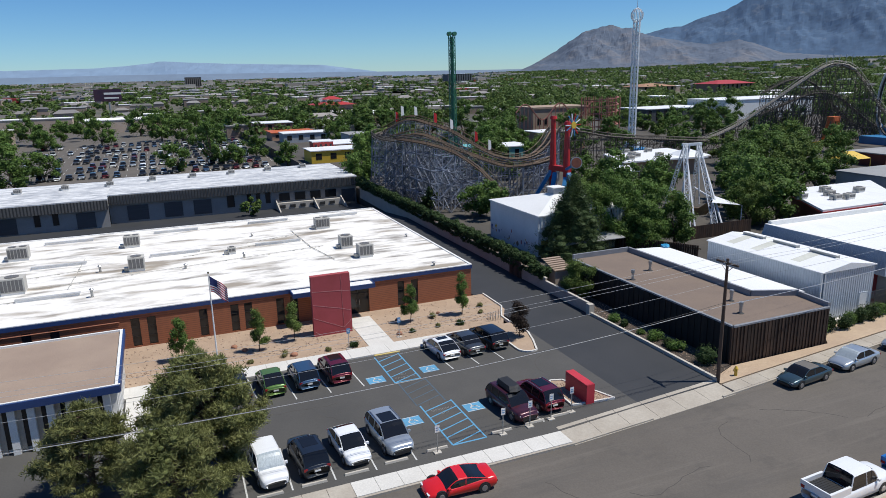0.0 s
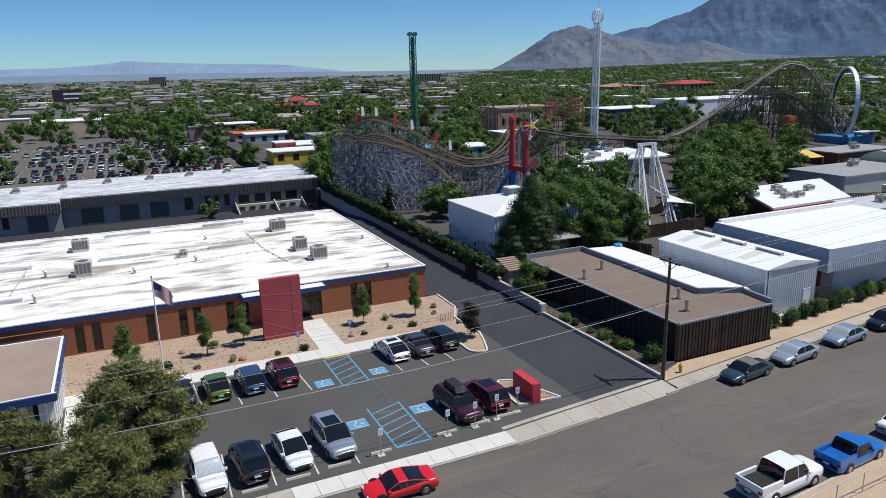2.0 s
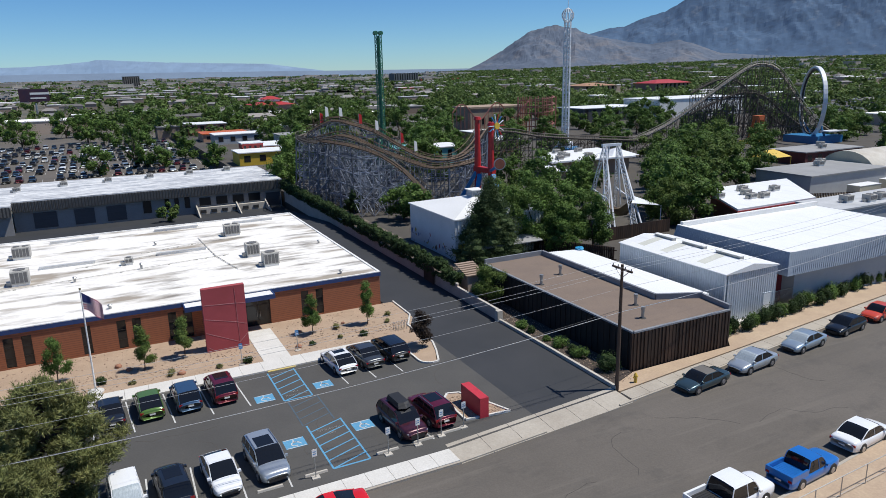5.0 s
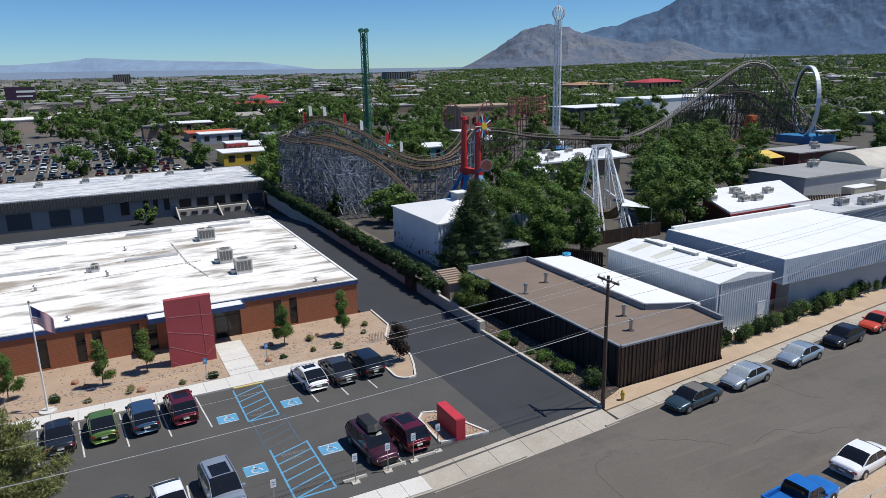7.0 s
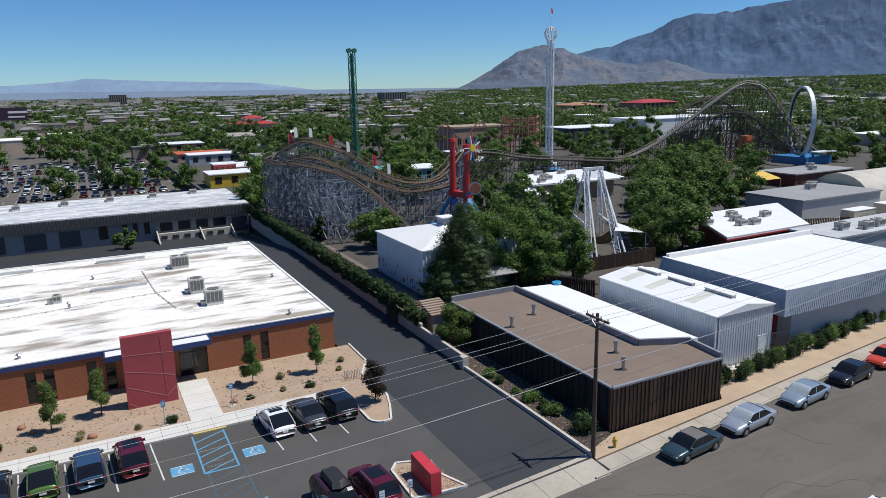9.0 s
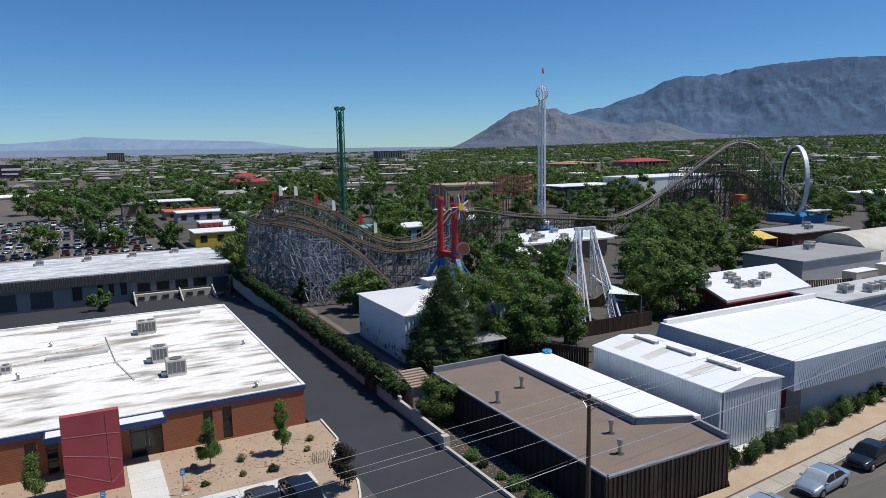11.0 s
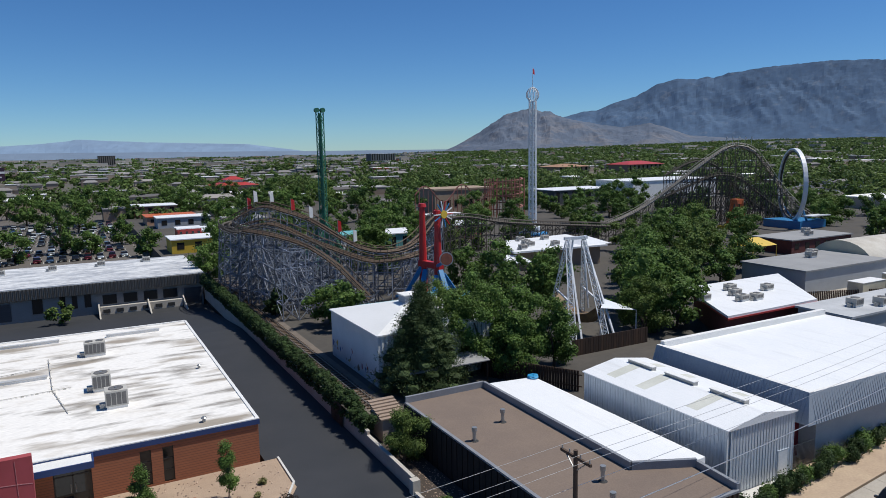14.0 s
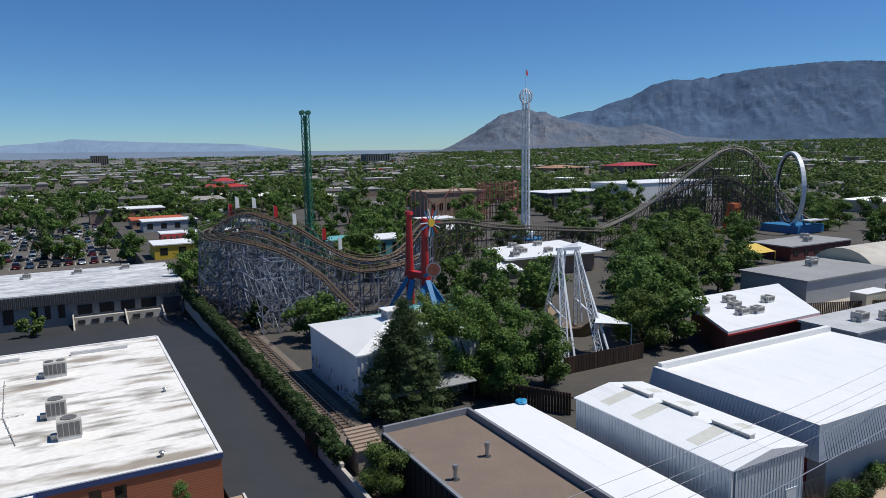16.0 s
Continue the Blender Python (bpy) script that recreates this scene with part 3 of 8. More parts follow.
for x, y, h in ((8.6, 82.8, 0.6), (-7.0, 74.3, 0.8), (-6.8, 84.0, 0.7), (2.0, 81, 0.5), (27.3, 69.5, 0.35), (5.0, 69.6, 0.35), (29.3, 84, 0.3), (11, 94, 0.35)):
    v = thing("roof_vent", x, y, RZ, "small metal vent pipe on the white roof", "vent", "roof vents")
    part("pipe", Mesh().tube((x, y, RZ), (x, y, RZ + h), 0.13), CONDUIT, v)
    part("cap", Mesh().tube((x, y, RZ + h), (x, y, RZ + h + 0.12), 0.24, 0.12), CONDUIT, v)
for pts in ([(-30, 79.5), (-10, 80), (-6, 80.6), (14, 83.5), (18.3, 84)], [(16.3, 95), (16.8, 84), (18, 77)], [(-9.5, 78), (-8.8, 91)], [(2, 86.5), (11, 88.5)], [(-20, 75), (-11, 76)], [(-16, 84), (-8, 85.5)], [(9, 90), (16, 92)]):
    m = Mesh()
    for a, b in zip(pts, pts[1:]):
        m.tube((*a, RZ + 0.12), (*b, RZ + 0.12), 0.035, n=6)
        for k in range(4):
            q = Vector(a).lerp(Vector(b), (k + 0.5) / 4)
            m.box(q[0] - 0.12, q[0] + 0.12, q[1] - 0.08, q[1] + 0.08, RZ + 0.02, RZ + 0.1)
    solid("roof_pipe", m, HVAC, "thin grey gas pipe on small blocks across the roof", "pipe", "roof pipes")

# ---- white-ribbed building with a tan roof ----
TANWALLP = mat("beige_panel", (0.5, 0.44, 0.36), (0.44, 0.38, 0.31), 0.8)
nb = thing("ribbed_building", -12, 56, 0, "white ribbed building with a tan gravel roof and blue fascia", "building")
part("roof", Mesh().box(-40, -3.9, 50.4, 62.2, 3.5, 3.8), TANROOF, nb, "tan gravel roof")
part("fascia", Mesh().box(-40, -3.8, 50.25, 50.4, 3.4, 3.92).box(-3.9, -3.75, 50.4, 62.2, 3.4, 3.92), BLUE, nb, "blue metal fascia")
part("roof_edge", Mesh().box(-40, -3.75, 50.4, 50.55, 3.8, 3.96).box(-4.1, -3.9, 50.55, 62.2, 3.8, 3.96).box(-40, -4.1, 62.0, 62.2, 3.8, 3.96), WHITEPAINT, nb, "white metal roof edge")
part("wall", Mesh().box(-40, -4.6, 51.2, 51.4, -0.3, 3.5).box(-4.8, -4.6, 51.4, 61.8, -0.3, 3.5).box(-40, -4.8, 61.6, 61.8, -0.3, 3.5), GREYWALL, nb)
for i in range(24):
    part("rib", Mesh().box(-5.0 - i * 1.15, -4.55 - i * 1.15, 50.75, 51.2, -0.3, 3.4), WHITEPAINT, nb)
    if i < 23:
        part("panel", Mesh().box(-5.7 - i * 1.15, -5.35 - i * 1.15, 51.05, 51.19, -0.2, 3.3), TANWALLP, nb)
        wn_ = part("window", Mesh().box(-5.7 - i * 1.15 + 0.02, -5.0 - i * 1.15 - 0.02, 51.12, 51.18, 0.3, 3.3), GLASS, nb)
for i in range(9):
    part("rib", Mesh().box(-4.6, -4.15, 51.6 + i * 1.15, 52.05 + i * 1.15, -0.3, 3.4), WHITEPAINT, nb)
structure("inner_walk", Mesh().box(-4.0, -1.5, 44, 56.4, -0.2, 0.1), WALKWAY, "concrete walk beside the white-ribbed building", "walk")

# ---- dark timber building ----
db = thing("timber_building", 48, 53, 0, "low dark timber-clad building with a brown gravel roof", "building")
outline = [(42.9, 41.8), (54.0, 41.8), (54.4, 45.4), (50.4, 47.2), (50.6, 65.8), (42.9, 65.8)]
part("roof", Mesh().prism(outline, 2.9, 3.3), BROWNROOF, db, "brown gravel roof with a grey patch")
part("core", Mesh().prism([(43.0, 41.9), (53.9, 41.9), (54.3, 45.3), (54.3, 65.7), (43.0, 65.7)], -0.3, 2.9), DARKWOOD, db, "dark backing wall")
pm = Mesh()
for (a, b), (wd, ht) in zip(zip(outline, outline[1:] + outline[:1]), ((0.26, 0.14), (0.26, 0.5), (0.26, 0.6), (0.26, 0.6), (0.26, 0.6), (0.26, 0.14))):
    pm.beam((*a, 3.3 + ht / 2 - 0.06), (*b, 3.3 + ht / 2 - 0.06), wd, ht)
part("parapet", pm, PARAPET, db, "grey metal parapet cap")
part("shed_roof", Mesh().prism([(50.9, 47.5), (54.8, 45.7), (56.2, 46.2), (56.2, 65.9), (50.9, 65.9)], 2.7, [3.5, 3.5, 3.2, 3.2, 3.5]), METALROOF, db, "white corrugated shed roof")
part("shed_wall", Mesh().box(54.35, 55.9, 46.8, 65.7, -0.3, 2.7), GREYWALL, db)
rnd = random.Random(5)
for i in range(58):
    a = 42.72 + i * 0.194
    o = rnd.uniform(0, 0.03)
    part("plank", Mesh().box(a, a + 0.175, 41.72 - o - (0.05 if i % 2 else 0), 41.9, -0.2, 3.22), DARKWOOD, db)
# The -x face, away from the sun, gets the copy with painted shade.
for i in range(62):
    a = 41.8 + i * 0.387
    part("plank", Mesh().box(42.76 - (0.05 if i % 2 else 0), 42.98, a, a + 0.36, -0.2, 3.22), SHADEWOOD, db)
for i in range(9):
    a = 41.8 + i * 0.387
    part("plank", Mesh().box(53.9, 54.1 + (0.04 if i % 2 else 0), a, a + 0.36, -0.2, 3.05), DARKWOOD, db)
for x, y in ((43.9, 56.3), (47.6, 58.2), (47.7, 46.9), (45.9, 44.0)):
    v = thing("flue", x, y, 3.3, "galvanised flue pipe with a cowl on the brown roof", "flue", "roof flues")
    part("pipe", Mesh().tube((x, y, 3.3), (x, y, 4.05), 0.14, n=10), CONDUIT, v)
    part("cowl", Mesh().tube((x, y, 4.05), (x, y, 4.35), 0.2, n=10), CONDUIT, v)
    part("flashing", Mesh().tube((x, y, 3.3), (x, y, 3.38), 0.32, 0.2, n=10), BLACK, v)

# ---- small metal shed building ----
ms = thing("metal_building", 61, 53, 0, "pale galvanised steel building with a low white gable roof", "building")
MX0, MX1, MY0, MY1, ME, MR = 57.7, 65.0, 45.7, 60.6, 4.9, 5.5
mid = (MX0 + MX1) / 2
part("wall", Mesh().box(MX0, MX0 + 0.15, MY0, MY1, -0.3, ME), STEEL, ms, "ribbed steel side wall")
part("wall", Mesh().box(MX1 - 0.15, MX1, MY0, MY1, -0.3, ME), STEEL, ms, "ribbed steel side wall")
for y in (MY0, MY1 - 0.15):
    part("gable_wall", Mesh().add([(MX0 + 0.15, y, -0.3), (MX1 - 0.15, y, -0.3), (MX1 - 0.15, y, ME), (mid, y, MR), (MX0 + 0.15, y, ME), (MX0 + 0.15, y + 0.15, -0.3), (MX1 - 0.15, y + 0.15, -0.3), (MX1 - 0.15, y + 0.15, ME), (mid, y + 0.15, MR), (MX0 + 0.15, y + 0.15, ME)],
         [(0, 1, 2, 3, 4), (9, 8, 7, 6, 5), (0, 5, 6, 1), (1, 6, 7, 2), (2, 7, 8, 3), (3, 8, 9, 4), (4, 9, 5, 0)]), STEELX, ms, "ribbed steel gable wall")
for a, b in ((MX0 - 0.12, mid), (mid, MX1 + 0.12)):
    za, zb = (ME, MR) if a < mid and b == mid else (MR, ME)
    part("roof", Mesh().prism([(a, MY0 - 0.15), (b, MY0 - 0.15), (b, MY1 + 0.15), (a, MY1 + 0.15)], ME - 0.02, [za + 0.06, zb + 0.06, zb + 0.06, za + 0.06]), METALROOF, ms, "white sheet roof")
for i in range(24):
    part("rib", Mesh().box(MX0 + 0.1 + i * 0.31, MX0 + 0.14 + i * 0.31, MY0 - 0.03, MY0, -0.2, ME - 0.02), STEELX, ms)
for i in range(48):
    part("rib", Mesh().box(MX0 - 0.03, MX0, MY0 + 0.1 + i * 0.31, MY0 + 0.14 + i * 0.31, -0.2, ME - 0.02), STEEL, ms)
part("corner_trim", Mesh().box(MX0 - 0.05, MX0 + 0.12, MY0 - 0.05, MY0 + 0.12, -0.2, ME), WHITEPAINT, ms)
part("downpipe", Mesh().box(MX0 + 0.25, MX0 + 0.37, MY0 - 0.12, MY0 - 0.03, 0, ME - 0.1), STEELX, ms)
dr = part("door", Mesh().box(63.3, 64.3, MY0 - 0.05, MY0, 0.05, 2.1), WHITEPAINT, ms, "white steel door")
part("door_frame", Mesh().box(63.2, 63.3, MY0 - 0.06, MY0, 0, 2.2).box(64.3, 64.4, MY0 - 0.06, MY0, 0, 2.2).box(63.3, 64.3, MY0 - 0.06, MY0, 2.1, 2.2), STEELX, dr)
for y0, y1 in ((47.3, 50.4), (52.0, 55.0), (56.4, 59.2)):
    sk = thing("roof_skylight", 61.6, (y0 + y1) / 2, MR, "long narrow white-capped skylight curb on the metal roof", "skylight", "roof skylights")
    part("curb", Mesh().box(61.45, 61.95, y0, y1, MR - 0.05, MR + 0.3), CONDUIT, sk)
    part("cap", Mesh().box(61.4, 62.0, y0 - 0.05, y1 + 0.05, MR + 0.3, MR + 0.36), WHITEPAINT, sk)
for k, y in enumerate((49.0, 54.2, 57.6)):
    m = Mesh()
    for a, b, za, zb in ((MX0 + 0.4, mid, ME + 0.075 + 0.6 * 0.4 / 3.65, MR + 0.075), (mid, MX1 - 0.6, MR + 0.075, ME + 0.075 + 0.1)):
        m.quad((a, y, za), (b, y, zb), (b, y + 1.1, zb), (a, y + 1.1, za))
    part("roof_patch", m, MARKDIRT, ms, "faded beige patch band across the roof")
structure("metal_apron", Mesh().prism([(59, 44.6), (67, 45.1), (67, 45.6), (58, 45.65)], -0.2, 0.06), WALKWAY, "white concrete apron before the steel building", "apron")

# ---- large metal hall with a mansard edge ----
bh = thing("metal_hall", 80, 54, 0, "large hall with a white roof and ribbed grey mansard", "building")
X0, X1, Y0, Y1 = 66.9, 92.0, 45.9, 61.3
part("wall", Mesh().box(X0 + 1.5, X1, Y0 + 0.3, Y0 + 0.6, -0.3, 3.7).box(X0 + 1.5, X0 + 1.8, Y0 + 0.6, Y1, -0.3, 3.7).box(X0 + 1.8, X1, Y1 - 0.3, Y1, -0.3, 3.7).box(X1 - 0.3, X1, Y0 + 0.6, Y1 - 0.3, -0.3, 3.7), GREYWALL, bh, "plain grey hall wall")
part("roof", Mesh().box(X0 + 0.6, X1, Y0 + 0.6, Y1 - 0.5, 5.3, 5.55), METALROOF, bh, "white sheet roof")
part("roof_rim", Mesh().box(X0 + 0.1, X0 + 0.6, Y0 + 0.1, Y1, 5.3, 5.8).box(X0 + 0.6, X1, Y0 + 0.1, Y0 + 0.6, 5.3, 5.62).box(X0 + 0.6, X1, Y1 - 0.5, Y1, 5.3, 6.1), WHITEPAINT, bh, "white rim of the roof")
man = Mesh()
man.add([(X0 - 0.7, Y0 - 0.5, 3.5), (X1, Y0 - 0.5, 3.5), (X1, Y0 + 0.1, 5.62), (X0 + 0.1, Y0 + 0.1, 5.75), (X0 - 0.7, Y0 + 0.4, 3.5), (X1, Y0 + 0.4, 3.5), (X1, Y0 + 0.4, 5.3), (X0 + 0.1, Y0 + 0.4, 5.3)],
        [(0, 1, 2, 3), (4, 7, 6, 5), (0, 4, 5, 1), (3, 2, 6, 7), (1, 5, 6, 2), (0, 3, 7, 4)])
part("mansard", man, MANSARD, bh, "ribbed grey mansard")
man2 = Mesh()
man2.add([(X0 - 0.7, Y1, 3.5), (X0 - 0.7, Y0 - 0.5, 3.5), (X0 + 0.1, Y0 + 0.1, 5.78), (X0 + 0.1, Y1, 5.78), (X0 + 0.4, Y1, 3.5), (X0 + 0.4, Y0, 3.5), (X0 + 0.4, Y0 + 0.1, 5.3), (X0 + 0.4, Y1, 5.3)],
         [(0, 1, 2, 3), (4, 7, 6, 5), (0, 4, 5, 1), (3, 2, 6, 7), (0, 3, 7, 4)])
part("mansard", man2, MANSARD, bh, "ribbed grey mansard")
for i in range(80):
    a = X0 + 0.3 + i * 0.31
    part("rib", Mesh().beam((a, Y0 - 0.5, 3.52), (a, Y0 + 0.1, 5.62), 0.05, 0.07), MANSARD, bh)
for i in range(48):
    a = Y0 + 0.2 + i * 0.315
    part("rib", Mesh().beam((X0 - 0.7, a, 3.52), (X0 + 0.1, a, 5.76), 0.05, 0.07), MANSARD, bh)
rg = thing("red_gate", 66, 49, 0, "dark red panel and mesh gate between the two metal buildings", "gate")
part("panel", Mesh().box(65.02, 68.38, 47.6, 47.75, -0.1, 3.9), mat("dark_red_paint", (0.22, 0.022, 0.03), (0.17, 0.018, 0.024)), rg)
for z in (0.05, 1.75):
    part("gate_rail", Mesh().box(65.1, 68.3, 46.2, 46.24, z, z + 0.05), CONDUIT, rg)
for i in range(22):
    part("gate_bar", Mesh().box(65.12 + i * 0.145, 65.15 + i * 0.145, 46.205, 46.235, 0.1, 1.75), CONDUIT, rg)

# ---- loading-dock warehouse ----
wh = thing("warehouse", 5, 160, 0, "long grey loading-dock warehouse with a pale patched roof", "building")
part("roof", Mesh().box(-9, 40.2, 146.2, 171, 2.6, 2.95), mat("patched_pale_roof", (0.36, 0.37, 0.39), (0.7, 0.7, 0.69), 0.6, scale=0.5, fine=2, stretch=(0.5, 1.2, 1), contrast=0.3), wh, "pale grey patched roof")
part("roof", Mesh().box(-60, -9, 143.5, 169, 2.3, 2.65), mat("patched_pale_roof_west", (0.36, 0.37, 0.39), (0.7, 0.7, 0.69), 0.6, scale=0.5, fine=2, stretch=(0.5, 1.2, 1), contrast=0.3), wh, "pale grey patched roof")
DOCKWALL = mat("grey_block", (0.3, 0.29, 0.275), (0.25, 0.24, 0.23), 0.9, scale=0.4)
part("wall", Mesh().box(-9, 40, 146.8, 147.1, -3.2, 2.6).box(39.7, 40, 147.1, 171, -3.2, 2.6), DOCKWALL, wh, "grey block wall")
part("wall", Mesh().box(-60, -9, 144.2, 144.5, -3.2, 2.3), DOCKWALL, wh, "grey block wall")
FASC = bands(mat("ribbed_grey_fascia", (0.14, 0.132, 0.12), (0.11, 0.105, 0.095), 0.6, scale=0.4), "X", 0.545, (0.035, 0.034, 0.033), 0.45)
part("fascia", Mesh().box(-9, 40.3, 146.0, 146.8, 1.0, 2.75), FASC, wh, "ribbed dark grey fascia")
part("fascia", Mesh().box(-60, -9.05, 143.3, 144.2, 0.7, 2.45), FASC, wh, "ribbed dark grey fascia")
for i in range(90):
    part("rib", Mesh().box(-8.8 + i * 0.545, -8.68 + i * 0.545, 145.93, 146.0, 1.02, 2.7), FASC, wh)
DOORS = mat("roller_door", (0.07, 0.07, 0.075), (0.05, 0.05, 0.055), 0.6, stretch=(0.3, 1, 8))
for x, w, z0, h in ((38.2, 3.0, -2.6, 2.8), (34.3, 2.4, -1.2, 1.6), (31.0, 2.2, -1.2, 1.6), (27.7, 2.2, -1.2, 1.6), (24.4, 2.2, -1.2, 1.6), (21, 1.0, -1.4, 2.2), (19, 0.8, -1.4, 2.2), (17.2, 0.8, -1.4, 2.2), (13.5, 1.5, -1.6, 2.4), (8, 3.4, -2.4, 2.9), (2.5, 3.4, -2.4, 2.9), (-4, 3.8, -2.4, 2.9),
                    (-13, 3.2, -2.6, 2.9), (-18, 1.0, -1.6, 2.2), (-21, 1.0, -1.6, 2.2), (-26, 3.4, -2.6, 2.9), (-33, 3.4, -2.6, 2.9), (-40, 3.4, -2.6, 2.9)):
    y = 146.75 if x > -9 else 144.15
    part("dock_door", Mesh().box(x - w / 2, x + w / 2, y - 0.06, y + 0.04, z0, z0 + h), DOORS if w > 2.6 else GLASS, wh, "dark dock door" if w > 2.6 else "dark window")
part("dock_edge", Mesh().box(22.8, 36.2, 145.6, 146.75, -3.0, -1.5), CONCRETE, wh, "concrete dock edge")
for x in (22.6, 30.5, 36.4):
    part("dock_fin", Mesh().prism([(x - 0.12, 141.5), (x + 0.12, 141.5), (x + 0.12, 146.7), (x - 0.12, 146.7)], -3.0, [-2.6, -2.6, -0.9, -0.9]), CONCRETE, wh, "sloping concrete ramp wall")
for i in range(6):
    part("dock_bumper", Mesh().box(23.2 + i * 2.1, 24.3 + i * 2.1, 145.45, 145.6, -2.5, -1.9), BLACK, wh)
for i in range(9):
    air_conditioner(-34 + i * 8.3, 158 + (i * 37 % 9), 2.95 if i > 3 else 2.65, 1.4, 1.2, 1.0, 1)

# ---- white box building with a hipped roof ----
wb = thing("white_hall", 53, 86, 0, "white rendered building with a pale hipped roof and paint splashes", "building")
part("wall", Mesh().box(46.1, 46.35, 79.0, 93.2, -0.3, 5.6).box(46.35, 60, 92.95, 93.2, -0.3, 5.6).box(59.75, 60, 79, 92.95, -0.3, 5.6), mat("white_render", (0.66, 0.67, 0.68), (0.58, 0.59, 0.6), 0.85, scale=0.5), wb, "white rendered wall")
SIDING = bands(mat("white_siding", (0.66, 0.68, 0.7), (0.6, 0.62, 0.64), 0.6, scale=0.5), "X", 0.5, (0.3, 0.31, 0.33), 0.22)
part("wall", Mesh().box(46.35, 59.75, 79.0, 79.25, -0.3, 5.6), SIDING, wb, "white ribbed front wall")
for i in range(26):
    part("rib", Mesh().box(46.5 + i * 0.51, 46.7 + i * 0.51, 78.93, 79.0, 0, 5.5), WHITEPAINT, wb)
rf = Mesh().add([(45.9, 78.8, 5.6), (60.2, 78.8, 5.6), (60.2, 93.4, 5.6), (45.9, 93.4, 5.6), (52.6, 85.6, 7.1), (53.4, 86.6, 7.1), (45.9, 78.8, 5.45), (60.2, 78.8, 5.45), (60.2, 93.4, 5.45), (45.9, 93.4, 5.45)],
                [(0, 1, 4), (1, 2, 5, 4), (2, 3, 5), (3, 0, 4, 5), (6, 7, 1, 0), (7, 8, 2, 1), (8, 9, 3, 2), (9, 6, 0, 3), (9, 8, 7, 6)])
part("roof", rf, mat("pale_sheet_roof", (0.74, 0.74, 0.73), (0.68, 0.68, 0.67), 0.55, scale=0.3), wb, "pale hipped metal roof")
cup = part("cupola", Mesh().box(52.2, 53.9, 85.2, 86.9, 6.9, 7.9), mat("grey_louvre", (0.5, 0.52, 0.56), None, 0.6), wb, "grey louvred roof ventilator")
for k in range(5):
    part("louvre", Mesh().box(52.15, 53.95, 85.15, 86.95, 7.1 + k * 0.16, 7.16 + k * 0.16), GREYWALL, cup)
part("cupola_cap", Mesh().box(52.0, 54.1, 85.0, 87.1, 7.9, 8.0), WHITEPAINT, cup)
SPL = [mat("splash_yellow", (0.5, 0.36, 0.07)), mat("splash_blue", (0.1, 0.16, 0.35)), mat("splash_red", (0.35, 0.06, 0.06)), mat("splash_brown", (0.25, 0.17, 0.1))]
rnd = random.Random(9)
for i in range(26):
    y = 79.3 + rnd.random() * 13.4
    s = 0.08 + 0.22 * rnd.random() ** 2
    z = rnd.random() * 1.9 + 0.2
    m = Mesh()
    n = 9
    pts = [(y + s * (0.5 + rnd.random()) * math.cos(6.283 * k / n), z + 1.5 * s * (0.5 + rnd.random()) * math.sin(6.283 * k / n)) for k in range(n)]
    m.add([(46.094, a, b) for a, b in pts], [tuple(range(n - 1, -1, -1))])
    part("paint_splash", m, SPL[i % 4], wb)
part("mural_panel", Mesh().box(46.5, 47.5, 78.86, 78.92, 0.3, 2.2), SPL[0], wb, "yellow painted panel with a flower shape")
for k in range(8):
    a = 6.283 * k / 8
    part("petal", Mesh().box(46.95 + 0.28 * math.cos(a), 47.07 + 0.28 * math.cos(a), 78.84, 78.86, 1.2 + 0.28 * math.sin(a), 1.32 + 0.28 * math.sin(a)), SPL[3], wb)

# ---- boundary wall with its hedge ----
bw = thing("boundary_wall", 39.5, 95, 0, "tan block wall along the driveway", "wall", kind="structure")
WP = [(39.5, 57.5), (39.55, 66), (39.5, 75), (39.5, 86), (39.6, 100), (39.6, 115), (39.6, 128), (39.6, 142)]
for a, b in zip(WP, WP[1:]):
    part("wall_bay", Mesh().beam((*a, 0.1), (*b, 0.1), 0.22, 2.6 if a[1] > 60 else 1.9), WALLTAN, bw)
    part("coping", Mesh().beam((*a, 1.45 if a[1] > 60 else 1.1), (*b, 1.45 if a[1] > 60 else 1.1), 0.3, 0.1), CONCRETE, bw)
wg = part("wall_gate", Mesh().box(39.2, 39.29, 71.4, 74.2, -0.05, 1.95), mat("brown_gate_paint", (0.1, 0.05, 0.035), (0.075, 0.04, 0.03), 0.7), bw, "brown panelled gate in the block wall")
for k in range(9):
    part("batten", Mesh().box(39.16, 39.2, 71.45 + k * 0.31, 71.53 + k * 0.31, 0.0, 1.9), DARKWOOD, wg)
part("end_post", Mesh().box(39.15, 39.75, 56.9, 57.5, -0.3, 1.1), CONCRETE, bw)


# ---- lines on the car park ----
def stripe(a, b, w, m_, z=0.004, name="line_marking", label="worn white parking line", group="parking lines"):
    m = Mesh().beam((*a, z - 0.004), (*b, z - 0.004), w, 0.012)
    return solid(name, m, m_, label, "line marking", group, kind="structure")


for x in (-3.6, -0.9, 1.9, 4.55, 7.2, 9.85, 12.55):
    stripe((x + 1.1, 38.9), (x + 1.2, 44.2), 0.1, PAINT_W)
for x in (2.6, 5.2, 7.9, 10.6, 13.3, 21.1, 23.5, 25.9):
    stripe((x + 0.35, 50.9), (x, 56.4), 0.1, PAINT_W)
for x in (21.9, 22.9):
    stripe((x + 0.8, 39.8), (x + 0.2, 44.0), 0.1, PAINT_W)


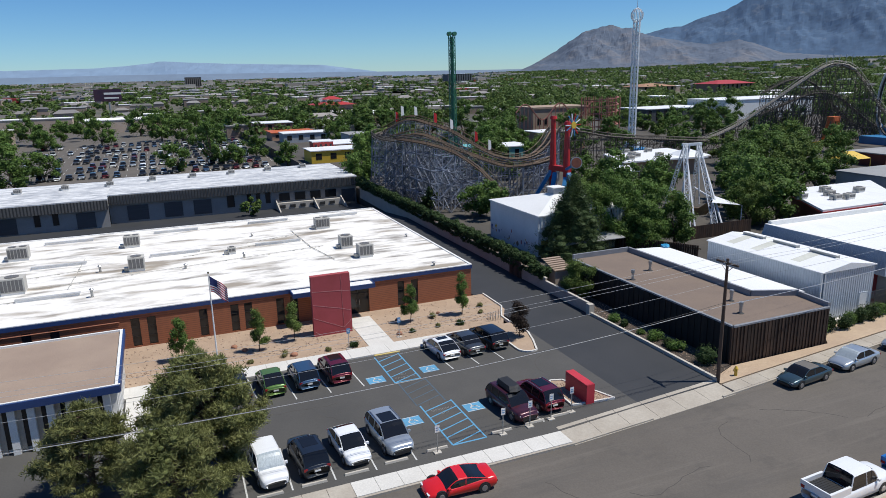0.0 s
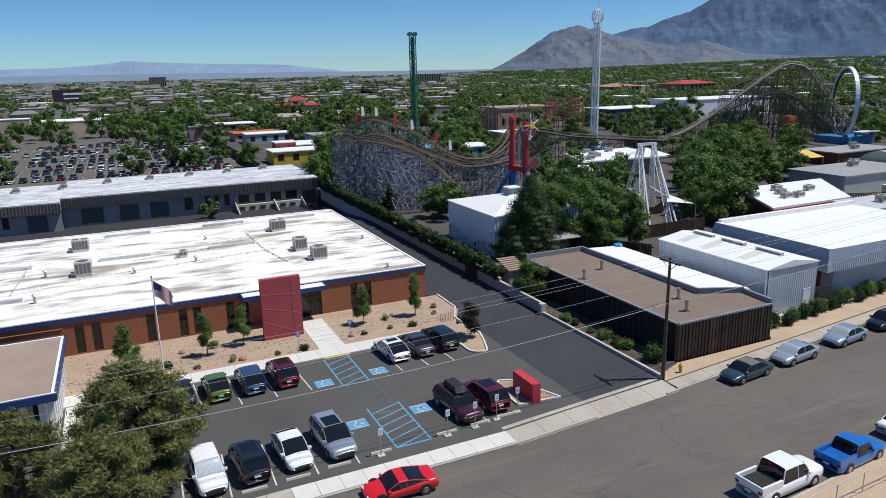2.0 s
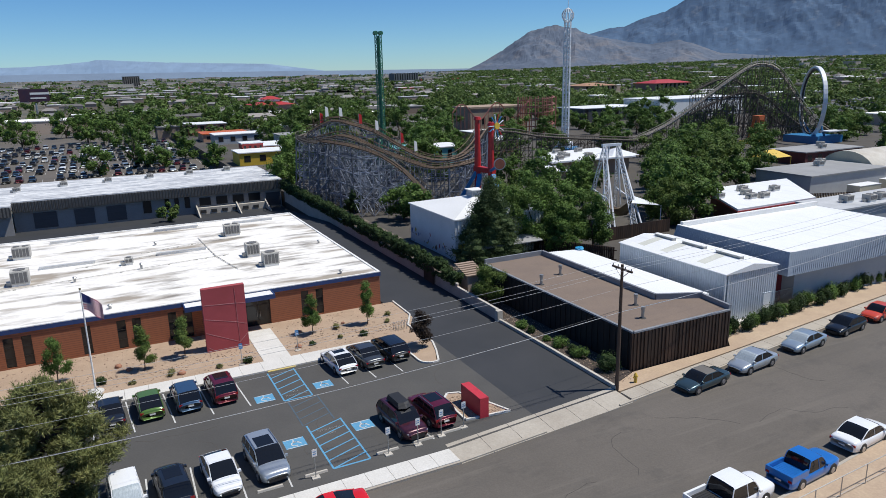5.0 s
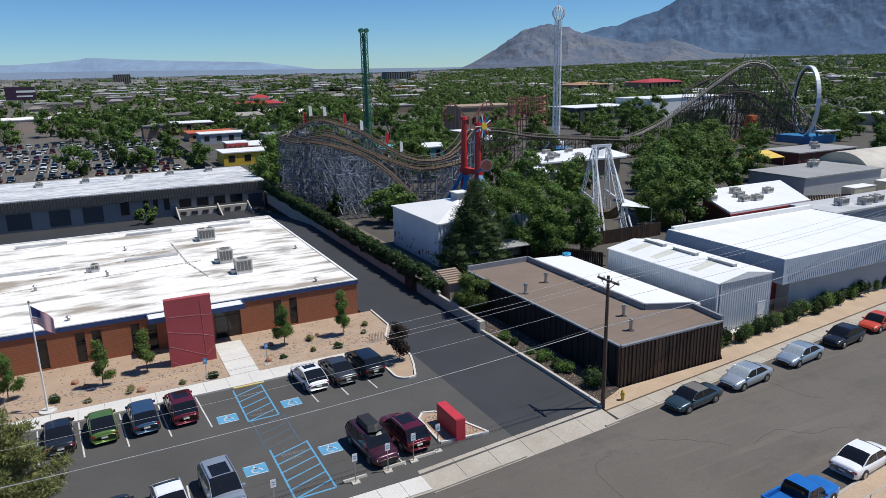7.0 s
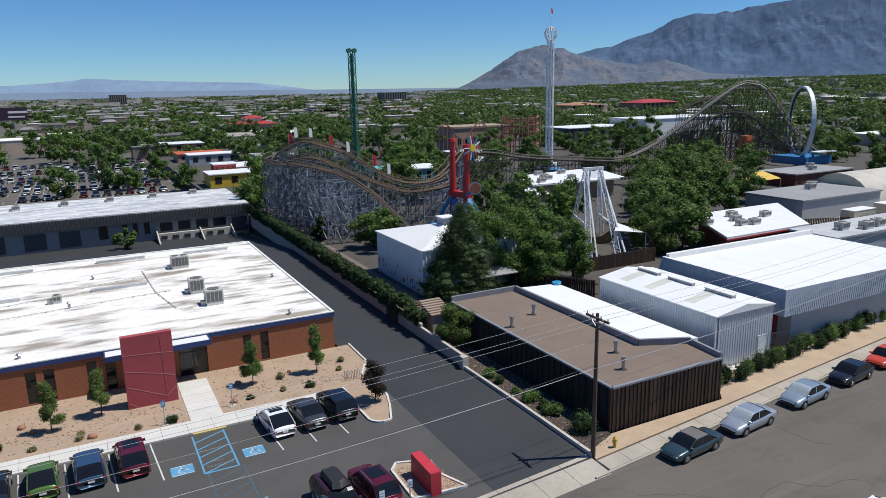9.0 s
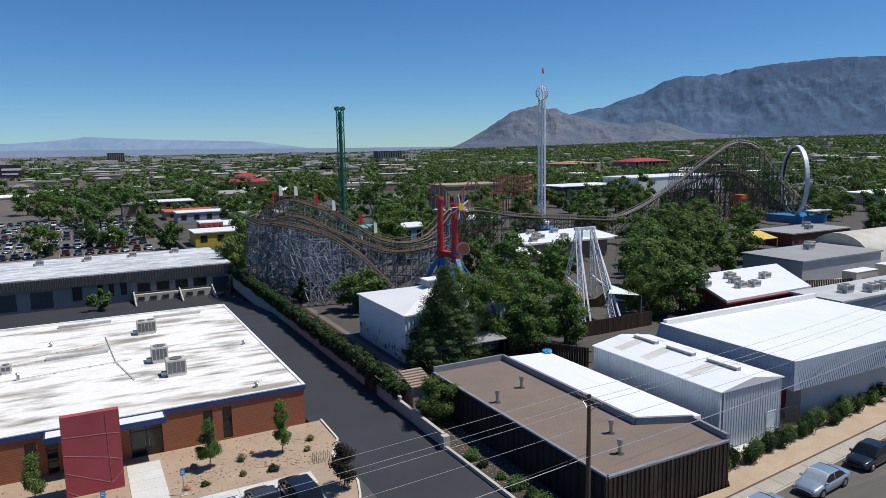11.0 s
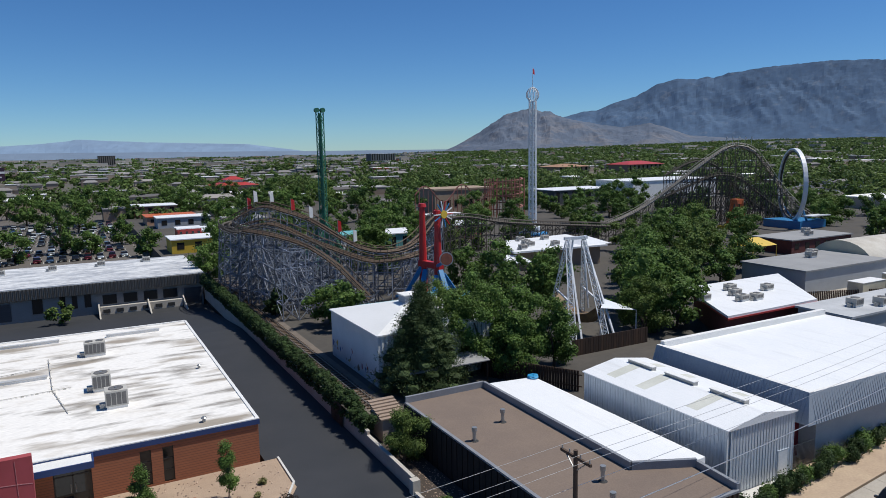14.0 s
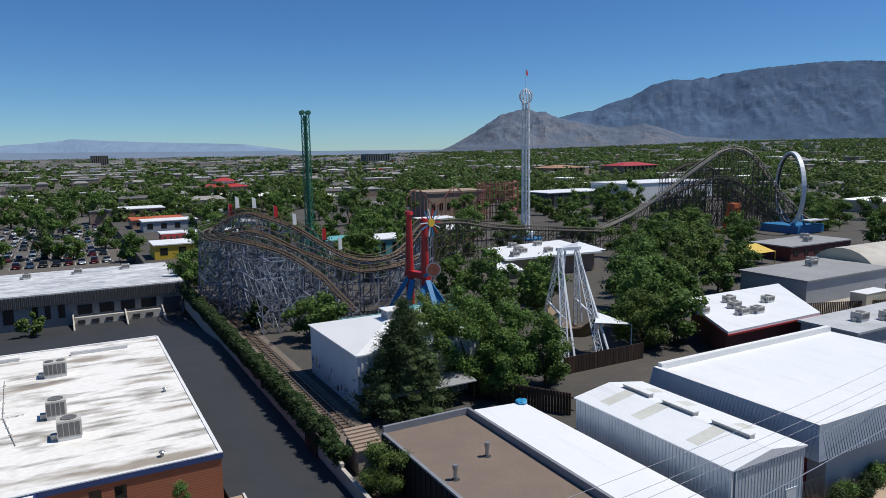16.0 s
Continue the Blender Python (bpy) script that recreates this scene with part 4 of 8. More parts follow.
def hatch(x0, x1, y0, y1, n, m_):
    stripe((x0, y0), (x0, y1), 0.12, m_, label="blue no-parking hatching", group="blue hatching")
    stripe((x1, y0), (x1, y1), 0.12, m_, label="blue no-parking hatching", group="blue hatching")
    stripe((x0, y0), (x1, y0), 0.14, m_, label="blue no-parking hatching", group="blue hatching")
    s = (y1 - y0) / n
    for i in range(n):
        stripe((x0, y0 + (i - 0.1) * s + 0.12), (x1, y0 + (i + 0.9) * s), 0.11, m_, 0.006, label="blue no-parking hatching", group="blue hatching")


PAINT_F = mat("faded_blue_paint", (0.075, 0.13, 0.18), (0.055, 0.065, 0.075), 0.85, scale=1.5, contrast=0.9)
hatch(16.1, 18.3, 50.4, 56.1, 5, PAINT_B)
hatch(16.5, 19.0, 39.6, 45.8, 6, PAINT_B)
for x in (16.3, 18.6):
    stripe((x, 45.9), (x, 50.3), 0.11, PAINT_F, label="faded blue no-parking line", group="blue hatching")
for i in range(4):
    stripe((16.4, 46.0 + i * 1.05), (18.5, 46.9 + i * 1.05), 0.1, PAINT_F, label="faded blue no-parking line", group="blue hatching")


def words(text, x, y, size, rz, m_, name, label):
    cu = bpy.data.curves.new(name, "FONT")
    cu.body = text
    cu.size = size
    cu.align_x = "CENTER"
    cu.extrude = 0.002
    cu.materials.append(m_)
    ob = new(name, cu)
    ob.matrix_basis = pose(x, y, 0.012, 0, 0, rz)
    return tagged(ob, label, "lettering", kind="structure")


FADEW = mat("faded_white_paint", (0.26, 0.26, 0.255), (0.1, 0.1, 0.1), 0.85, scale=3, contrast=0.8)
words("NO", 17.8, 44.2, 0.4, 180, FADEW, "lettering", "worn white painted words on the asphalt")
words("PARKING", 17.8, 44.8, 0.4, 180, FADEW, "lettering", "worn white painted words on the asphalt")
words("NO", 17.2, 51.6, 0.4, 0, FADEW, "lettering", "worn white painted words on the asphalt")
words("PARKING", 17.2, 51.0, 0.4, 0, FADEW, "lettering", "worn white painted words on the asphalt")
for x, y, r in ((14.85, 51.6, 0), (19.6, 51.8, 0), (15.15, 43.9, 0), (20.1, 44.0, 0)):
    sq = thing("accessible_bay_mark", x, y, 0, "blue square with a white wheelchair symbol painted on asphalt", "bay marking", "accessible bay marks", kind="structure")
    part("square", Mesh().box(x - 0.72, x + 0.72, y - 0.62, y + 0.62, -0.01, 0.006), PAINT_B, sq)
    s = Mesh().beam((x - 0.66, y - 0.56, 0.008), (x + 0.66, y - 0.56, 0.008), 0.06, 0.006).beam((x - 0.66, y + 0.56, 0.008), (x + 0.66, y + 0.56, 0.008), 0.06, 0.006)
    pts = arc(x, y - 0.12, 0.26, 20, 300, 10)
    for a, b in zip(pts, pts[1:]):
        s.beam((*a, 0.008), (*b, 0.008), 0.09, 0.006)
    s.beam((x - 0.02, y + 0.05, 0.008), (x - 0.05, y + 0.4, 0.008), 0.1, 0.006).beam((x, y + 0.1, 0.008), (x + 0.25, y + 0.08, 0.008), 0.08, 0.006).beam((x + 0.25, y + 0.08, 0.008), (x + 0.4, y - 0.25, 0.008), 0.08, 0.006)
    part("symbol", s, PAINT_W, sq)
CRACK = mat("asphalt_crack", (0.078, 0.07, 0.062), None, 0.95)
rnd = random.Random(31)
for x, y, a, n in ((9, 47.5, 10, 9), (15.5, 42, 60, 7), (11, 49, 170, 8), (24, 30.5, -60, 9), (33, 30, 20, 8), (45, 31, -10, 12), (55, 33, 170, 9), (20, 33.5, -50, 7), (39, 35, -20, 8), (28, 47, 80, 6)):
    m = Mesh()
    p = Vector((x, y))
    z = 0.002 if y > 37 else -0.158
    for i in range(n):
        a += rnd.uniform(-38, 38)
        q = p + Vector((math.cos(radians(a)), math.sin(radians(a)))) * rnd.uniform(0.4, 1.0)
        m.beam((*p, z), (*q, z), 0.045, 0.004)
        p = q
    solid("crack", m, CRACK, "dark hairline crack in the asphalt", "crack", "asphalt cracks", kind="structure")

for x0, x1, y in ((14.6, 16.1, 39.55), (19.5, 21.1, 39.85), (22.2, 23.8, 40.0), (24.4, 26.0, 40.15), (11.6, 13.2, 39.3), (8.9, 10.5, 39.1), (6.2, 7.8, 39.0), (3.5, 5.1, 38.9)):
    m = Mesh().add([(x0, y - 0.09, 0), (x1, y - 0.09, 0), (x1, y + 0.09, 0), (x0, y + 0.09, 0), (x0 + 0.04, y - 0.06, 0.13), (x1 - 0.04, y - 0.06, 0.13), (x1 - 0.04, y + 0.06, 0.13), (x0 + 0.04, y + 0.06, 0.13)],
                   [(4, 5, 6, 7), (0, 1, 5, 4), (1, 2, 6, 5), (2, 3, 7, 6), (3, 0, 4, 7)])
    solid("wheel_stop", m, CONCRETE, "grey concrete wheel stop at the head of a parking bay", "wheel stop", "wheel stops")
SIGNB = mat("blue_sign", (0.08, 0.25, 0.5), None, 0.4)
for x, y, face, mm in ((15.2, 39.15, 0, WHITEPAINT), (20.2, 39.45, 0, WHITEPAINT), (22.4, 39.6, 0, WHITEPAINT), (24.3, 39.9, 0, WHITEPAINT), (26.2, 40.2, 0, WHITEPAINT), (14.6, 59.0, 1, SIGNB), (19.7, 59.7, 1, SIGNB)):
    s = thing("sign_post", x, y, 0, "small sign on a thin steel post in a concrete foot" if face == 0 else "small blue accessible-parking sign on a thin steel post", "sign", "parking signs")
    part("post", Mesh().box(x - 0.03, x + 0.03, y - 0.02, y + 0.02, 0, 2.0), CONDUIT, s)
    part("foot", Mesh().box(x - 0.25, x + 0.25, y - 0.2, y + 0.2, -0.02, 0.07), CONCRETE, s)
    pl = part("plate", Mesh().box(x - 0.16, x + 0.16, y - 0.04, y - 0.025, 1.5, 2.0), mm, s)
    part("text_bar", Mesh().box(x - 0.1, x + 0.1, y - 0.046, y - 0.041, 1.8, 1.85).box(x - 0.1, x + 0.1, y - 0.046, y - 0.041, 1.65, 1.7), SIGNB if face == 0 else WHITEPAINT, pl)
sw = thing("sign_wall", 28.3, 42, 0, "bright red free-standing sign wall in a gravel island", "sign wall")
REDP = mat("red_sign_paint", (0.5, 0.035, 0.05), (0.44, 0.03, 0.045), 0.55, scale=0.7)
part("slab", Mesh().box(27.85, 28.55, 40.7, 43.6, 0.0, 1.55), REDP, sw)
part("letter_bar", Mesh().box(28.555, 28.57, 41.2, 43.1, 0.95, 1.15).box(28.555, 28.57, 41.5, 42.8, 0.6, 0.72), WHITEPAINT, sw, "unreadable pale lettering")

# ---- flagpole, hydrant, pole and wires ----
fp = thing("flagpole", 3.2, 59.3, 0, "white flagpole with a striped flag, in a round concrete footing", "flagpole")
part("footing", Mesh().tube((3.2, 59.3, -0.05), (3.2, 59.3, 0.16), 0.6, n=16), WALKWAY, fp)
part("pole", Mesh().tube((3.2, 59.3, 0.1), (3.2, 59.3, 8.6), 0.075, 0.045, n=10), WHITEPAINT, fp)
part("finial", Mesh().blob((3.2, 59.3, 8.68), 0.09, random.Random(1)), mat("brass", (0.6, 0.45, 0.2), None, 0.3, metal=1.0), fp)
flag = part("flag", Mesh().box(3.24, 3.26, 59.29, 59.31, 7.0, 8.4), WHITEPAINT, fp, "red, white and blue striped cloth flag")


def cloth(u, v):
    """A flag hanging half limp from its pole, with folds."""
    return (3.26 + 1.3 * u, 59.3 + 0.16 * math.sin(u * 9) * u - 0.25 * u, 8.4 - 1.35 * v - 1.15 * u ** 1.2 - 0.05 * math.sin(u * 7 + v * 3))


FR, FW, FB = mat("flag_red", (0.42, 0.03, 0.05)), mat("flag_white", (0.72, 0.72, 0.72)), mat("flag_blue", (0.03, 0.04, 0.16))
for k in range(13):
    m = Mesh()
    for i in range(14):
        u0, u1 = i / 14, (i + 1) / 14
        if k < 7 and u1 <= 0.43:
            continue
        m.quad(cloth(u0, k / 13), cloth(u1, k / 13), cloth(u1, (k + 1) / 13), cloth(u0, (k + 1) / 13))
    part("stripe", m, FR if k % 2 == 0 else FW, flag)
m = Mesh()
for i in range(6):
    m.quad(cloth(i / 14, 0), cloth((i + 1) / 14, 0), cloth((i + 1) / 14, 7 / 13), cloth(i / 14, 7 / 13))
part("canton", m, FB, flag)

hy_ = thing("fire_hydrant", 41.6, 39.9, 0, "yellow fire hydrant on the sandy verge", "hydrant")
YEL = mat("hydrant_yellow", (0.6, 0.4, 0.05), None, 0.5)
part("barrel", Mesh().tube((41.6, 39.9, -0.05), (41.6, 39.9, 0.6), 0.13, n=10), YEL, hy_)
part("bonnet", Mesh().tube((41.6, 39.9, 0.6), (41.6, 39.9, 0.8), 0.16, 0.05, n=10), YEL, hy_)
part("nozzle", Mesh().tube((41.38, 39.9, 0.45), (41.82, 39.9, 0.45), 0.07, n=8), YEL, hy_)

up_ = thing("utility_pole", 39.5, 39.65, 0, "dark weathered wooden utility pole with a crossarm", "utility pole")
part("pole", Mesh().tube((39.5, 39.65, -0.3), (39.5, 39.65, 10.1), 0.17, 0.11, n=10), WOODPOLE, up_)
part("crossarm", Mesh().beam((39.5, 38.55, 9.75), (39.5, 40.75, 9.75), 0.12, 0.14), WOODPOLE, up_)
for dy in (-1.0, -0.35, 0.45, 1.0):
    part("insulator", Mesh().tube((39.5, 39.65 + dy, 9.8), (39.5, 39.65 + dy, 10.0), 0.05, 0.03, n=8), CONDUIT, up_)
part("brace", Mesh().beam((39.5, 38.9, 9.7), (39.5, 39.6, 9.1), 0.05).beam((39.5, 40.4, 9.7), (39.5, 39.7, 9.1), 0.05), CONDUIT, up_)
WIRE = mat("wire_metal", (0.5, 0.5, 0.5), None, 0.4, metal=0.3)
WIRED = mat("dark_cable", (0.05, 0.05, 0.05), None, 0.6)


def wire(a, b, r, sag, m_, label):
    m = Mesh()
    a, b = Vector(a), Vector(b)
    n = 24
    pts = [a.lerp(b, i / n) - Vector((0, 0, sag * 4 * (i / n) * (1 - i / n))) for i in range(n + 1)]
    m.bent_tube(pts, r)
    return solid("overhead_wire", m, m_, label, "wire", "overhead wires")


for dy, zz in ((-1.0, 10.0), (-0.35, 10.0), (1.0, 10.0), (0.1, 8.2)):
    wire((39.5, 39.65 + dy, zz), (-14, 38.6 + dy, zz - 0.2), 0.009, 0.7, WIRE, "thin bright overhead wire from the wooden pole")
    wire((39.5, 39.65 + dy, zz), (95, 46.5 + dy, zz + 0.4), 0.012, 0.7, WIRE, "thin bright overhead wire from the wooden pole")
wire((39.5, 39.55, 6.4), (-14, 38.5, 6.5), 0.02, 0.9, WIRE, "thick pale overhead cable from the wooden pole")
wire((39.5, 39.6, 6.6), (-14, 38.7, 6.6), 0.015, 1.1, WIRED, "dark overhead cable from the wooden pole")
wire((39.5, 39.55, 6.4), (95, 46.5, 6.6), 0.03, 0.7, WIRE, "thick pale overhead cable from the wooden pole")
br = thing("bicycle_rack", 30, 59.9, 0, "low bare steel bicycle rack beside the walk", "bicycle rack")
for i in range(5):
    x = 29.3 + i * 0.3
    part("hoop", Mesh().tube((x, 59.7, 0), (x, 59.7, 0.75), 0.025).tube((x, 60.2, 0), (x, 60.2, 0.75), 0.025).tube((x, 59.7, 0.75), (x, 60.2, 0.75), 0.025), CONDUIT, br)


# ---- plants ----
def leaf_cloud(name, centres, radii, per, size, material, seed, parent=None, thin=1.0, core=0.52, flat=0.85, label="", drop=0.0):
    """A crown: many small leaf faces round clumps, with a denser inside."""
    rg_ = np.random.default_rng(seed)
    C = np.asarray(centres, float)
    R = np.asarray(radii, float)
    idx = np.repeat(np.arange(len(C)), per)
    d = rg_.normal(size=(len(idx), 3))
    d /= np.linalg.norm(d, axis=1)[:, None]
    rad = R[idx] * (0.5 + 0.85 * rg_.random(len(idx)) ** 1.3)
    P = C[idx] + d * rad[:, None] * np.array([1, 1, flat])
    if core:
        out = np.ones(len(P), bool)
        for c, r in zip(C, R):
            out &= (((P - c) / np.array([1, 1, flat])) ** 2).sum(1) > (r * core * 0.78) ** 2
        P, d, idx = P[out], d[out], idx[out]
    nrm = d + 0.6 * rg_.normal(size=d.shape) + np.array([0, 0, 0.55])
    nrm /= np.linalg.norm(nrm, axis=1)[:, None]
    t1 = np.cross(nrm, rg_.normal(size=d.shape))
    t1 /= np.linalg.norm(t1, axis=1)[:, None]
    if thin < 1:
        t1 = d + 0.55 * rg_.normal(size=d.shape) + np.array([0, 0, 0.3])
        t1 /= np.linalg.norm(t1, axis=1)[:, None]
        nrm = np.cross(t1, rg_.normal(size=d.shape))
        nrm /= np.linalg.norm(nrm, axis=1)[:, None]
    t2 = np.cross(nrm, t1)
    s = size * (0.6 + 0.8 * rg_.random(len(idx)))[:, None]
    a, b = t1 * s, t2 * s * 0.75 * thin
    V = np.stack([P - a, P - b, P + a, P + b], 1).reshape(-1, 3)
    n = len(idx)
    F = np.arange(4 * n).reshape(n, 4)
    verts = V.tolist()
    faces = F.tolist()
    if core:
        cm = Mesh()
        r2 = random.Random(seed)
        for c, r in zip(C, R):
            cm.blob(c, r * core, r2, 6, 4, flat)
        o = len(verts)
        verts += cm.v
        faces += [[i + o for i in f] for f in cm.f]
    me = bpy.data.meshes.new(name)
    me.from_pydata(verts, [], faces)
    me.materials.append(material)
    ob = new(name, me)
    if parent:
        ob.parent = parent
        ob.matrix_parent_inverse = parent.matrix_basis.inverted()
    if label:
        ob["label"] = label
    return ob


def crown_clumps(x, y, z0, z1, r, k, rnd, big=1.0, cone=False):
    """Clump centres along boughs that reach out to an uneven, lobed outline."""
    cs, rs, ends = [], [], []
    n = max(7, k // 5)
    for b in range(n):
        h = (b + rnd.random()) / n
        prof = 1.05 * (1 - h) ** 0.8 + 0.08 if cone else math.sin(math.pi * (0.14 + 0.78 * h)) ** 0.75
        a = b * 2.4 + rnd.uniform(-0.5, 0.5)
        q = r * prof * rnd.uniform(0.62, 1.0)
        ends.append((q * math.cos(a), q * math.sin(a), h))
    for i in range(k):
        ex, ey, h = ends[i % n]
        f = 0.3 + 0.7 * rnd.random() ** 0.6
        zz = z0 + (z1 - z0) * (0.06 + 0.86 * h - (1 - f) * 0.18)
        cs.append((x + ex * f + rnd.gauss(0, 0.09) * r, y + ey * f + rnd.gauss(0, 0.09) * r, zz + rnd.gauss(0, 0.05) * (z1 - z0)))
        rs.append(r * big * (0.175 + 0.15 * rnd.random()) * (1.15 - 0.3 * f))
    return cs, rs


def tree(x, y, h, r, leaf, seed, label, clumps=22, per=110, size=0.26, bare=0.28, z=0.0, group="broadleaf trees", trunk_r=None, name="tree", cone=False):
    rnd = random.Random(seed)
    t = thing(name, x, y, z, label, "tree", group)
    tr = trunk_r or 0.03 * h
    m = Mesh()
    m.tube((x, y, z - 0.2), (x + 0.1, y, z + h * bare * 1.1), tr, tr * 0.75, n=8)
    if cone:
        m.tube((x + 0.1, y, z + h * bare), (x + 0.05, y, z + h * 0.95), tr * 0.75, tr * 0.2, n=6)
    cs, rs = crown_clumps(x, y, z + h * bare * 0.8, z + h, r, clumps, rnd, 1.7 if r < 1.5 else 1.0, cone)
    for i in range(9):
        c = cs[(i * 3) % len(cs)]
        mid_ = ((x + c[0]) / 2 + 0.1, (y + c[1]) / 2, z + h * bare + (c[2] - z - h * bare) * 0.45)
        m.tube((x + 0.08, y, z + h * bare * (0.8 + 0.1 * (i % 3))), mid_, tr * 0.5, tr * 0.35, n=6)
        m.tube(mid_, c, tr * 0.35, tr * 0.12, n=5)
    part("trunk", m, BARK, t)
    leaf_cloud("crown", cs, rs, per, size, leaf, seed, t)
    return t


def conifer(x, y, h, r, leaf, seed, label, tiers=9, per=120, size=0.3, z=0.0, group="conifers", thin=0.35, droop=0.15, name="conifer_tree", low=0.12, topw=0.12):
    rnd = random.Random(seed)
    t = thing(name, x, y, z, label, "tree", group)
    m = Mesh().tube((x, y, z - 0.2), (x, y, z + h * 0.97), 0.025 * h, 0.02, n=8)
    cs, rs = [], []
    for k in range(tiers):
        f = k / (tiers - 1)
        zz = z + h * (low + (0.97 - low) * f)
        rr = r * ((1 - f) ** 0.8 + topw * (1 - f)) / (1 + topw)
        n = max(1, int(3 + 7 * (1 - f)))
        for i in range(n):
            a = 6.283 * (i + rnd.random() * 0.7) / n + k
            q = rr * (0.75 + 0.35 * rnd.random())
            c = (x + q * math.cos(a), y + q * math.sin(a), zz - droop * q + rnd.uniform(-0.2, 0.2))
            m.tube((x, y, zz + 0.1), c, 0.05, 0.02, n=4)
            for s_, e_ in ((1.0, 1.0), (0.55, 0.9)):
                if rr * s_ > 0.35 or s_ == 1.0:
                    cs.append((x + q * s_ * math.cos(a), y + q * s_ * math.sin(a), zz - droop * q * s_ + 0.05))
                    rs.append(max(0.25, 0.3 * r * (0.55 + 0.6 * (1 - f)) * e_))
    part("trunk", m, BARK, t)
    leaf_cloud("crown", cs, rs, per, size, leaf, seed, t, thin=thin, core=0.5, flat=0.6)
    return t


# near pines: limbs that carry flat pads of needle tufts, with gaps between
for x, y, h, r, sd, limbs in ((1.0, 42.6, 8.5, 4.5, 11, 84), (-5.4, 42.8, 6.3, 3.4, 12, 44), (-0.9, 38.6, 6.0, 3.7, 13, 50)):
    rnd = random.Random(sd)
    t = thing("pine_tree", x, y, 0, "shaggy olive-green pine with long needle tufts", "tree", "pines")
    m = Mesh().tube((x, y, -0.3), (x + 0.12, y, h * 0.5), 0.24, 0.15, n=8).tube((x + 0.12, y, h * 0.5), (x + 0.05, y, h * 0.97), 0.15, 0.03, n=7)
    cs, rs = [], []
    for i in range(limbs):
        f = (i + rnd.random()) / limbs
        z0 = h * (0.14 + 0.8 * f)
        reach = (r * (1 - f) ** 0.5 * (0.8 if f < 0.1 else 1.0) + 0.2) * rnd.uniform(0.72, 1.08)
        a = i * 2.4 + rnd.uniform(-0.45, 0.45)
        lift = reach * rnd.uniform(0.08, 0.34)
        e = Vector((x + reach * math.cos(a), y + reach * math.sin(a), z0 + lift))
        o = Vector((x + 0.08, y, z0))
        m.tube(o, o.lerp(e, 0.55) - Vector((0, 0, 0.06 * reach)), 0.07, 0.045, n=5)
        m.tube(o.lerp(e, 0.55) - Vector((0, 0, 0.06 * reach)), e, 0.045, 0.02, n=5)
        side = Vector((-math.sin(a), math.cos(a), 0))
        for k in range(max(3, int(3.3 * reach))):
            g = rnd.uniform(0.42, 1.02) if reach > 1.2 else rnd.uniform(0.2, 1.0)
            c = o.lerp(e, g) + side * rnd.uniform(-0.26, 0.26) * reach * (1.25 - g) + Vector((0, 0, rnd.uniform(-0.05, 0.28)))
            m.tube(o.lerp(e, g * 0.85), c, 0.025, 0.012, n=4)
            cs.append(tuple(c))
            rs.append(rnd.uniform(0.32, 0.54))
    part("trunk", m, BARK, t)
    leaf_cloud("crown", cs, rs, 88, 0.155, NEEDLE, sd, t, thin=0.2, core=0.42, flat=0.75)

# small trees in the gravel bed
for x, y, h, r, sd in ((7.0, 62.0, 3.9, 0.95, 21), (10.4, 63.2, 3.8, 1.0, 22)):
    tree(x, y, h, r * 0.85, LEAFLIGHT, sd, "young light-green tree in the gravel bed", 30, 260, 0.05, 0.3, cone=True, group="young trees", trunk_r=0.05)
for x, y, h, r, sd in ((22.0, 62.9, 4.2, 1.05, 23), (27.6, 62.8, 4.5, 0.95, 24), (0.4, 62.7, 4.3, 1.1, 25)):
    tree(x, y, h, r * 0.82, LEAF, sd, "slim young dark-green tree in the gravel bed", 34, 260, 0.05, 0.24, cone=True, group="young trees", trunk_r=0.05)
tree(29.9, 54.8, 3.4, 1.05, PURPLE, 26, "small dark purple-leaved tree in the gravel island", 22, 300, 0.06, 0.35, group="purple tree", trunk_r=0.05)


def shrub(x, y, r, leaf, seed, label, flat=0.9, per=700, size=0.055, z=0.03, thin=1.0, group="shrubs"):
    rnd = random.Random(seed)
    cs = [(x + rnd.uniform(-0.45, 0.45) * r, y + rnd.uniform(-0.45, 0.45) * r, z + r * flat * rnd.uniform(0.35, 0.75)) for _ in range(5)]
    ob = leaf_cloud("shrub", cs, [r * 0.55] * 5, per // 5 + 20, size, leaf, seed, thin=thin, core=0.75, flat=flat)
    return tagged(ob, label, "shrub", group)


SH = [(24.6, 63.2, 0.5, 1), (24.0, 60.6, 0.3, 0), (26.3, 60.3, 0.45, 2), (30.4, 64.2, 0.4, 0), (9.0, 59.8, 0.5, 1), (12.8, 59.4, 0.3, 0), (15.1, 59.3, 0.5, 2), (29.6, 62.4, 0.3, 0), (3.6, 60.9, 0.5, 2), (5.9, 59.5, 0.3, 0), (21.3, 60.4, 0.3, 2)]
for i, (x, y, r, k) in enumerate(SH):
    shrub(x, y, r, (DRYGRASS, DRYGRASS, LEAFDARK)[k], 40 + i, ("small dry shrub in tan gravel", "tuft of yellow-green grass in tan gravel", "dark green low shrub in tan gravel")[k], thin=0.25 if k == 1 else 1.0)
for i, (x, y, r) in enumerate(((40.2, 54.3, 0.7), (40.4, 52.9, 0.55), (40.6, 48.7, 0.8), (40.9, 47.0, 0.6), (40.7, 45.9, 0.75), (41.3, 42.6, 1.35), (40.5, 50.5, 0.4))):
    shrub(x, y, r, LEAFDARK if i % 2 else LEAF, 60 + i, "rounded green shrub beside the driveway", 0.95, 1500, 0.055)
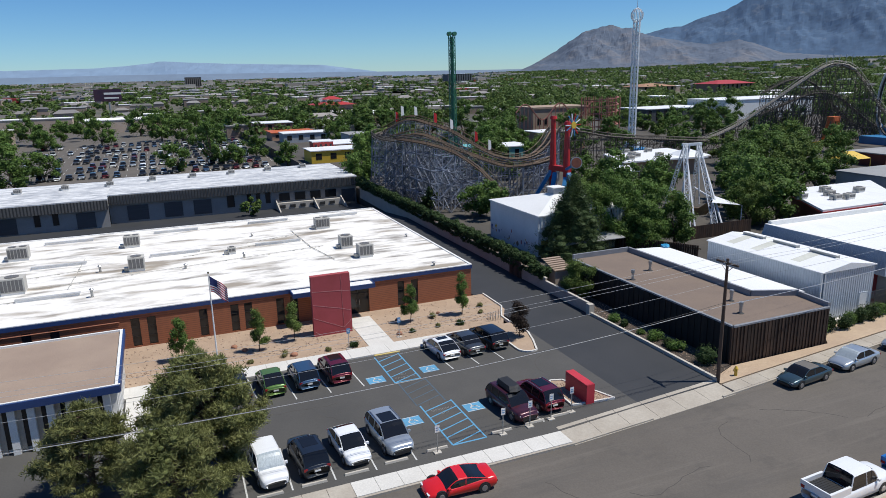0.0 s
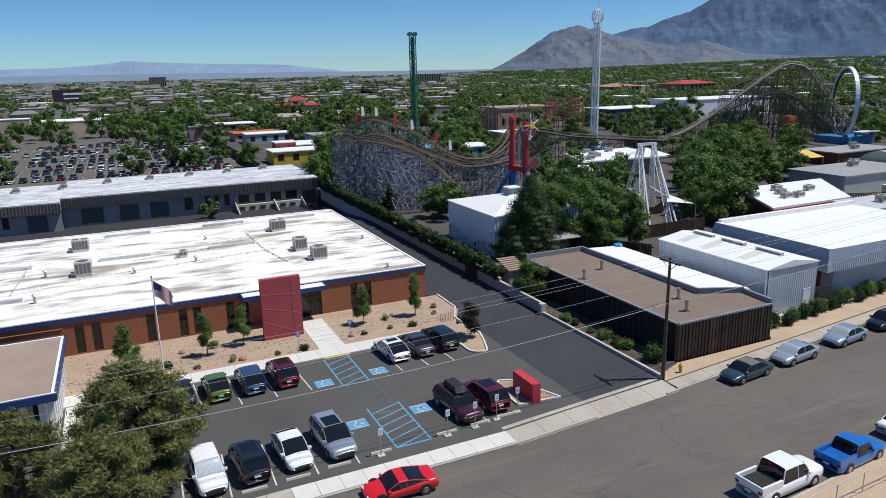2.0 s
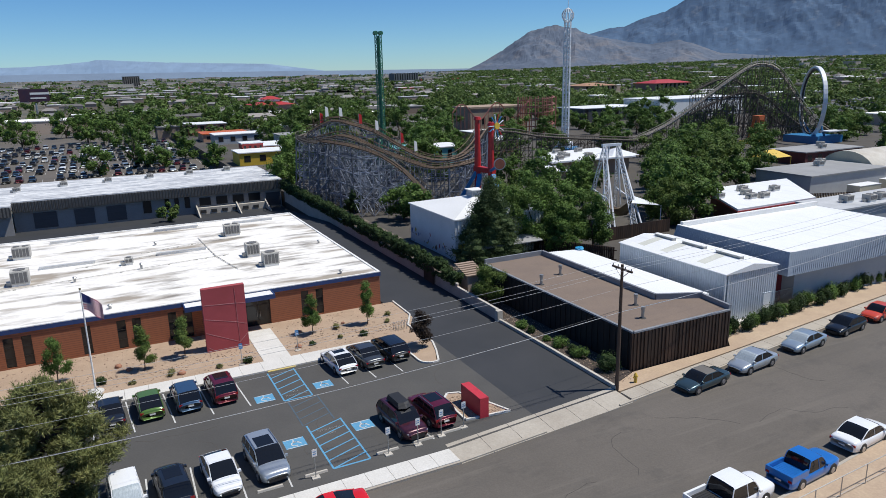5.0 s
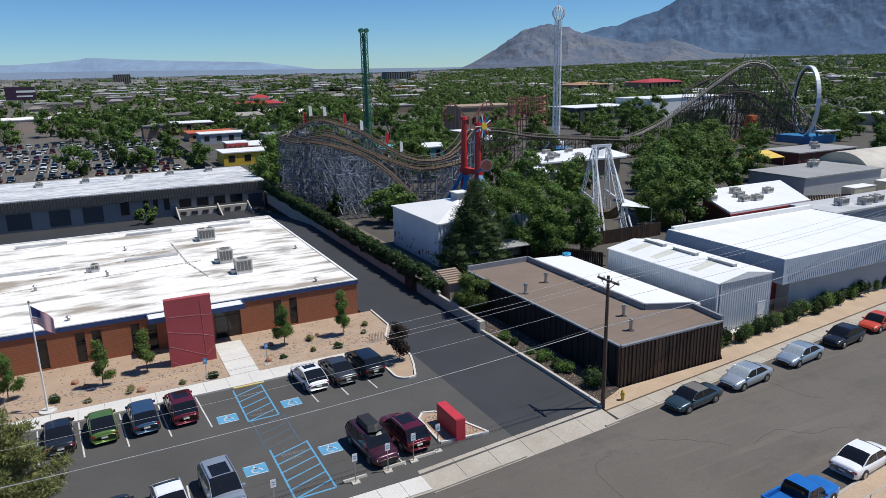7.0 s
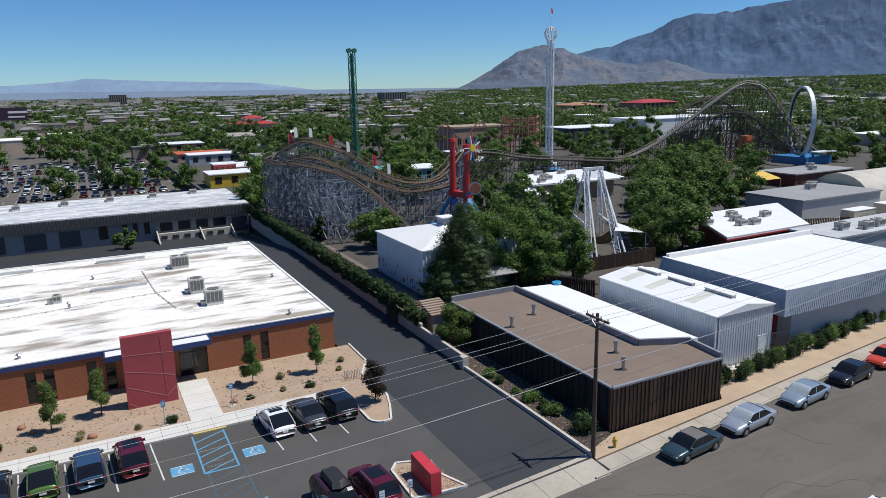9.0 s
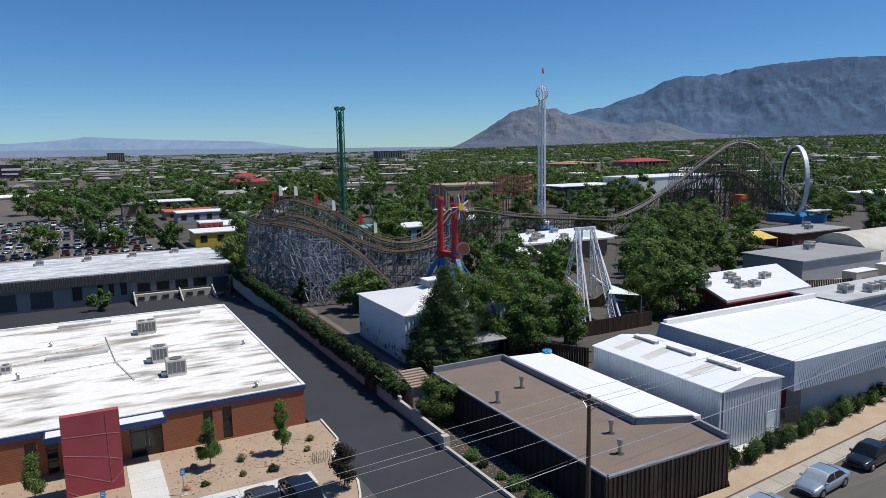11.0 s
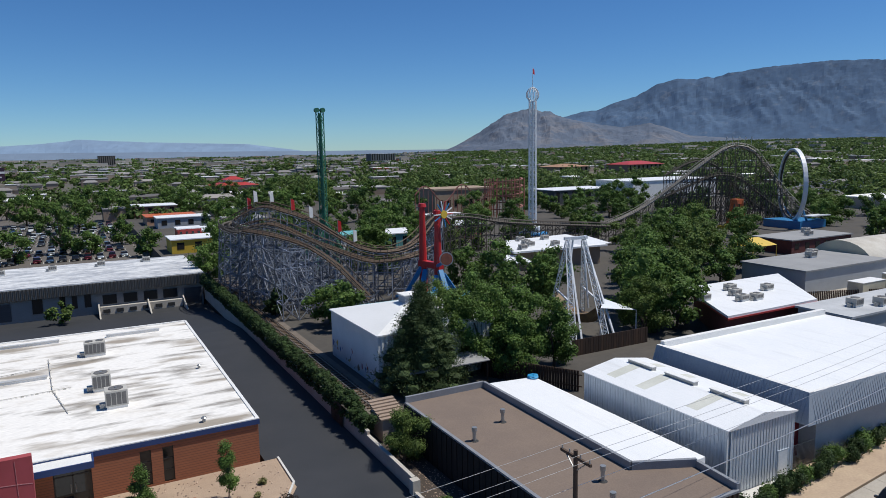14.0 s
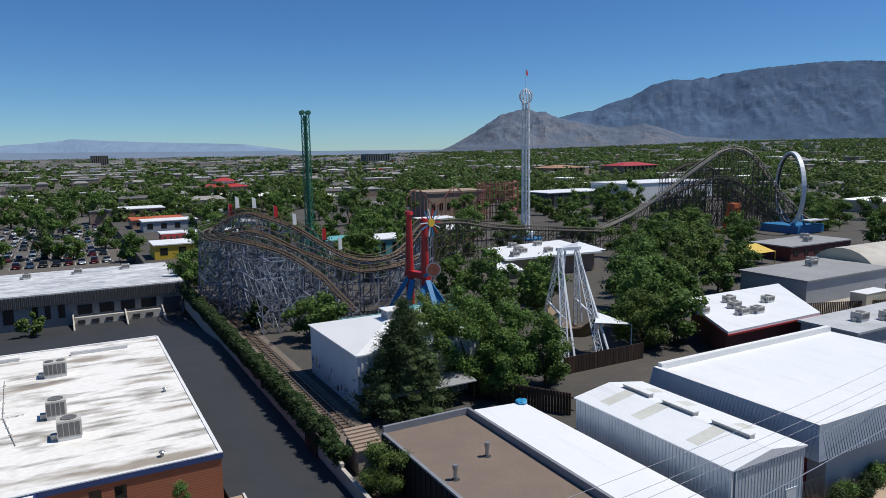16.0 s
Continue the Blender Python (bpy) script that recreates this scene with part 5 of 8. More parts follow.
tree(41.0, 62.3, 4.3, 2.3, LEAFLIGHT, 77, "bushy bright-green shrub tree behind the wall", 40, 420, 0.055, 0.12, group="bushy trees")

# boulders and loose stones
rnd = random.Random(3)
for i, (x, y, r) in enumerate(((21.0, 63.9, 0.3), (20.0, 60.4, 0.3), (9.7, 59.6, 0.35), (5.0, 63.8, 0.3), (5.8, 62.6, 0.28), (25.5, 64.2, 0.2))):
    solid("boulder", Mesh().blob((x, y, 0.1), r, rnd, 8, 6, 0.7), mat("red_sandstone", (0.36, 0.17, 0.1), (0.28, 0.14, 0.09), 0.9, scale=3), "rounded reddish boulder in the gravel bed", "boulder", "boulders", smooth=True)
m = Mesh()
for i in range(4200):
    x, y = rnd.uniform(-5, 32), rnd.uniform(58.7, 67.8)
    if 16.2 < x < 19 or x > 30.5 and y < 62:
        continue
    if abs(y - 61.6 - 0.6 * math.sin(x * 0.6)) > 0.7 and rnd.random() < 0.75:
        continue
    r = rnd.uniform(0.03, 0.1)
    m.blob((x, y, 0.03), r, rnd, 5, 3, 0.6)
solid("gravel_stones", m, STONE, "loose tan and brown stones over the planting bed", "gravel", kind="stuff")
m = Mesh()
for i in range(900):
    m.blob((rnd.uniform(26.9, 29.8), rnd.uniform(40.9, 44.6), 0.07), rnd.uniform(0.02, 0.06), rnd, 5, 3, 0.6)
    m.blob((rnd.uniform(39.9, 42.4), rnd.uniform(40.3, 66), 0.06), rnd.uniform(0.02, 0.07), rnd, 5, 3, 0.6)
solid("gravel_stones", m, STONE, "loose tan and brown stones in small beds", "gravel", kind="stuff")

# hedges
rnd = random.Random(91)
cs, rs = [], []
for i in range(430):
    y = 66.6 + i * 0.18
    for q in range(3):
        cs.append((rnd.uniform(39.3, 40.35), y + rnd.uniform(-0.2, 0.2), rnd.uniform(1.75, 2.85) - (0.35 if y < 70 else 0) + 0.12 * math.sin(y * 0.9)))
        rs.append(rnd.uniform(0.3, 0.48))
    if i % 3 == 0:
        cs.append((39.25 + rnd.uniform(-0.08, 0.1), y, rnd.uniform(1.25, 1.6)))
        rs.append(rnd.uniform(0.2, 0.32))
tagged(leaf_cloud("hedge", cs, rs, 62, 0.085, LEAFDARK, 91, core=0.8), "dark ivy hedge grown over the top of the block wall", "hedge", "hedges")
for i in range(27):
    x = 55.2 + i * 1.55
    shrub(x, 42.9 + (x - 55) * 0.12 + 0.3 + 0.25 * math.sin(i * 2.3), 0.82 + 0.13 * math.sin(i * 1.7), LEAFDARK if i % 3 else LEAF, 130 + i, "dense green hedge bush along the sandy verge", 1.35, 2000, 0.06, group="hedge bushes")


# ---- cars ----
CAR_GLASS = glass_mat("car_glass", (0.01, 0.011, 0.013), 0.04)
HEAD = glass_mat("headlamp_glass", (0.6, 0.62, 0.65), 0.1)
TAIL = glass_mat("tail_lamp", (0.28, 0.012, 0.015), 0.15)
RIM = mat("alloy_rim", (0.5, 0.5, 0.52), None, 0.3, metal=0.9)
TRIM = mat("black_plastic_trim", (0.02, 0.02, 0.021), None, 0.55)
SHADE = mat("silver_sunshade", (0.5, 0.56, 0.6), (0.2, 0.24, 0.27), 0.35, scale=5, stretch=(1, 3, 1), contrast=0.9)


def paint(name, col, metal=0.3, rough=0.28):
    return mat(name, col, tuple(c * 0.92 for c in col), rough, metal=metal, scale=1.0, fine=60, coat=0.7)


PAINTS = {k: paint("car_paint_" + k, c, me_) for k, c, me_ in (("white", (0.78, 0.79, 0.8), 0.0), ("silver", (0.5, 0.54, 0.57), 0.6), ("ice", (0.42, 0.5, 0.56), 0.6), ("black", (0.012, 0.013, 0.015), 0.2), ("navy", (0.02, 0.024, 0.032), 0.3),
          ("grey", (0.08, 0.085, 0.09), 0.5), ("teal", (0.05, 0.085, 0.1), 0.5), ("red", (0.62, 0.012, 0.012), 0.0), ("maroon", (0.13, 0.008, 0.018), 0.3), ("blue", (0.05, 0.1, 0.18), 0.4), ("bright_blue", (0.02, 0.16, 0.5), 0.2), ("green", (0.09, 0.17, 0.03), 0.2), ("plum", (0.075, 0.02, 0.03), 0.3), ("tan", (0.3, 0.24, 0.17), 0.4), ("orange", (0.55, 0.06, 0.02), 0.0))}
PROFILE = {"sedan": ((.48, .62, .66, .64, .62, .60, .53, .45, .34), (.27, .09, -.15, -.345)),
           "suv": ((.46, .59, .61, .60, .59, .58, .54, .48, .34), (.275, .08, -.37, -.49)),
           "hatch": ((.46, .60, .64, .62, .61, .58, .52, .46, .34), (.275, .05, -.2, -.47)),
           "sports": ((.58, .74, .78, .74, .62, .57, .5, .4, .26), (.25, .06, -.07, -.36)),
           "pickup": ((.42, .50, .52, .52, .54, .55, .54, .50, .38), (.2, .08, -.12, -.17)),
           "crew": ((.42, .50, .52, .52, .54, .55, .54, .50, .38), (.24, .13, -.14, -.18))}


def car(kind, L, W, H, colour, label, sunroof=False, shade=False, rails=False, box=False, category="car", group="parked cars", soft_top=None, plain=False):
    """A car at the origin, its nose to +x: body, glass, roof, wheels and lamps."""
    c = thing("car" if category == "car" else "pickup_truck", 0, 0, 0, label, category, group)
    P = PAINTS[colour]
    tops, (f0, f1, r1, r0) = PROFILE[kind]
    us0 = (-.5, -.485, -.42, -.2, .1, .28, .42, .485, .5)
    hw0 = (.80, .92, .98, 1, 1, 1, .95, .84, .66)
    us = np.array([-.5, -.495, -.485, -.47, -.45, -.42, -.38, -.33, -.27, -.2, -.1, 0, .1, .18, .24, .3, .35, .39, .42, .45, .47, .485, .495, .5])
    soft_ = lambda v: np.convolve(np.pad(v, 1, mode="edge"), (.25, .5, .25), "valid")
    top = soft_(np.interp(us, us0, tops))
    hw = soft_(np.interp(us, us0, hw0))
    vs, fs = [], []
    w = W / 2
    for u, t, k in zip(us, top, hw):
        z0 = 0.2 + 0.1 * max(0, abs(u) - .43) / .07
        zt = t * H
        half = [(w * k * .86, z0), (w * k * .97, z0 + .08), (w * k, z0 + (zt - z0) * .45), (w * k * .985, z0 + (zt - z0) * .75), (w * k * .92, z0 + (zt - z0) * .92), (w * k * .78, zt - .004), (w * k * .4, zt + .018), (0, zt + .026)]
        vs += [(u * L, y, z) for y, z in half] + [(u * L, -y, z) for y, z in half[-2::-1]]
    n = 15
    for i in range(len(us) - 1):
        for j in range(n):
            a, b = i * n + j, i * n + (j + 1) % n
            fs.append((a, b, b + n, a + n))
    fs.append(tuple(range(n)))
    fs.append(tuple(range(len(us) * n - 1, (len(us) - 1) * n - 1, -1)))
    body = part("body", Mesh().add(vs, fs), P, c, smooth=True)

    def belt(u):
        return float(np.interp(u, us, top)) * H

    bw_, rw = w * .92, w * .79
    zr = H - 0.05
    # the cabin: one curved shell, split into glass and roof
    ease = lambda t: t * t * (3 - 2 * t) * .35 + (1 - (1 - t) ** 1.7) * .65
    st = sorted(set([f0, r0, f1, r1] + [f0 + (f1 - f0) * k / 5 for k in range(6)] + [f1 + (r1 - f1) * k / 6 for k in range(7)] + [r1 + (r0 - r1) * k / 5 for k in range(6)]))
    grid = []
    for u in st:
        if u > f1:
            t = ease((f0 - u) / (f0 - f1))
        elif u < r1:
            t = ease((u - r0) / (r1 - r0))
        else:
            t = 1.0
        arch = .03 * (1 - ((u - (f1 + r1) / 2) / ((f0 - r0) / 2)) ** 2)
        zb = belt(u) - .03
        zt = zb + (zr - zb) * t + arch * t
        hb = bw_ * (1 - .05 * max(0, (r1 - u) / (r1 - r0)) - .04 * max(0, (u - f1) / (f0 - f1)))
        ht = hb + (rw - hb) * t
        row_ = [(hb, zb), (hb + (ht - hb) * .5, zb + (zt - zb) * .52), (ht * 1.01, zb + (zt - zb) * .9), (ht * .92, zb + (zt - zb) * .985), (ht * .5, zt + .012 * t), (0, zt + .018 * t)]
        grid.append([(u * L, y, z) for y, z in row_] + [(u * L, -y, z) for y, z in row_[-2::-1]])
    cells = {"windscreen": Mesh(), "rear_window": Mesh(), "left": Mesh(), "right": Mesh(), "roof": Mesh()}
    for i in range(len(st) - 1):
        um = (st[i] + st[i + 1]) / 2
        for j in range(10):
            p4 = (grid[i][j], grid[i + 1][j], grid[i + 1][j + 1], grid[i][j + 1])
            key = "left" if j < 2 else "right" if j > 7 else "windscreen" if um > f1 else "rear_window" if um < r1 else "roof"
            cells[key].quad(*p4)
    part("windscreen", cells["windscreen"], SHADE if shade else CAR_GLASS, c, "windscreen with a silver sunshade behind it" if shade else "", smooth=True)
    part("rear_window", cells["rear_window"], CAR_GLASS, c, smooth=True)
    part("side_window", cells["left"], CAR_GLASS, c, smooth=True)
    part("side_window", cells["right"], CAR_GLASS, c, smooth=True)
    part("roof", cells["roof"], soft_top or P, c, "fabric soft top" if soft_top else "", smooth=True)
    for s in () if plain else (0, 1):
        rail_ = [(g_[2] if s == 0 else g_[8]) for g_ in grid]
        part("window_frame", Mesh().bent_tube(rail_, .035, 4), P, c)
        mu = (f0 + r0) / 2 + .02
        y = 1 if s == 0 else -1
        part("pillar", Mesh().beam((mu * L, y * bw_, belt(mu)), (mu * L - .05, y * rw * 1.02, zr - .06), .05, .04), P, c)
        if r1 < -.25:
            part("pillar", Mesh().beam((-.3 * L, y * bw_, belt(-.3)), (-.3 * L, y * rw * 1.02, zr - .06), .08, .04), P, c)
    R_ = .34 if H > 1.6 else .32
    if plain:
        for u in (.31, -.3):
            for s in (1, -1):
                part("wheel", Mesh().tube((u * L, s * w - s * .14, R_), (u * L, s * w + s * .02, R_), R_, n=10), BLACK, c)
        return c
    for u in (.31, -.3):
        for s in (1, -1):
            y = s * (w - .02)
            part("wheel_arch", Mesh().tube((u * L, y - s * .12, R_ + .02), (u * L, y + s * .026, R_ + .02), R_ + .06, n=14), TRIM, c)
            wl = part("wheel", Mesh().tube((u * L, y - s * .1, R_), (u * L, y + s * .036, R_), R_, n=14), BLACK, c)
            part("rim", Mesh().tube((u * L, y, R_), (u * L, y + s * .046, R_), R_ * .66, R_ * .6, n=10), RIM, wl)
    for s in (1, -1):
        part("headlamp", Mesh().box(.455 * L, .488 * L, s * w * .62 - .17, s * w * .62 + .17, H * .36, H * .43), HEAD, c)
        part("tail_lamp", Mesh().box(-.497 * L, -.46 * L, s * w * .78 - .12, s * w * .78 + .12, H * .44, H * .54), TAIL, c)
        part("mirror", Mesh().box(f0 * L - .28, f0 * L - .12, s * (w + .02) - .09, s * (w + .02) + .09, belt(f0) + .02, belt(f0) + .16), P, c)
    part("bumper", Mesh().box(.47 * L, .502 * L, -w * .55, w * .55, .25, H * .3), TRIM, c)
    part("plate_bar", Mesh().box(-.505 * L, -.49 * L, -.2, .2, H * .36, H * .42), WHITEPAINT, c)
    if sunroof:
        part("sunroof", Mesh().box(L * (r1 * .55), L * (f1 - .02), -rw * .68, rw * .68, zr, zr + .052), CAR_GLASS, c)
    if rails:
        part("roof_rail", Mesh().box(L * r1 * .9, L * f1, rw * .9, rw * .96, zr - .02, zr + .06), RIM, c)
        part("roof_rail", Mesh().box(L * r1 * .9, L * f1, -rw * .96, -rw * .9, zr - .02, zr + .06), RIM, c)
    if box:
        part("roof_box", Mesh().add([(-1.35, -.5, zr + .12), (.55, -.5, zr + .12), (.75, 0, zr + .12), (.55, .5, zr + .12), (-1.35, .5, zr + .12), (-1.25, -.4, zr + .48), (.3, -.4, zr + .46), (.42, 0, zr + .46), (.3, .4, zr + .46), (-1.25, .4, zr + .48)],
             [(5, 6, 7, 8, 9), (0, 1, 6, 5), (1, 2, 7, 6), (2, 3, 8, 7), (3, 4, 9, 8), (4, 0, 5, 9), (4, 3, 2, 1, 0)]), TRIM, c, "black roof box")
    if kind in ("pickup", "crew"):
        zt = .52 * H
        b0, b1 = -.495 * L, (r0 - .01) * L
        part("bed_floor", Mesh().box(b0 + .1, b1, -w * .78, w * .78, zt - .1, zt + .035), P if kind == "pickup" else TRIM, c, "open ribbed truck bed")
        part("bed_side", Mesh().box(b0, b1, w * .8, w * .95, zt - .15, zt + .3), P, c)
        part("bed_side", Mesh().box(b0, b1, -w * .95, -w * .8, zt - .15, zt + .3), P, c)
        part("tailgate", Mesh().box(b0, b0 + .09, -w * .8, w * .8, zt - .15, zt + .3), P, c)
        for i in range(9):
            part("bed_rib", Mesh().box(b0 + .12, b1 - .05, -w * .7 + i * w * .17, -w * .64 + i * w * .17, zt + .035, zt + .06), P if kind == "pickup" else TRIM, c)
    return c


def put(c, x, y, rz, z=0.0):
    c.matrix_basis = pose(x, y, z, 0, 0, rz)
    return c


LOTCARS = [("suv", 4.5, 1.84, 1.65, "white", "white compact SUV parked nose out", dict(shade=True), 4.6, 41.5, -86), ("suv", 4.55, 1.84, 1.68, "navy", "dark navy SUV parked nose in", dict(sunroof=True), 7.15, 41.6, 94),
           ("hatch", 4.5, 1.8, 1.43, "white", "white hatchback with a black rear roof edge", {}, 9.95, 41.8, -86), ("suv", 4.85, 1.98, 1.66, "silver", "silver SUV with a panoramic sunroof", dict(sunroof=True, rails=True), 12.8, 42.0, -86),
           ("suv", 4.8, 1.93, 1.66, "plum", "dark plum SUV carrying a black roof box", dict(box=True), 22.45, 42.4, -86), ("suv", 4.55, 1.85, 1.66, "maroon", "dark red SUV with silver roof rails", dict(sunroof=True, rails=True), 24.9, 42.8, 94),
           ("sedan", 4.7, 1.82, 1.45, "navy", "dark sedan parked beside the walk", {}, 4.1, 54.0, 93), ("hatch", 4.2, 1.78, 1.6, "green", "bright green small crossover", {}, 6.75, 53.9, 93), ("suv", 4.4, 1.82, 1.62, "blue", "steel blue crossover beside the walk", {}, 9.4, 54.0, 93),
           ("suv", 4.6, 1.86, 1.7, "maroon", "dark red SUV parked beside the walk", dict(sunroof=True), 12.0, 54.1, 93), ("hatch", 4.6, 1.85, 1.45, "white", "white fastback sedan with a dark sunroof", dict(sunroof=True), 21.85, 54.6, 94), ("sedan", 4.8, 1.85, 1.45, "grey", "dark grey sedan beside the walk", {}, 24.25, 54.7, 94), ("suv", 4.7, 1.9, 1.62, "black", "black SUV beside the gravel island", {}, 26.7, 54.9, 94),
           ("sports", 4.45, 1.93, 1.18, "red", "bright red low sports car parked on the street", {}, 14.9, 35.1, 177)]
for k, l_, w_, h_, col, lab, ex, x, y, rz in LOTCARS:
    put(car(k, l_, w_, h_, col, lab, **ex), x, y, rz, -0.16 if y < 36.4 else 0)
STREET = [("sedan", 4.9, 1.78, 1.38, "teal", "dark teal convertible with a grey soft top", dict(soft_top=mat("soft_top", (0.13, 0.12, 0.11))), 45.9, 37.0), ("sedan", 4.8, 1.8, 1.48, "silver", "silver sedan with a sunshade in its windscreen", dict(shade=True), 52.2, 37.55), ("sedan", 4.8, 1.8, 1.48, "ice", "pale blue sedan with a sunshade in its windscreen", dict(shade=True), 59.6, 38.25),
          ("hatch", 4.5, 1.8, 1.52, "black", "black hatchback parked on the street", {}, 66.4, 38.9), ("sedan", 4.6, 1.8, 1.45, "orange", "orange-red sedan parked on the street", {}, 72.6, 39.5)]
for k, l_, w_, h_, col, lab, ex, x, y in STREET:
    put(car(k, l_, w_, h_, col, lab, **ex), x, y + 0.1, 185.5, -0.16)
put(car("crew", 5.8, 2.0, 1.9, "white", "white crew-cab pickup with an open black bed", category="pickup", group="parked pickups"), 35.4, 25.2, 3, -0.16)
put(car("pickup", 5.1, 1.85, 1.65, "bright_blue", "bright blue pickup with an empty ribbed bed", category="pickup", group="parked pickups"), 41.7, 25.2, 4, -0.16)
put(car("sedan", 4.8, 1.82, 1.46, "white", "white sedan parked by the far kerb"), 48.6, 26.0, 5, -0.16)

# chain-link fence by the far kerb
fe = thing("chain_fence", 40, 21.8, 0, "low galvanised chain-link fence on the sandy verge", "fence")
for i in range(14):
    part("post", Mesh().tube((34 + i * 2.5, 22.3 + i * 0.12, -0.1), (34 + i * 2.5, 22.3 + i * 0.12, 1.3), 0.03), CONDUIT, fe)
part("rail", Mesh().tube((34, 22.3, 1.28), (66.5, 23.86, 1.28), 0.025).tube((34, 22.3, 0.1), (66.5, 23.86, 0.1), 0.015), CONDUIT, fe)

# the large car park
rnd = random.Random(17)
FAR = [put(car(k, l_, w_, h_, col, lab, group="cars in the large car park", plain=True), -26 + i * 3.1, 222, 90, -3.0) for i, (k, l_, w_, h_, col, lab) in enumerate((("suv", 4.6, 1.85, 1.68, "white", "white SUV in the crowded car park"), ("sedan", 4.7, 1.82, 1.46, "black", "black sedan in the crowded car park"), ("sedan", 4.7, 1.82, 1.46, "silver", "silver sedan in the crowded car park"),
       ("suv", 4.6, 1.85, 1.68, "grey", "dark grey SUV in the crowded car park"), ("suv", 4.6, 1.85, 1.68, "maroon", "dark red SUV in the crowded car park"), ("hatch", 4.3, 1.78, 1.5, "blue", "steel blue hatchback in the crowded car park")))]
for row in range(9):
    y = 222 + row * 12.5 + (3 if row % 2 else 0)
    for i in range(26):
        x = -42 + i * 2.95 + (1.2 if row > 5 else 0)
        if row == 0 and -27 < x < -8 or rnd.random() < (0.2 if x > -25 else 0.6) or x > 33:
            continue
        copy_thing(FAR[rnd.choice((0, 0, 1, 1, 2, 2, 3, 3, 4, 5))], pose(x, y + rnd.uniform(-0.4, 0.4), -3.0, 0, 0, rnd.choice((88, 92, -90))))
m = Mesh()
for row in range(9):
    y = 222 + row * 12.5 + (3 if row % 2 else 0)
    for i in range(28):
        m.box(-43.6 + i * 2.95, -43.5 + i * 2.95, y - 2.6, y + 2.6, -3.06, -2.994)
solid("line_marking", m, PAINT_W, "worn white bay lines of the large car park", "line marking", kind="stuff")


# ---- fairground ----
def lattice(m, base, top, w0, w1, step, r):
    """A square lattice mast."""
    base, top = Vector(base), Vector(top)
    n = max(2, int((top - base).length / step))
    d = (top - base).normalized()
    s = d.orthogonal().normalized()
    u = d.cross(s)
    rings = []
    for i in range(n + 1):
        f = i / n
        w = (w0 + (w1 - w0) * f) / 2
        c = base.lerp(top, f)
        rings.append([c + s * w * a + u * w * b for a, b in ((-1, -1), (1, -1), (1, 1), (-1, 1))])
    for i in range(n):
        for k in range(4):
            m.beam(rings[i][k], rings[i + 1][k], r * 1.5, caps=False)
            m.beam(rings[i][k], rings[i][(k + 1) % 4], r, caps=False)
            a, b = (k, (k + 1) % 4) if i % 2 else ((k + 1) % 4, k)
            m.beam(rings[i][a], rings[i + 1][b], r, caps=False)
    return m


GREEN = mat("green_ride_paint", (0.03, 0.18, 0.1), (0.035, 0.13, 0.08), 0.5, scale=0.3)
WSTEEL = mat("white_ride_paint", (0.72, 0.74, 0.76), (0.62, 0.64, 0.66), 0.45, scale=0.5)
RRED = mat("red_ride_paint", (0.5, 0.02, 0.02), (0.42, 0.018, 0.018), 0.45, scale=0.5)
RBLUE = mat("blue_ride_paint", (0.03, 0.2, 0.42), (0.025, 0.16, 0.35), 0.45, scale=0.5)
RORANGE = mat("orange_ride_paint", (0.55, 0.13, 0.03), (0.45, 0.1, 0.03), 0.5, scale=0.5)
TURQ = mat("turquoise_paint", (0.15, 0.42, 0.42), (0.12, 0.35, 0.36), 0.55, scale=0.5)
YELLOW = mat("yellow_paint", (0.62, 0.42, 0.04), (0.55, 0.36, 0.04), 0.6, scale=0.5)
SALMON = mat("salmon_paint", (0.36, 0.14, 0.1), (0.28, 0.12, 0.09), 0.6, scale=0.5)
TANWALL = mat("tan_stucco", (0.36, 0.27, 0.19), (0.3, 0.22, 0.16), 0.9, scale=0.2)
CREAM = mat("cream_sheet", (0.6, 0.55, 0.4), (0.5, 0.46, 0.35), 0.7, scale=0.3)

gt = thing("drop_tower", 64.8, 149.8, 0, "tall slim green lattice drop tower", "ride tower")
part("mast", lattice(Mesh(), (64.8, 149.8, -0.2), (64.8, 149.8, 32.2), 1.2, 1.1, 1.3, 0.1), GREEN, gt)
part("core", Mesh().tube((64.8, 149.8, 0), (64.8, 149.8, 32), 0.38, n=8), GREEN, gt)
for s in (-1, 1):
    part("head", Mesh().tube((64.8 + s * 0.6, 149.3, 32.6), (64.8 + s * 0.6, 150.3, 32.6), 0.46, n=14), GREEN, gt)
for a, b in ((-6, 0), (5, -3), (4, 4), (-4, -4)):
    part("leg", lattice(Mesh(), (64.8 + a, 149.8 + b, -0.1), (64.8, 149.8, 10.5), 0.9, 0.6, 1.2, 0.13), GREEN, gt)
wt = thing("observation_tower", 135.7, 176, 0, "very tall white lattice drop tower with a crown and flag", "ride tower")
part("mast", lattice(Mesh(), (135.7, 176, -0.2), (135.7, 176, 37.6), 1.9, 1.7, 1.7, 0.14), WSTEEL, wt)
part("core", Mesh().tube((135.7, 176, 0), (135.7, 176, 37.5), 0.3, n=8), WSTEEL, wt)
cr = Mesh()
for i in range(12):
    a = 6.283 * i / 12
    prev = None
    for r_, z_ in ((0.9, 37.4), (1.7, 38.6), (1.75, 39.8), (1.1, 40.8), (0.2, 41.3)):
        p = (135.7 + r_ * math.cos(a), 176 + r_ * math.sin(a), z_)
        if prev:
            cr.beam(prev, p, 0.16)
        prev = p
part("crown", cr, WSTEEL, wt)
part("flag_pole", Mesh().tube((135.7, 176, 41), (135.7, 176, 46.6), 0.09, 0.05), WSTEEL, wt)
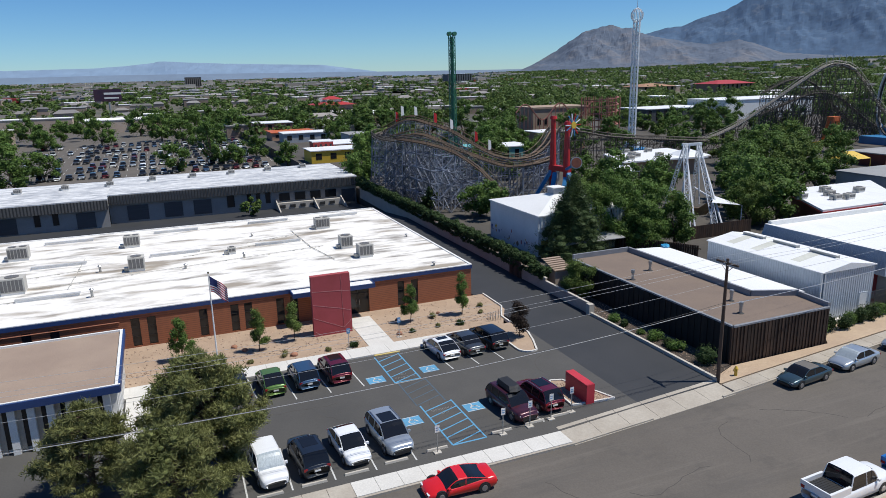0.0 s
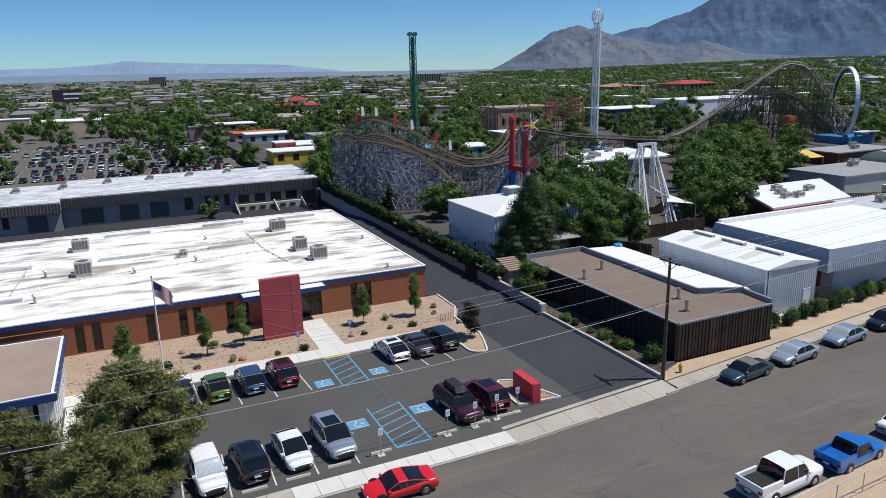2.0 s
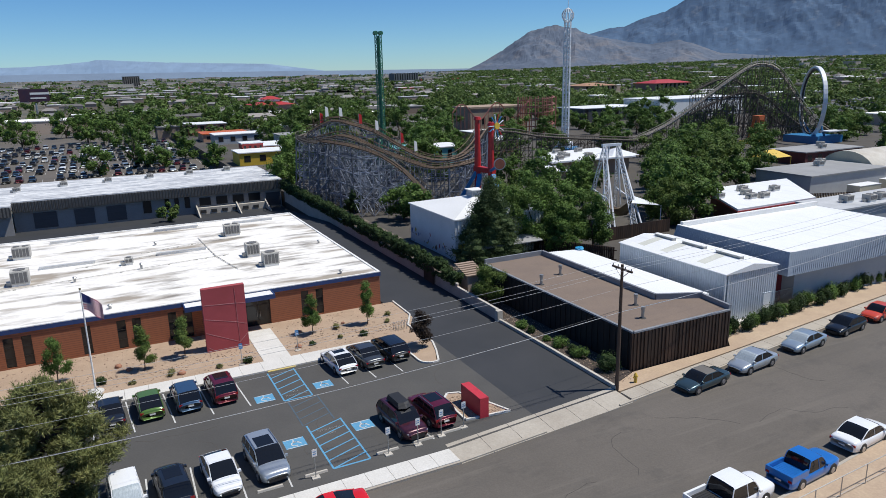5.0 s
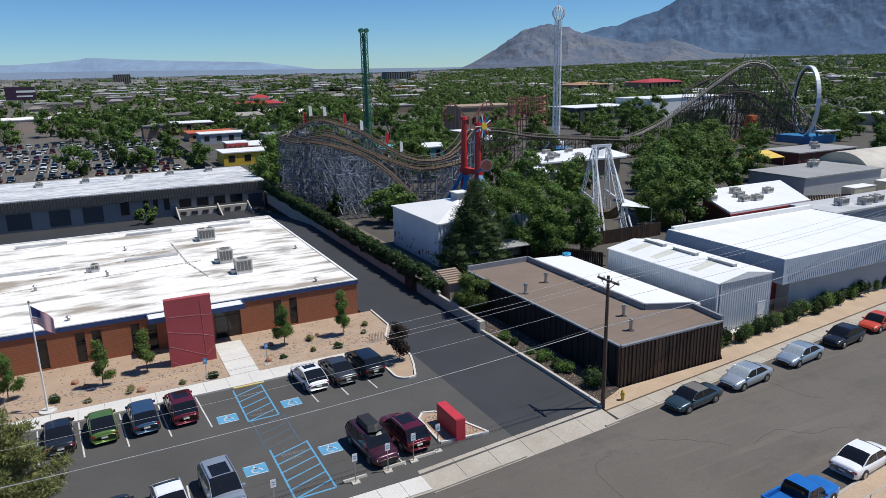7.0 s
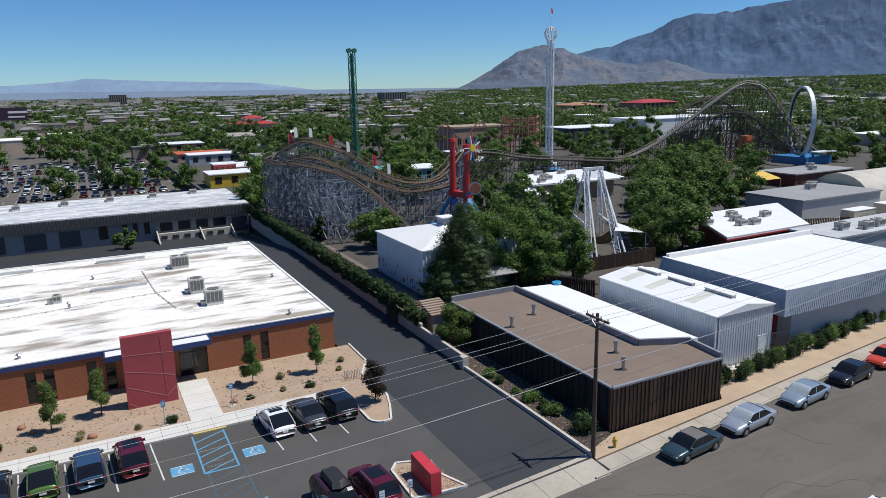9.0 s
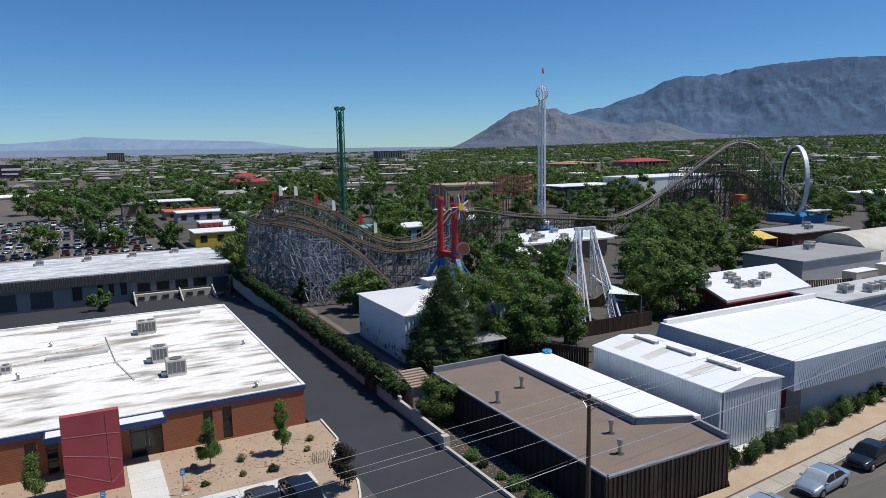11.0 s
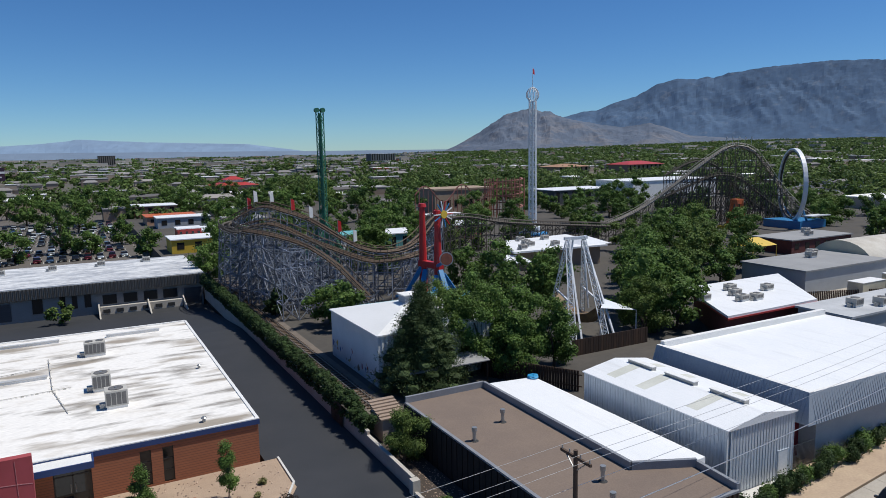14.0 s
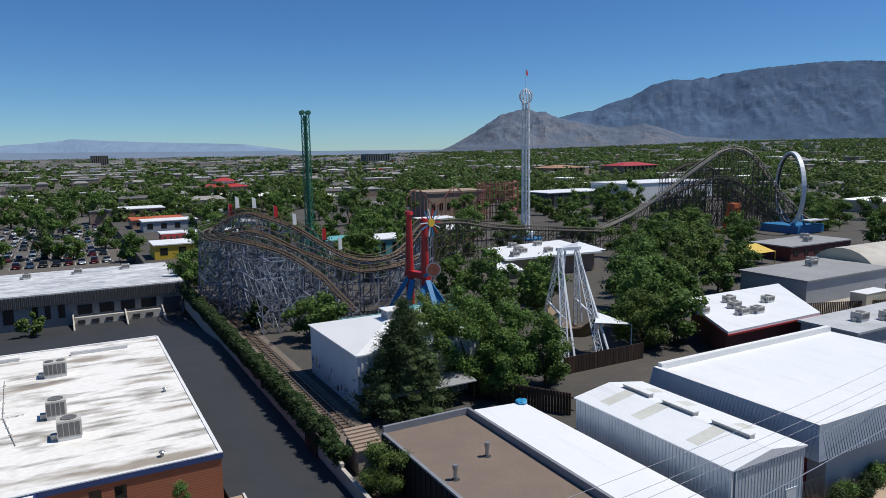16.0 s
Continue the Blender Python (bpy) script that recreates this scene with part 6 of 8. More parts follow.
part("flag", Mesh().add([(135.75, 176, 45.0), (136.6, 176.3, 44.7), (136.5, 176.3, 46.0), (135.75, 176, 46.5)], [(0, 1, 2, 3)]), RRED, wt)
part("carriage", Mesh().tube((135.7, 176, 0.6), (135.7, 176, 2.2), 2.4, n=16), WSTEEL, wt)
part("base_ring", Mesh().tube((135.7, 176, -0.1), (135.7, 176, 0.5), 4.5, n=20), RBLUE, wt)


def smooth_line(pts, step):
    """Even points along a gently curving line through the given ones."""
    P = [Vector(p) for p in pts]
    P = [2 * P[0] - P[1]] + P + [2 * P[-1] - P[-2]]
    out = []
    for i in range(1, len(P) - 2):
        n = max(1, int((P[i + 1] - P[i]).length / step))
        for k in range(n):
            t = k / n
            out.append(0.5 * (2 * P[i] + (P[i + 1] - P[i - 1]) * t + (2 * P[i - 1] - 5 * P[i] + 4 * P[i + 1] - P[i + 2]) * t * t + (3 * P[i] - P[i - 1] - 3 * P[i + 1] + P[i + 2]) * t ** 3))
    return out + [P[-2]]


def coaster_run(c, pts, supports, boards, rails_, rail_label, post=0.135, gauge=1.1, level=2.4, handrail=WHITEPAINT, spread=0.0):
    """One run of wooden coaster: track with sleepers, walkway rails, and timber bents down to the ground."""
    line = smooth_line(pts, 1.9)
    sl, fr = Mesh(), Mesh()
    rails = {-0.55: [], 0.55: [], -1.25: [], 1.25: []}
    prev = None
    for i, p in enumerate(line):
        q = line[min(i + 1, len(line) - 1)]
        o = line[max(i - 1, 0)]
        d = q - o
        d.z = 0
        d = d.normalized() if d.length > 0.01 else Vector((1, 0, 0))
        s = Vector((-d.y, d.x, 0))
        ends = [p + s * gauge * k for k in (-1, 1)]
        row = []
        for k, e in zip((-1, 1), ends):
            foot = Vector((e.x + s.x * spread * k, e.y + s.y * spread * k, -0.1))
            levels = [foot.lerp(Vector((e.x, e.y, e.z - 0.2)), min(1, j * level / max(e.z, 0.1))) for j in range(int(e.z / level) + 2)]
            fr.beam(foot, (e.x, e.y, e.z - 0.2), post, caps=False)
            row.append(levels)
        for j in range(min(len(row[0]), len(row[1]))):
            fr.beam(row[0][j] - s * 0.25, row[1][j] + s * 0.25, post * 0.55, post, caps=False)
            if j and j % 1 == 0:
                fr.beam(row[0][j - 1], row[1][j], post * 0.5, post * 0.8, caps=False)
                fr.beam(row[1][j - 1], row[0][j], post * 0.5, post * 0.8, caps=False)
        if prev:
            for k in (0, 1):
                for j in range(1, min(len(row[k]), len(prev[k]))):
                    fr.beam(prev[k][j], row[k][j], post * 0.5, post * 0.8, caps=False)
                    if (i + j) % 2:
                        fr.beam(prev[k][j - 1], row[k][j], post * 0.45, post * 0.7, caps=False)
        prev = row
        for k in rails:
            rails[k].append(p + s * k + Vector((0, 0, 0.75 if abs(k) > 1 else 0)))
        if i < len(line) - 1:
            for f in (0.0, 0.33, 0.66):
                m_ = p.lerp(q, f)
                sl.beam(m_ - s * 1.3 - Vector((0, 0, 0.2)), m_ + s * 1.3 - Vector((0, 0, 0.2)), 0.2, 0.16, caps=False)
                for k in (-1.25, 1.25):
                    sl.beam(m_ + s * k, m_ + s * k + Vector((0, 0, 0.8)), 0.07, caps=False)
    tagged(part("trestle", fr, supports, c, "dense weathered timber trestle of crossed posts"), kind="stuff")
    tagged(part("decking", sl, TIMBERDARK, c), kind="stuff")
    for k, run in rails.items():
        if abs(k) < 1:
            part("track_rail", Mesh().bent_tube(run, 0.2, 4), boards, c, rail_label)
        else:
            part("handrail", Mesh().bent_tube(run, 0.085, 4), handrail, c, "long handrail beside the track")


c1 = thing("roller_coaster", 52, 128, 0, "wooden roller coaster turn on a dense grey timber trestle", "roller coaster")
coaster_run(c1, [(45.6, 141.4, 12.7), (49.3, 137.6, 15.0), (52.3, 134.4, 14.3), (55.9, 130.6, 12.8), (58.7, 127.7, 10.7), (62.2, 124.0, 8.2), (66, 122, 7.4), (70.5, 123, 7.8), (75, 126.0, 9.3), (79, 130, 11.0), (83, 135, 11.5)], TIMBER, TRACKWOOD, RAIL, "brown wooden track with steel rails", handrail=TRACKWOOD)
coaster_run(c1, [(83, 135, 11.5), (90, 146, 9.8), (99, 150, 9.2), (108, 150, 7.5), (120, 150, 6.2), (135, 148, 5.0), (150, 146, 3.6)], TIMBERDARK, TIMBERDARK, RAIL, "dark wooden track with steel rails", post=0.12, handrail=TIMBERDARK)
coaster_run(c1, [(45.2, 135.5, 11.3), (48.6, 131.4, 12.6), (51.5, 128.5, 11.6), (54.3, 125.7, 9.9), (57.0, 123.0, 8.6), (59.7, 120.3, 7.4), (62.4, 117.6, 6.6), (67, 115.5, 7.2), (72, 118, 7.8)], TIMBER, TRACKWOOD, RAIL, "brown wooden track with steel rails", handrail=TRACKWOOD)
coaster_run(c1, [(44.6, 130.0, 11.8), (47.0, 124.9, 11.5), (49.7, 122.1, 10.7), (52.3, 119.3, 9.5), (55.5, 116.0, 6.7), (57.3, 114.0, 4.2), (59.1, 112.1, 1.8)], TIMBER, TRACKWOOD, RAIL, "brown wooden track with steel rails", spread=0.6, handrail=TIMBERDARK)
coaster_run(c1, [(46.5, 145.5, 12.0), (43.9, 142.0, 11.9), (43.3, 137.5, 11.6), (43.6, 132.0, 11.5), (45.5, 128.5, 11.4)], TIMBER, TIMBERDARK, RAIL, "dark wooden track with steel rails", spread=0.8, handrail=TIMBERDARK)
# spare framing through the turn
fr = Mesh()
rnd = random.Random(8)
for i in range(8):
    for j in range(7):
        x, y = 45.5 + i * 2.3, 112.5 + j * 3.6 - i * 0.2
        top = 11.5 - max(0, (x - 46) * 0.55) - max(0, (118 - y) * 0.35)
        if top < 2:
            continue
        fr.beam((x, y, -0.1), (x, y, top), 0.12, caps=False)
        for k in range(int(top / 2.4)):
            z = k * 2.4
            fr.beam((x, y, z), (x + 2.3, y, z + 2.4), 0.07, 0.1, caps=False)
            fr.beam((x + 2.3, y, z), (x, y, z + 2.4), 0.07, 0.1, caps=False)
            fr.beam((x, y, z), (x, y + 3.6, z + 2.4), 0.07, 0.1, caps=False)
            fr.beam((x, y, z + 2.4), (x + 2.3, y, z + 2.4), 0.1, 0.15, caps=False)
            fr.beam((x, y, z + 2.4), (x, y + 3.6, z + 2.4), 0.1, 0.15, caps=False)
tagged(part("inner_trestle", fr, TIMBER, c1, "dense weathered timber trestle of crossed posts"), kind="stuff")
for x, y, z, m_ in ((51.1, 138.5, 15.0, WHITEPAINT), (48.4, 139.2, 15.2, WHITEPAINT), (55.6, 130.2, 12.6, WHITEPAINT), (53.4, 133.4, 13.8, RRED), (59.5, 127.0, 10.2, RRED), (61.5, 125, 8.6, WHITEPAINT), (47.3, 139.5, 14, RRED)):
    fl = thing("banner", x, y, z, "upright feather banner on the coaster handrail", "banner", "coaster banners")
    part("staff", Mesh().tube((x, y, z - 0.4), (x, y, z + 2.6), 0.04), CONDUIT, fl)
    part("cloth", Mesh().add([(x + 0.04, y, z + 0.5), (x + 0.75, y + 0.15, z + 0.6), (x + 0.65, y + 0.1, z + 2.3), (x + 0.04, y, z + 2.6)], [(0, 1, 2, 3)]), m_, fl)

K = 1.38
hill = [(123, 133.4, 6.6), (130.9, 129.4, 10.6), (137.5, 126.0, 15.7), (143.0, 123.2, 20.3), (147.9, 120.7, 23.8), (150.7, 119.3, 24.2), (153.6, 117.8, 22.9), (156.6, 116.3, 18.9), (159.1, 115.0, 15.1), (163, 113, 10.5), (167.5, 110.7, 7.2)]
hill = [(19.4 + K * (x - 19.4), 15.4 + K * (y - 15.4), 24.2 + K * (z - 24.2)) for x, y, z in hill]
c2 = thing("roller_coaster", 200, 160, 0, "wooden roller coaster lift hill on open dark trestle", "roller coaster")
coaster_run(c2, hill, TIMBERDARK, mat("pale_track_boards", (0.4, 0.36, 0.3), (0.3, 0.27, 0.23), 0.8, scale=0.5), RAIL, "pale wooden lift track", post=0.13, level=4.5, gauge=1.5, spread=1.2, handrail=mat("pale_handrail", (0.4, 0.37, 0.32)))
coaster_run(c2, [(x + 5, y + 9, max(1.5, z * 0.62)) for x, y, z in hill[2:]], TIMBERDARK, TIMBERDARK, RAIL, "dark wooden track", post=0.13, level=4.5, gauge=1.5, spread=0.5, handrail=TIMBERDARK)
coaster_run(c2, [(x + 2, y + 16, max(1.5, z * 0.8)) for x, y, z in hill[3:]], TIMBERDARK, TIMBERDARK, RAIL, "dark wooden track", post=0.13, level=4.5, gauge=1.5, spread=0.5, handrail=TIMBERDARK)
DECK = mat("pale_deck_boards", (0.42, 0.39, 0.34), (0.32, 0.29, 0.25), 0.85, scale=0.8)
ln = smooth_line(hill[:7], 3.0)
for a, b in zip(ln, ln[1:]):
    part("deck_panel", Mesh().beam(a - Vector((0, 0, 0.3)), b - Vector((0, 0, 0.3)), 2.6, 0.3), DECK, c2, "pale boarded deck of the lift track")
for i in range(5):
    x, y, z = hill[4][0] + i * 1.7, hill[4][1] - i * 0.9, 24.6
    fl = thing("banner", x, y, z, "small pennant pole on top of the lift hill", "banner", "lift hill pennants")
    part("staff", Mesh().tube((x, y, z - 0.8), (x, y, z + 2.4), 0.07), CONDUIT, fl)
    part("cloth", Mesh().add([(x, y, z + 1.4), (x + 0.5, y - 0.2, z + 1.5), (x + 0.5, y - 0.2, z + 2.2), (x, y, z + 2.4)], [(0, 1, 2, 3)]), WHITEPAINT, fl)

# big loop ride
lp = thing("loop_ride", 210, 147, 0, "tall white steel loop ride on a blue base", "ride")
hd = Vector((0.59, 0.81, 0)).normalized()
lc = Vector((210.0, 147.3, 12.3))
for r_, w_, m_, nm in ((10.6, 1.15, WSTEEL, "outer_ring"), (9.9, 0.5, TRIM, "inner_track")):
    m = Mesh()
    for i in range(48):
        a, b = 6.283 * i / 48, 6.283 * (i + 1) / 48
        m.beam(lc + hd * r_ * math.cos(a) + Vector((0, 0, r_ * math.sin(a))), lc + hd * r_ * math.cos(b) + Vector((0, 0, r_ * math.sin(b))), w_, 0.55 if nm == "outer_ring" else 0.35, caps=False)
    part(nm, m, m_, lp)
part("base", Mesh().box(204, 216, 140, 152, -0.1, 2.2), RBLUE, lp, "blue loading platform")
part("canopy", Mesh().box(206, 215, 138, 141, 3.6, 3.9), WSTEEL, lp)
for a in (-1, 1):
    part("leg", Mesh().tube(lc + hd * 5 * a - Vector((0, 0, 12.3)) + Vector((3, -2, 0)), lc + hd * 8.6 * a - Vector((0, 0, 6)), 0.3), RBLUE, lp)

# red twin-column ride
rr = thing("swing_ride", 67, 107, 0, "swing ride with two tall red columns and blue legs", "ride")
for x, y, h in ((66.6, 109.0, 15.8), (67.6, 106.0, 14.9)):
    part("column", Mesh().tube((x, y, -0.1), (x, y, 8), 0.62, 0.6, n=12).tube((x, y, 8), (x, y, h), 0.6, 0.42, n=12), RRED, rr)
    part("column_cap", Mesh().tube((x, y, h), (x, y, h + 0.5), 0.7, 0.55, n=12), RRED, rr)
part("crossbeam", Mesh().beam((66.4, 109.5, 7.2), (67.8, 105.3, 7.0), 1.0, 0.9), RRED, rr)
sb = part("sunburst", Mesh().tube((67.9, 104.9, 14.9), (68.0, 104.5, 14.9), 0.6, n=14), YELLOW, rr, "yellow sunburst with striped rays")
for i in range(14):
    a = 6.283 * i / 14
    e = Vector((math.cos(a) * 0.95, math.cos(a) * 0.3, math.sin(a)))
    part("ray", Mesh().beam(Vector((67.95, 104.7, 14.9)) + e * 0.6, Vector((67.95, 104.7, 14.9)) + e * 2.0, 0.14), (RRED, WSTEEL, RBLUE)[i % 3], sb)
for a, b in (((62.6, 110.5, 0), (66.3, 109, 6.6)), ((63.5, 105, 0), (66.6, 108.2, 6.2)), ((70.8, 106.5, 0), (67.8, 106, 6.6)), ((67.5, 101.0, 0), (67.6, 105.4, 6.4)), ((64.0, 102.0, 0), (67.2, 105.6, 5.6)), ((71.5, 103.5, 0), (68.2, 105.4, 5.8))):
    part("leg", Mesh().beam(a, b, 0.75, 0.6), RBLUE, rr)
for a, b in (((63.5, 105, 3.0), (66, 106, 3.0)), ((64.5, 102.5, 2.5), (69, 102.5, 2.5)), ((62.6, 110.5, 2.2), (64.5, 104.5, 2.2))):
    part("strut", Mesh().beam(a, b, 0.35), RBLUE, rr)
GONDOLA = mat("orange_brown_face", (0.3, 0.085, 0.04), (0.2, 0.06, 0.03), 0.5, scale=1.5)
gd = part("gondola", Mesh().tube((66.4, 101.2, 8.8), (66.1, 100.6, 8.9), 0.85, n=20), GONDOLA, rr, "round orange-faced gondola")
part("rim_ring", Mesh().tube((66.42, 101.25, 8.8), (66.15, 100.7, 8.9), 1.0, n=20), CONDUIT, gd)
part("arm", Mesh().beam((67.3, 105.6, 7.1), (66.2, 101.3, 8.5), 0.4), RBLUE, rr)
tq = thing("turquoise_fence", 58, 99, 0, "turquoise panel fence round the swing ride", "fence")
for i in range(9):
    part("panel", Mesh().box(51.5 + i * 1.9, 53.35 + i * 1.9, 98.4, 98.55, -0.1, 4.4), TURQ, tq)
tr_ = thing("ride_canopy", 62, 98, 0, "pale turquoise tent canopy before the swing ride", "canopy")
part("cloth", Mesh().add([(59, 95, 3.2), (65, 95, 3.2), (65, 101, 3.2), (59, 101, 3.2), (62, 98, 5.2)], [(0, 1, 4), (1, 2, 4), (2, 3, 4), (3, 0, 4), (3, 2, 1, 0)]), TURQ, tr_)
for x, y in ((59.1, 95.1), (64.9, 95.1), (64.9, 100.9), (59.1, 100.9)):
    part("post", Mesh().tube((x, y, -0.1), (x, y, 3.2), 0.08), WSTEEL, tr_)

# white A-frame swinging ship
sp = thing("ship_ride", 77, 86, 0, "swinging ship ride under a white lattice A-frame", "ride")
tops_ = ((76.2, 86.0, 12.6), (78.6, 85.8, 12.6))
for (fx, fy), (bx, by), tp in (((71.9, 79.4), (78.6, 93.0), tops_[0]), ((76.9, 78.9), (83.8, 92.0), tops_[1])):
    tagged(part("leg", lattice(Mesh(), (fx, fy, -0.1), tp, 0.8, 0.55, 0.9, 0.06), WSTEEL, sp, "white lattice leg"), kind="stuff")
    part("leg", Mesh().beam((fx + 1.3, fy - 0.2, -0.1), tp, 0.22), WSTEEL, sp, "white tube leg")
    tagged(part("leg", lattice(Mesh(), (bx, by, -0.1), tp, 0.6, 0.45, 1.0, 0.06), WSTEEL, sp, "white lattice leg"), kind="stuff")
    part("brace", Mesh().beam((fx + (tp[0] - fx) * 0.4, fy + (tp[1] - fy) * 0.4, 5.0), (bx + (tp[0] - bx) * 0.4, by + (tp[1] - by) * 0.4, 5.0), 0.2), WSTEEL, sp)
part("axle", Mesh().beam((75.7, 86.1, 12.6), (79.1, 85.7, 12.6), 0.4), WSTEEL, sp)
part("arm", Mesh().beam((77.0, 86, 12.4), (76.0, 86, 3.0), 0.18).beam((78.6, 85.8, 12.4), (79.6, 85.8, 3.0), 0.18), WSTEEL, sp)
hull = Mesh()
prof = [(-4.5, 3.2, 0.3), (-3, 1.9, 1.0), (0, 1.3, 1.3), (3, 1.9, 1.0), (4.5, 3.4, 0.3)]
vs_, fs_ = [], []
for d_, z_, w_ in prof:
    for k, zz in ((-1, z_ + 1.2), (-0.6, z_), (0.6, z_), (1, z_ + 1.2)):
        vs_.append((77.8 + k * w_, 85.9 + d_, zz))
for i in range(4):
    for k in range(3):
        fs_.append((i * 4 + k, i * 4 + k + 1, i * 4 + k + 5, i * 4 + k + 4))
    fs_.append((i * 4 + 3, i * 4, i * 4 + 4, i * 4 + 7))
part("hull", hull.add(vs_, fs_), mat("brown_ship_hull", (0.14, 0.08, 0.04), (0.2, 0.13, 0.05), 0.6), sp, "brown ship hull")
sf = thing("picket_fence", 74, 77, 0, "dark brown plank fence round the ship ride", "fence")
for i in range(30):
    part("plank", Mesh().box(70 + i * 0.4, 70.36 + i * 0.4, 77.3, 77.4, -0.1, 1.9), DARKWOOD, sf)
sl_ = thing("shade_sail", 79, 81, 3, "white triangular shade sail on a steel post", "shade sail")
part("sail", Mesh().add([(76.8, 80.2, 4.4), (82.2, 79.6, 3.6), (79.6, 82.8, 4.8), (76.8, 80.2, 4.36), (82.2, 79.6, 3.56), (79.6, 82.8, 4.76)], [(0, 1, 2), (5, 4, 3)]), WSTEEL, sl_)
part("post", Mesh().tube((76.8, 80.2, -0.1), (76.8, 80.2, 4.4), 0.07).tube((82.2, 79.6, -0.1), (82.2, 79.6, 3.6), 0.07).tube((79.6, 82.8, -0.1), (79.6, 82.8, 4.8), 0.07), WSTEEL, sl_)

# orange tower ride
ot = thing("tower_ride", 193, 153, 0, "squat orange tower ride with open legs", "ride")
for a, b in ((-1.6, -1.2), (1.6, -1.2), (1.6, 1.2), (-1.6, 1.2)):
    part("leg", Mesh().beam((193 + a * 1.3, 153 + b * 1.3, -0.1), (193 + a * 0.6, 153 + b * 0.6, 8.2), 0.8), RORANGE, ot)
part("head", Mesh().box(191.6, 194.4, 151.8, 154.2, 7.2, 8.6), RORANGE, ot)
part("deck", Mesh().box(188.5, 197.5, 150, 156, -0.1, 0.8), YELLOW, ot)

# spiral ride and its building
sb_ = thing("adobe_building", 150, 246, 0, "long tan adobe-style hall behind the spiral ride", "building")
part("wall", Mesh().box(138, 163, 240, 254, -0.1, 9.5), TANWALL, sb_)
part("parapet", Mesh().box(137.7, 163.3, 239.7, 254.3, 9.5, 10.2), TANWALL, sb_)
for i in range(7):
    part("window", Mesh().box(140 + i * 3.2, 141.4 + i * 3.2, 239.9, 240.0, 3.5, 6.0), GLASS, sb_)
ss = thing("spiral_coaster", 160, 226, 0, "salmon-painted steel spiral coaster frame", "ride")
m, m2 = Mesh(), Mesh()
prev = None
for i in range(150):
    a = i * 0.21
    p = Vector((160 + 6.5 * math.cos(a), 227 + 6.5 * math.sin(a), 1.5 + i * 0.083))
    if prev:
        m.beam(prev, p, 0.6, 0.3, caps=False)
    prev = p
for i in range(14):
    a = 6.283 * i / 14
    for r_ in (5.6, 7.4):
        part("post", Mesh().beam((160 + r_ * math.cos(a), 227 + r_ * math.sin(a), -0.1), (160 + r_ * math.cos(a), 227 + r_ * math.sin(a), 13.8), 0.22), SALMON, ss)
for i in range(40):
    x = 126 + i * 0.85
    z = 9 + 3 * math.sin(i * 0.35)
    m.beam((x, 232, z), (x + 0.85, 232, 9 + 3 * math.sin((i + 1) * 0.35)), 0.5, 0.3, caps=False)
    if i % 2 == 0:
        part("post", Mesh().beam((x, 232, -0.1), (x, 232, z), 0.2), SALMON, ss)
part("track", m, SALMON, ss)


# ---- fairground and street buildings ----
def block(name, x0, x1, y0, y1, h, wall, roof, label, over=0.3, z=0.0, windows=0, hvac=0, category="building", hip=0.0, seed=1):
    """A plain flat- or hip-roofed building with parapet, windows and roof units."""
    b = thing(name, (x0 + x1) / 2, (y0 + y1) / 2, z, label, category)
    part("wall", Mesh().box(x0, x1, y0, y1, z - 0.3, z + h - 0.25), wall, b)
    if hip:
        cx, cy = (x0 + x1) / 2, (y0 + y1) / 2
        rl = max(0.0, (x1 - x0) - (y1 - y0)) / 2
        a, c = x0 - over, x1 + over
        d, e = y0 - over, y1 + over
        part("roof", Mesh().add([(a, d, z + h - 0.25), (c, d, z + h - 0.25), (c, e, z + h - 0.25), (a, e, z + h - 0.25), (cx - rl, cy, z + h + hip), (cx + rl, cy, z + h + hip)],
                                [(0, 1, 5, 4), (1, 2, 5), (2, 3, 4, 5), (3, 0, 4), (3, 2, 1, 0)]), roof, b)
    else:
        part("roof", Mesh().box(x0 - over, x1 + over, y0 - over, y1 + over, z + h - 0.25, z + h), roof, b)
    for i in range(windows):
        w = (x1 - x0) / windows
        part("window", Mesh().box(x0 + w * (i + 0.3), x0 + w * (i + 0.7), y0 - 0.05, y0, z + 1.0, z + h - 0.9), GLASS, b)
    rnd = random.Random(seed)
    for i in range(hvac):
        air_conditioner(x0 + (x1 - x0) * rnd.uniform(0.15, 0.85), y0 + (y1 - y0) * rnd.uniform(0.15, 0.85), z + h, 1.6, 1.4, 1.1, 1)
    return b


REDROOF = mat("red_metal_roof", (0.42, 0.04, 0.035), (0.36, 0.035, 0.03), 0.5, scale=0.3)
GREYROOF = mat("grey_roof", (0.3, 0.3, 0.3), (0.24, 0.24, 0.24), 0.85, scale=0.2)
MAROON = mat("maroon_wall", (0.13, 0.035, 0.03), (0.1, 0.03, 0.025), 0.8)
restaurant = thing("restaurant", 108, 135, 0, "low tan park restaurant with a wide white roof", "building")
part("wall", Mesh().prism([(97.5, 129), (118, 127.2), (121.5, 143.5), (102.5, 141.8)], -0.3, 3.7), TANWALL, restaurant)
part("roof", Mesh().prism([(96.3, 127.8), (118.9, 125.9), (122.9, 144.9), (101.7, 142.8)], 3.7, 4.05), METALROOF, restaurant, "wide white flat roof")
part("porch_roof", Mesh().prism([(92, 124), (97, 122.5), (98, 128), (95.8, 131)], 2.5, [2.7, 2.7, 3.2, 3.2]), METALROOF, restaurant)
for x, y in ((92.3, 124.3), (96.8, 122.9), (94, 123.6)):
    part("porch_post", Mesh().box(x - 0.1, x + 0.1, y - 0.1, y + 0.1, -0.1, 2.5), DARKWOOD, restaurant)
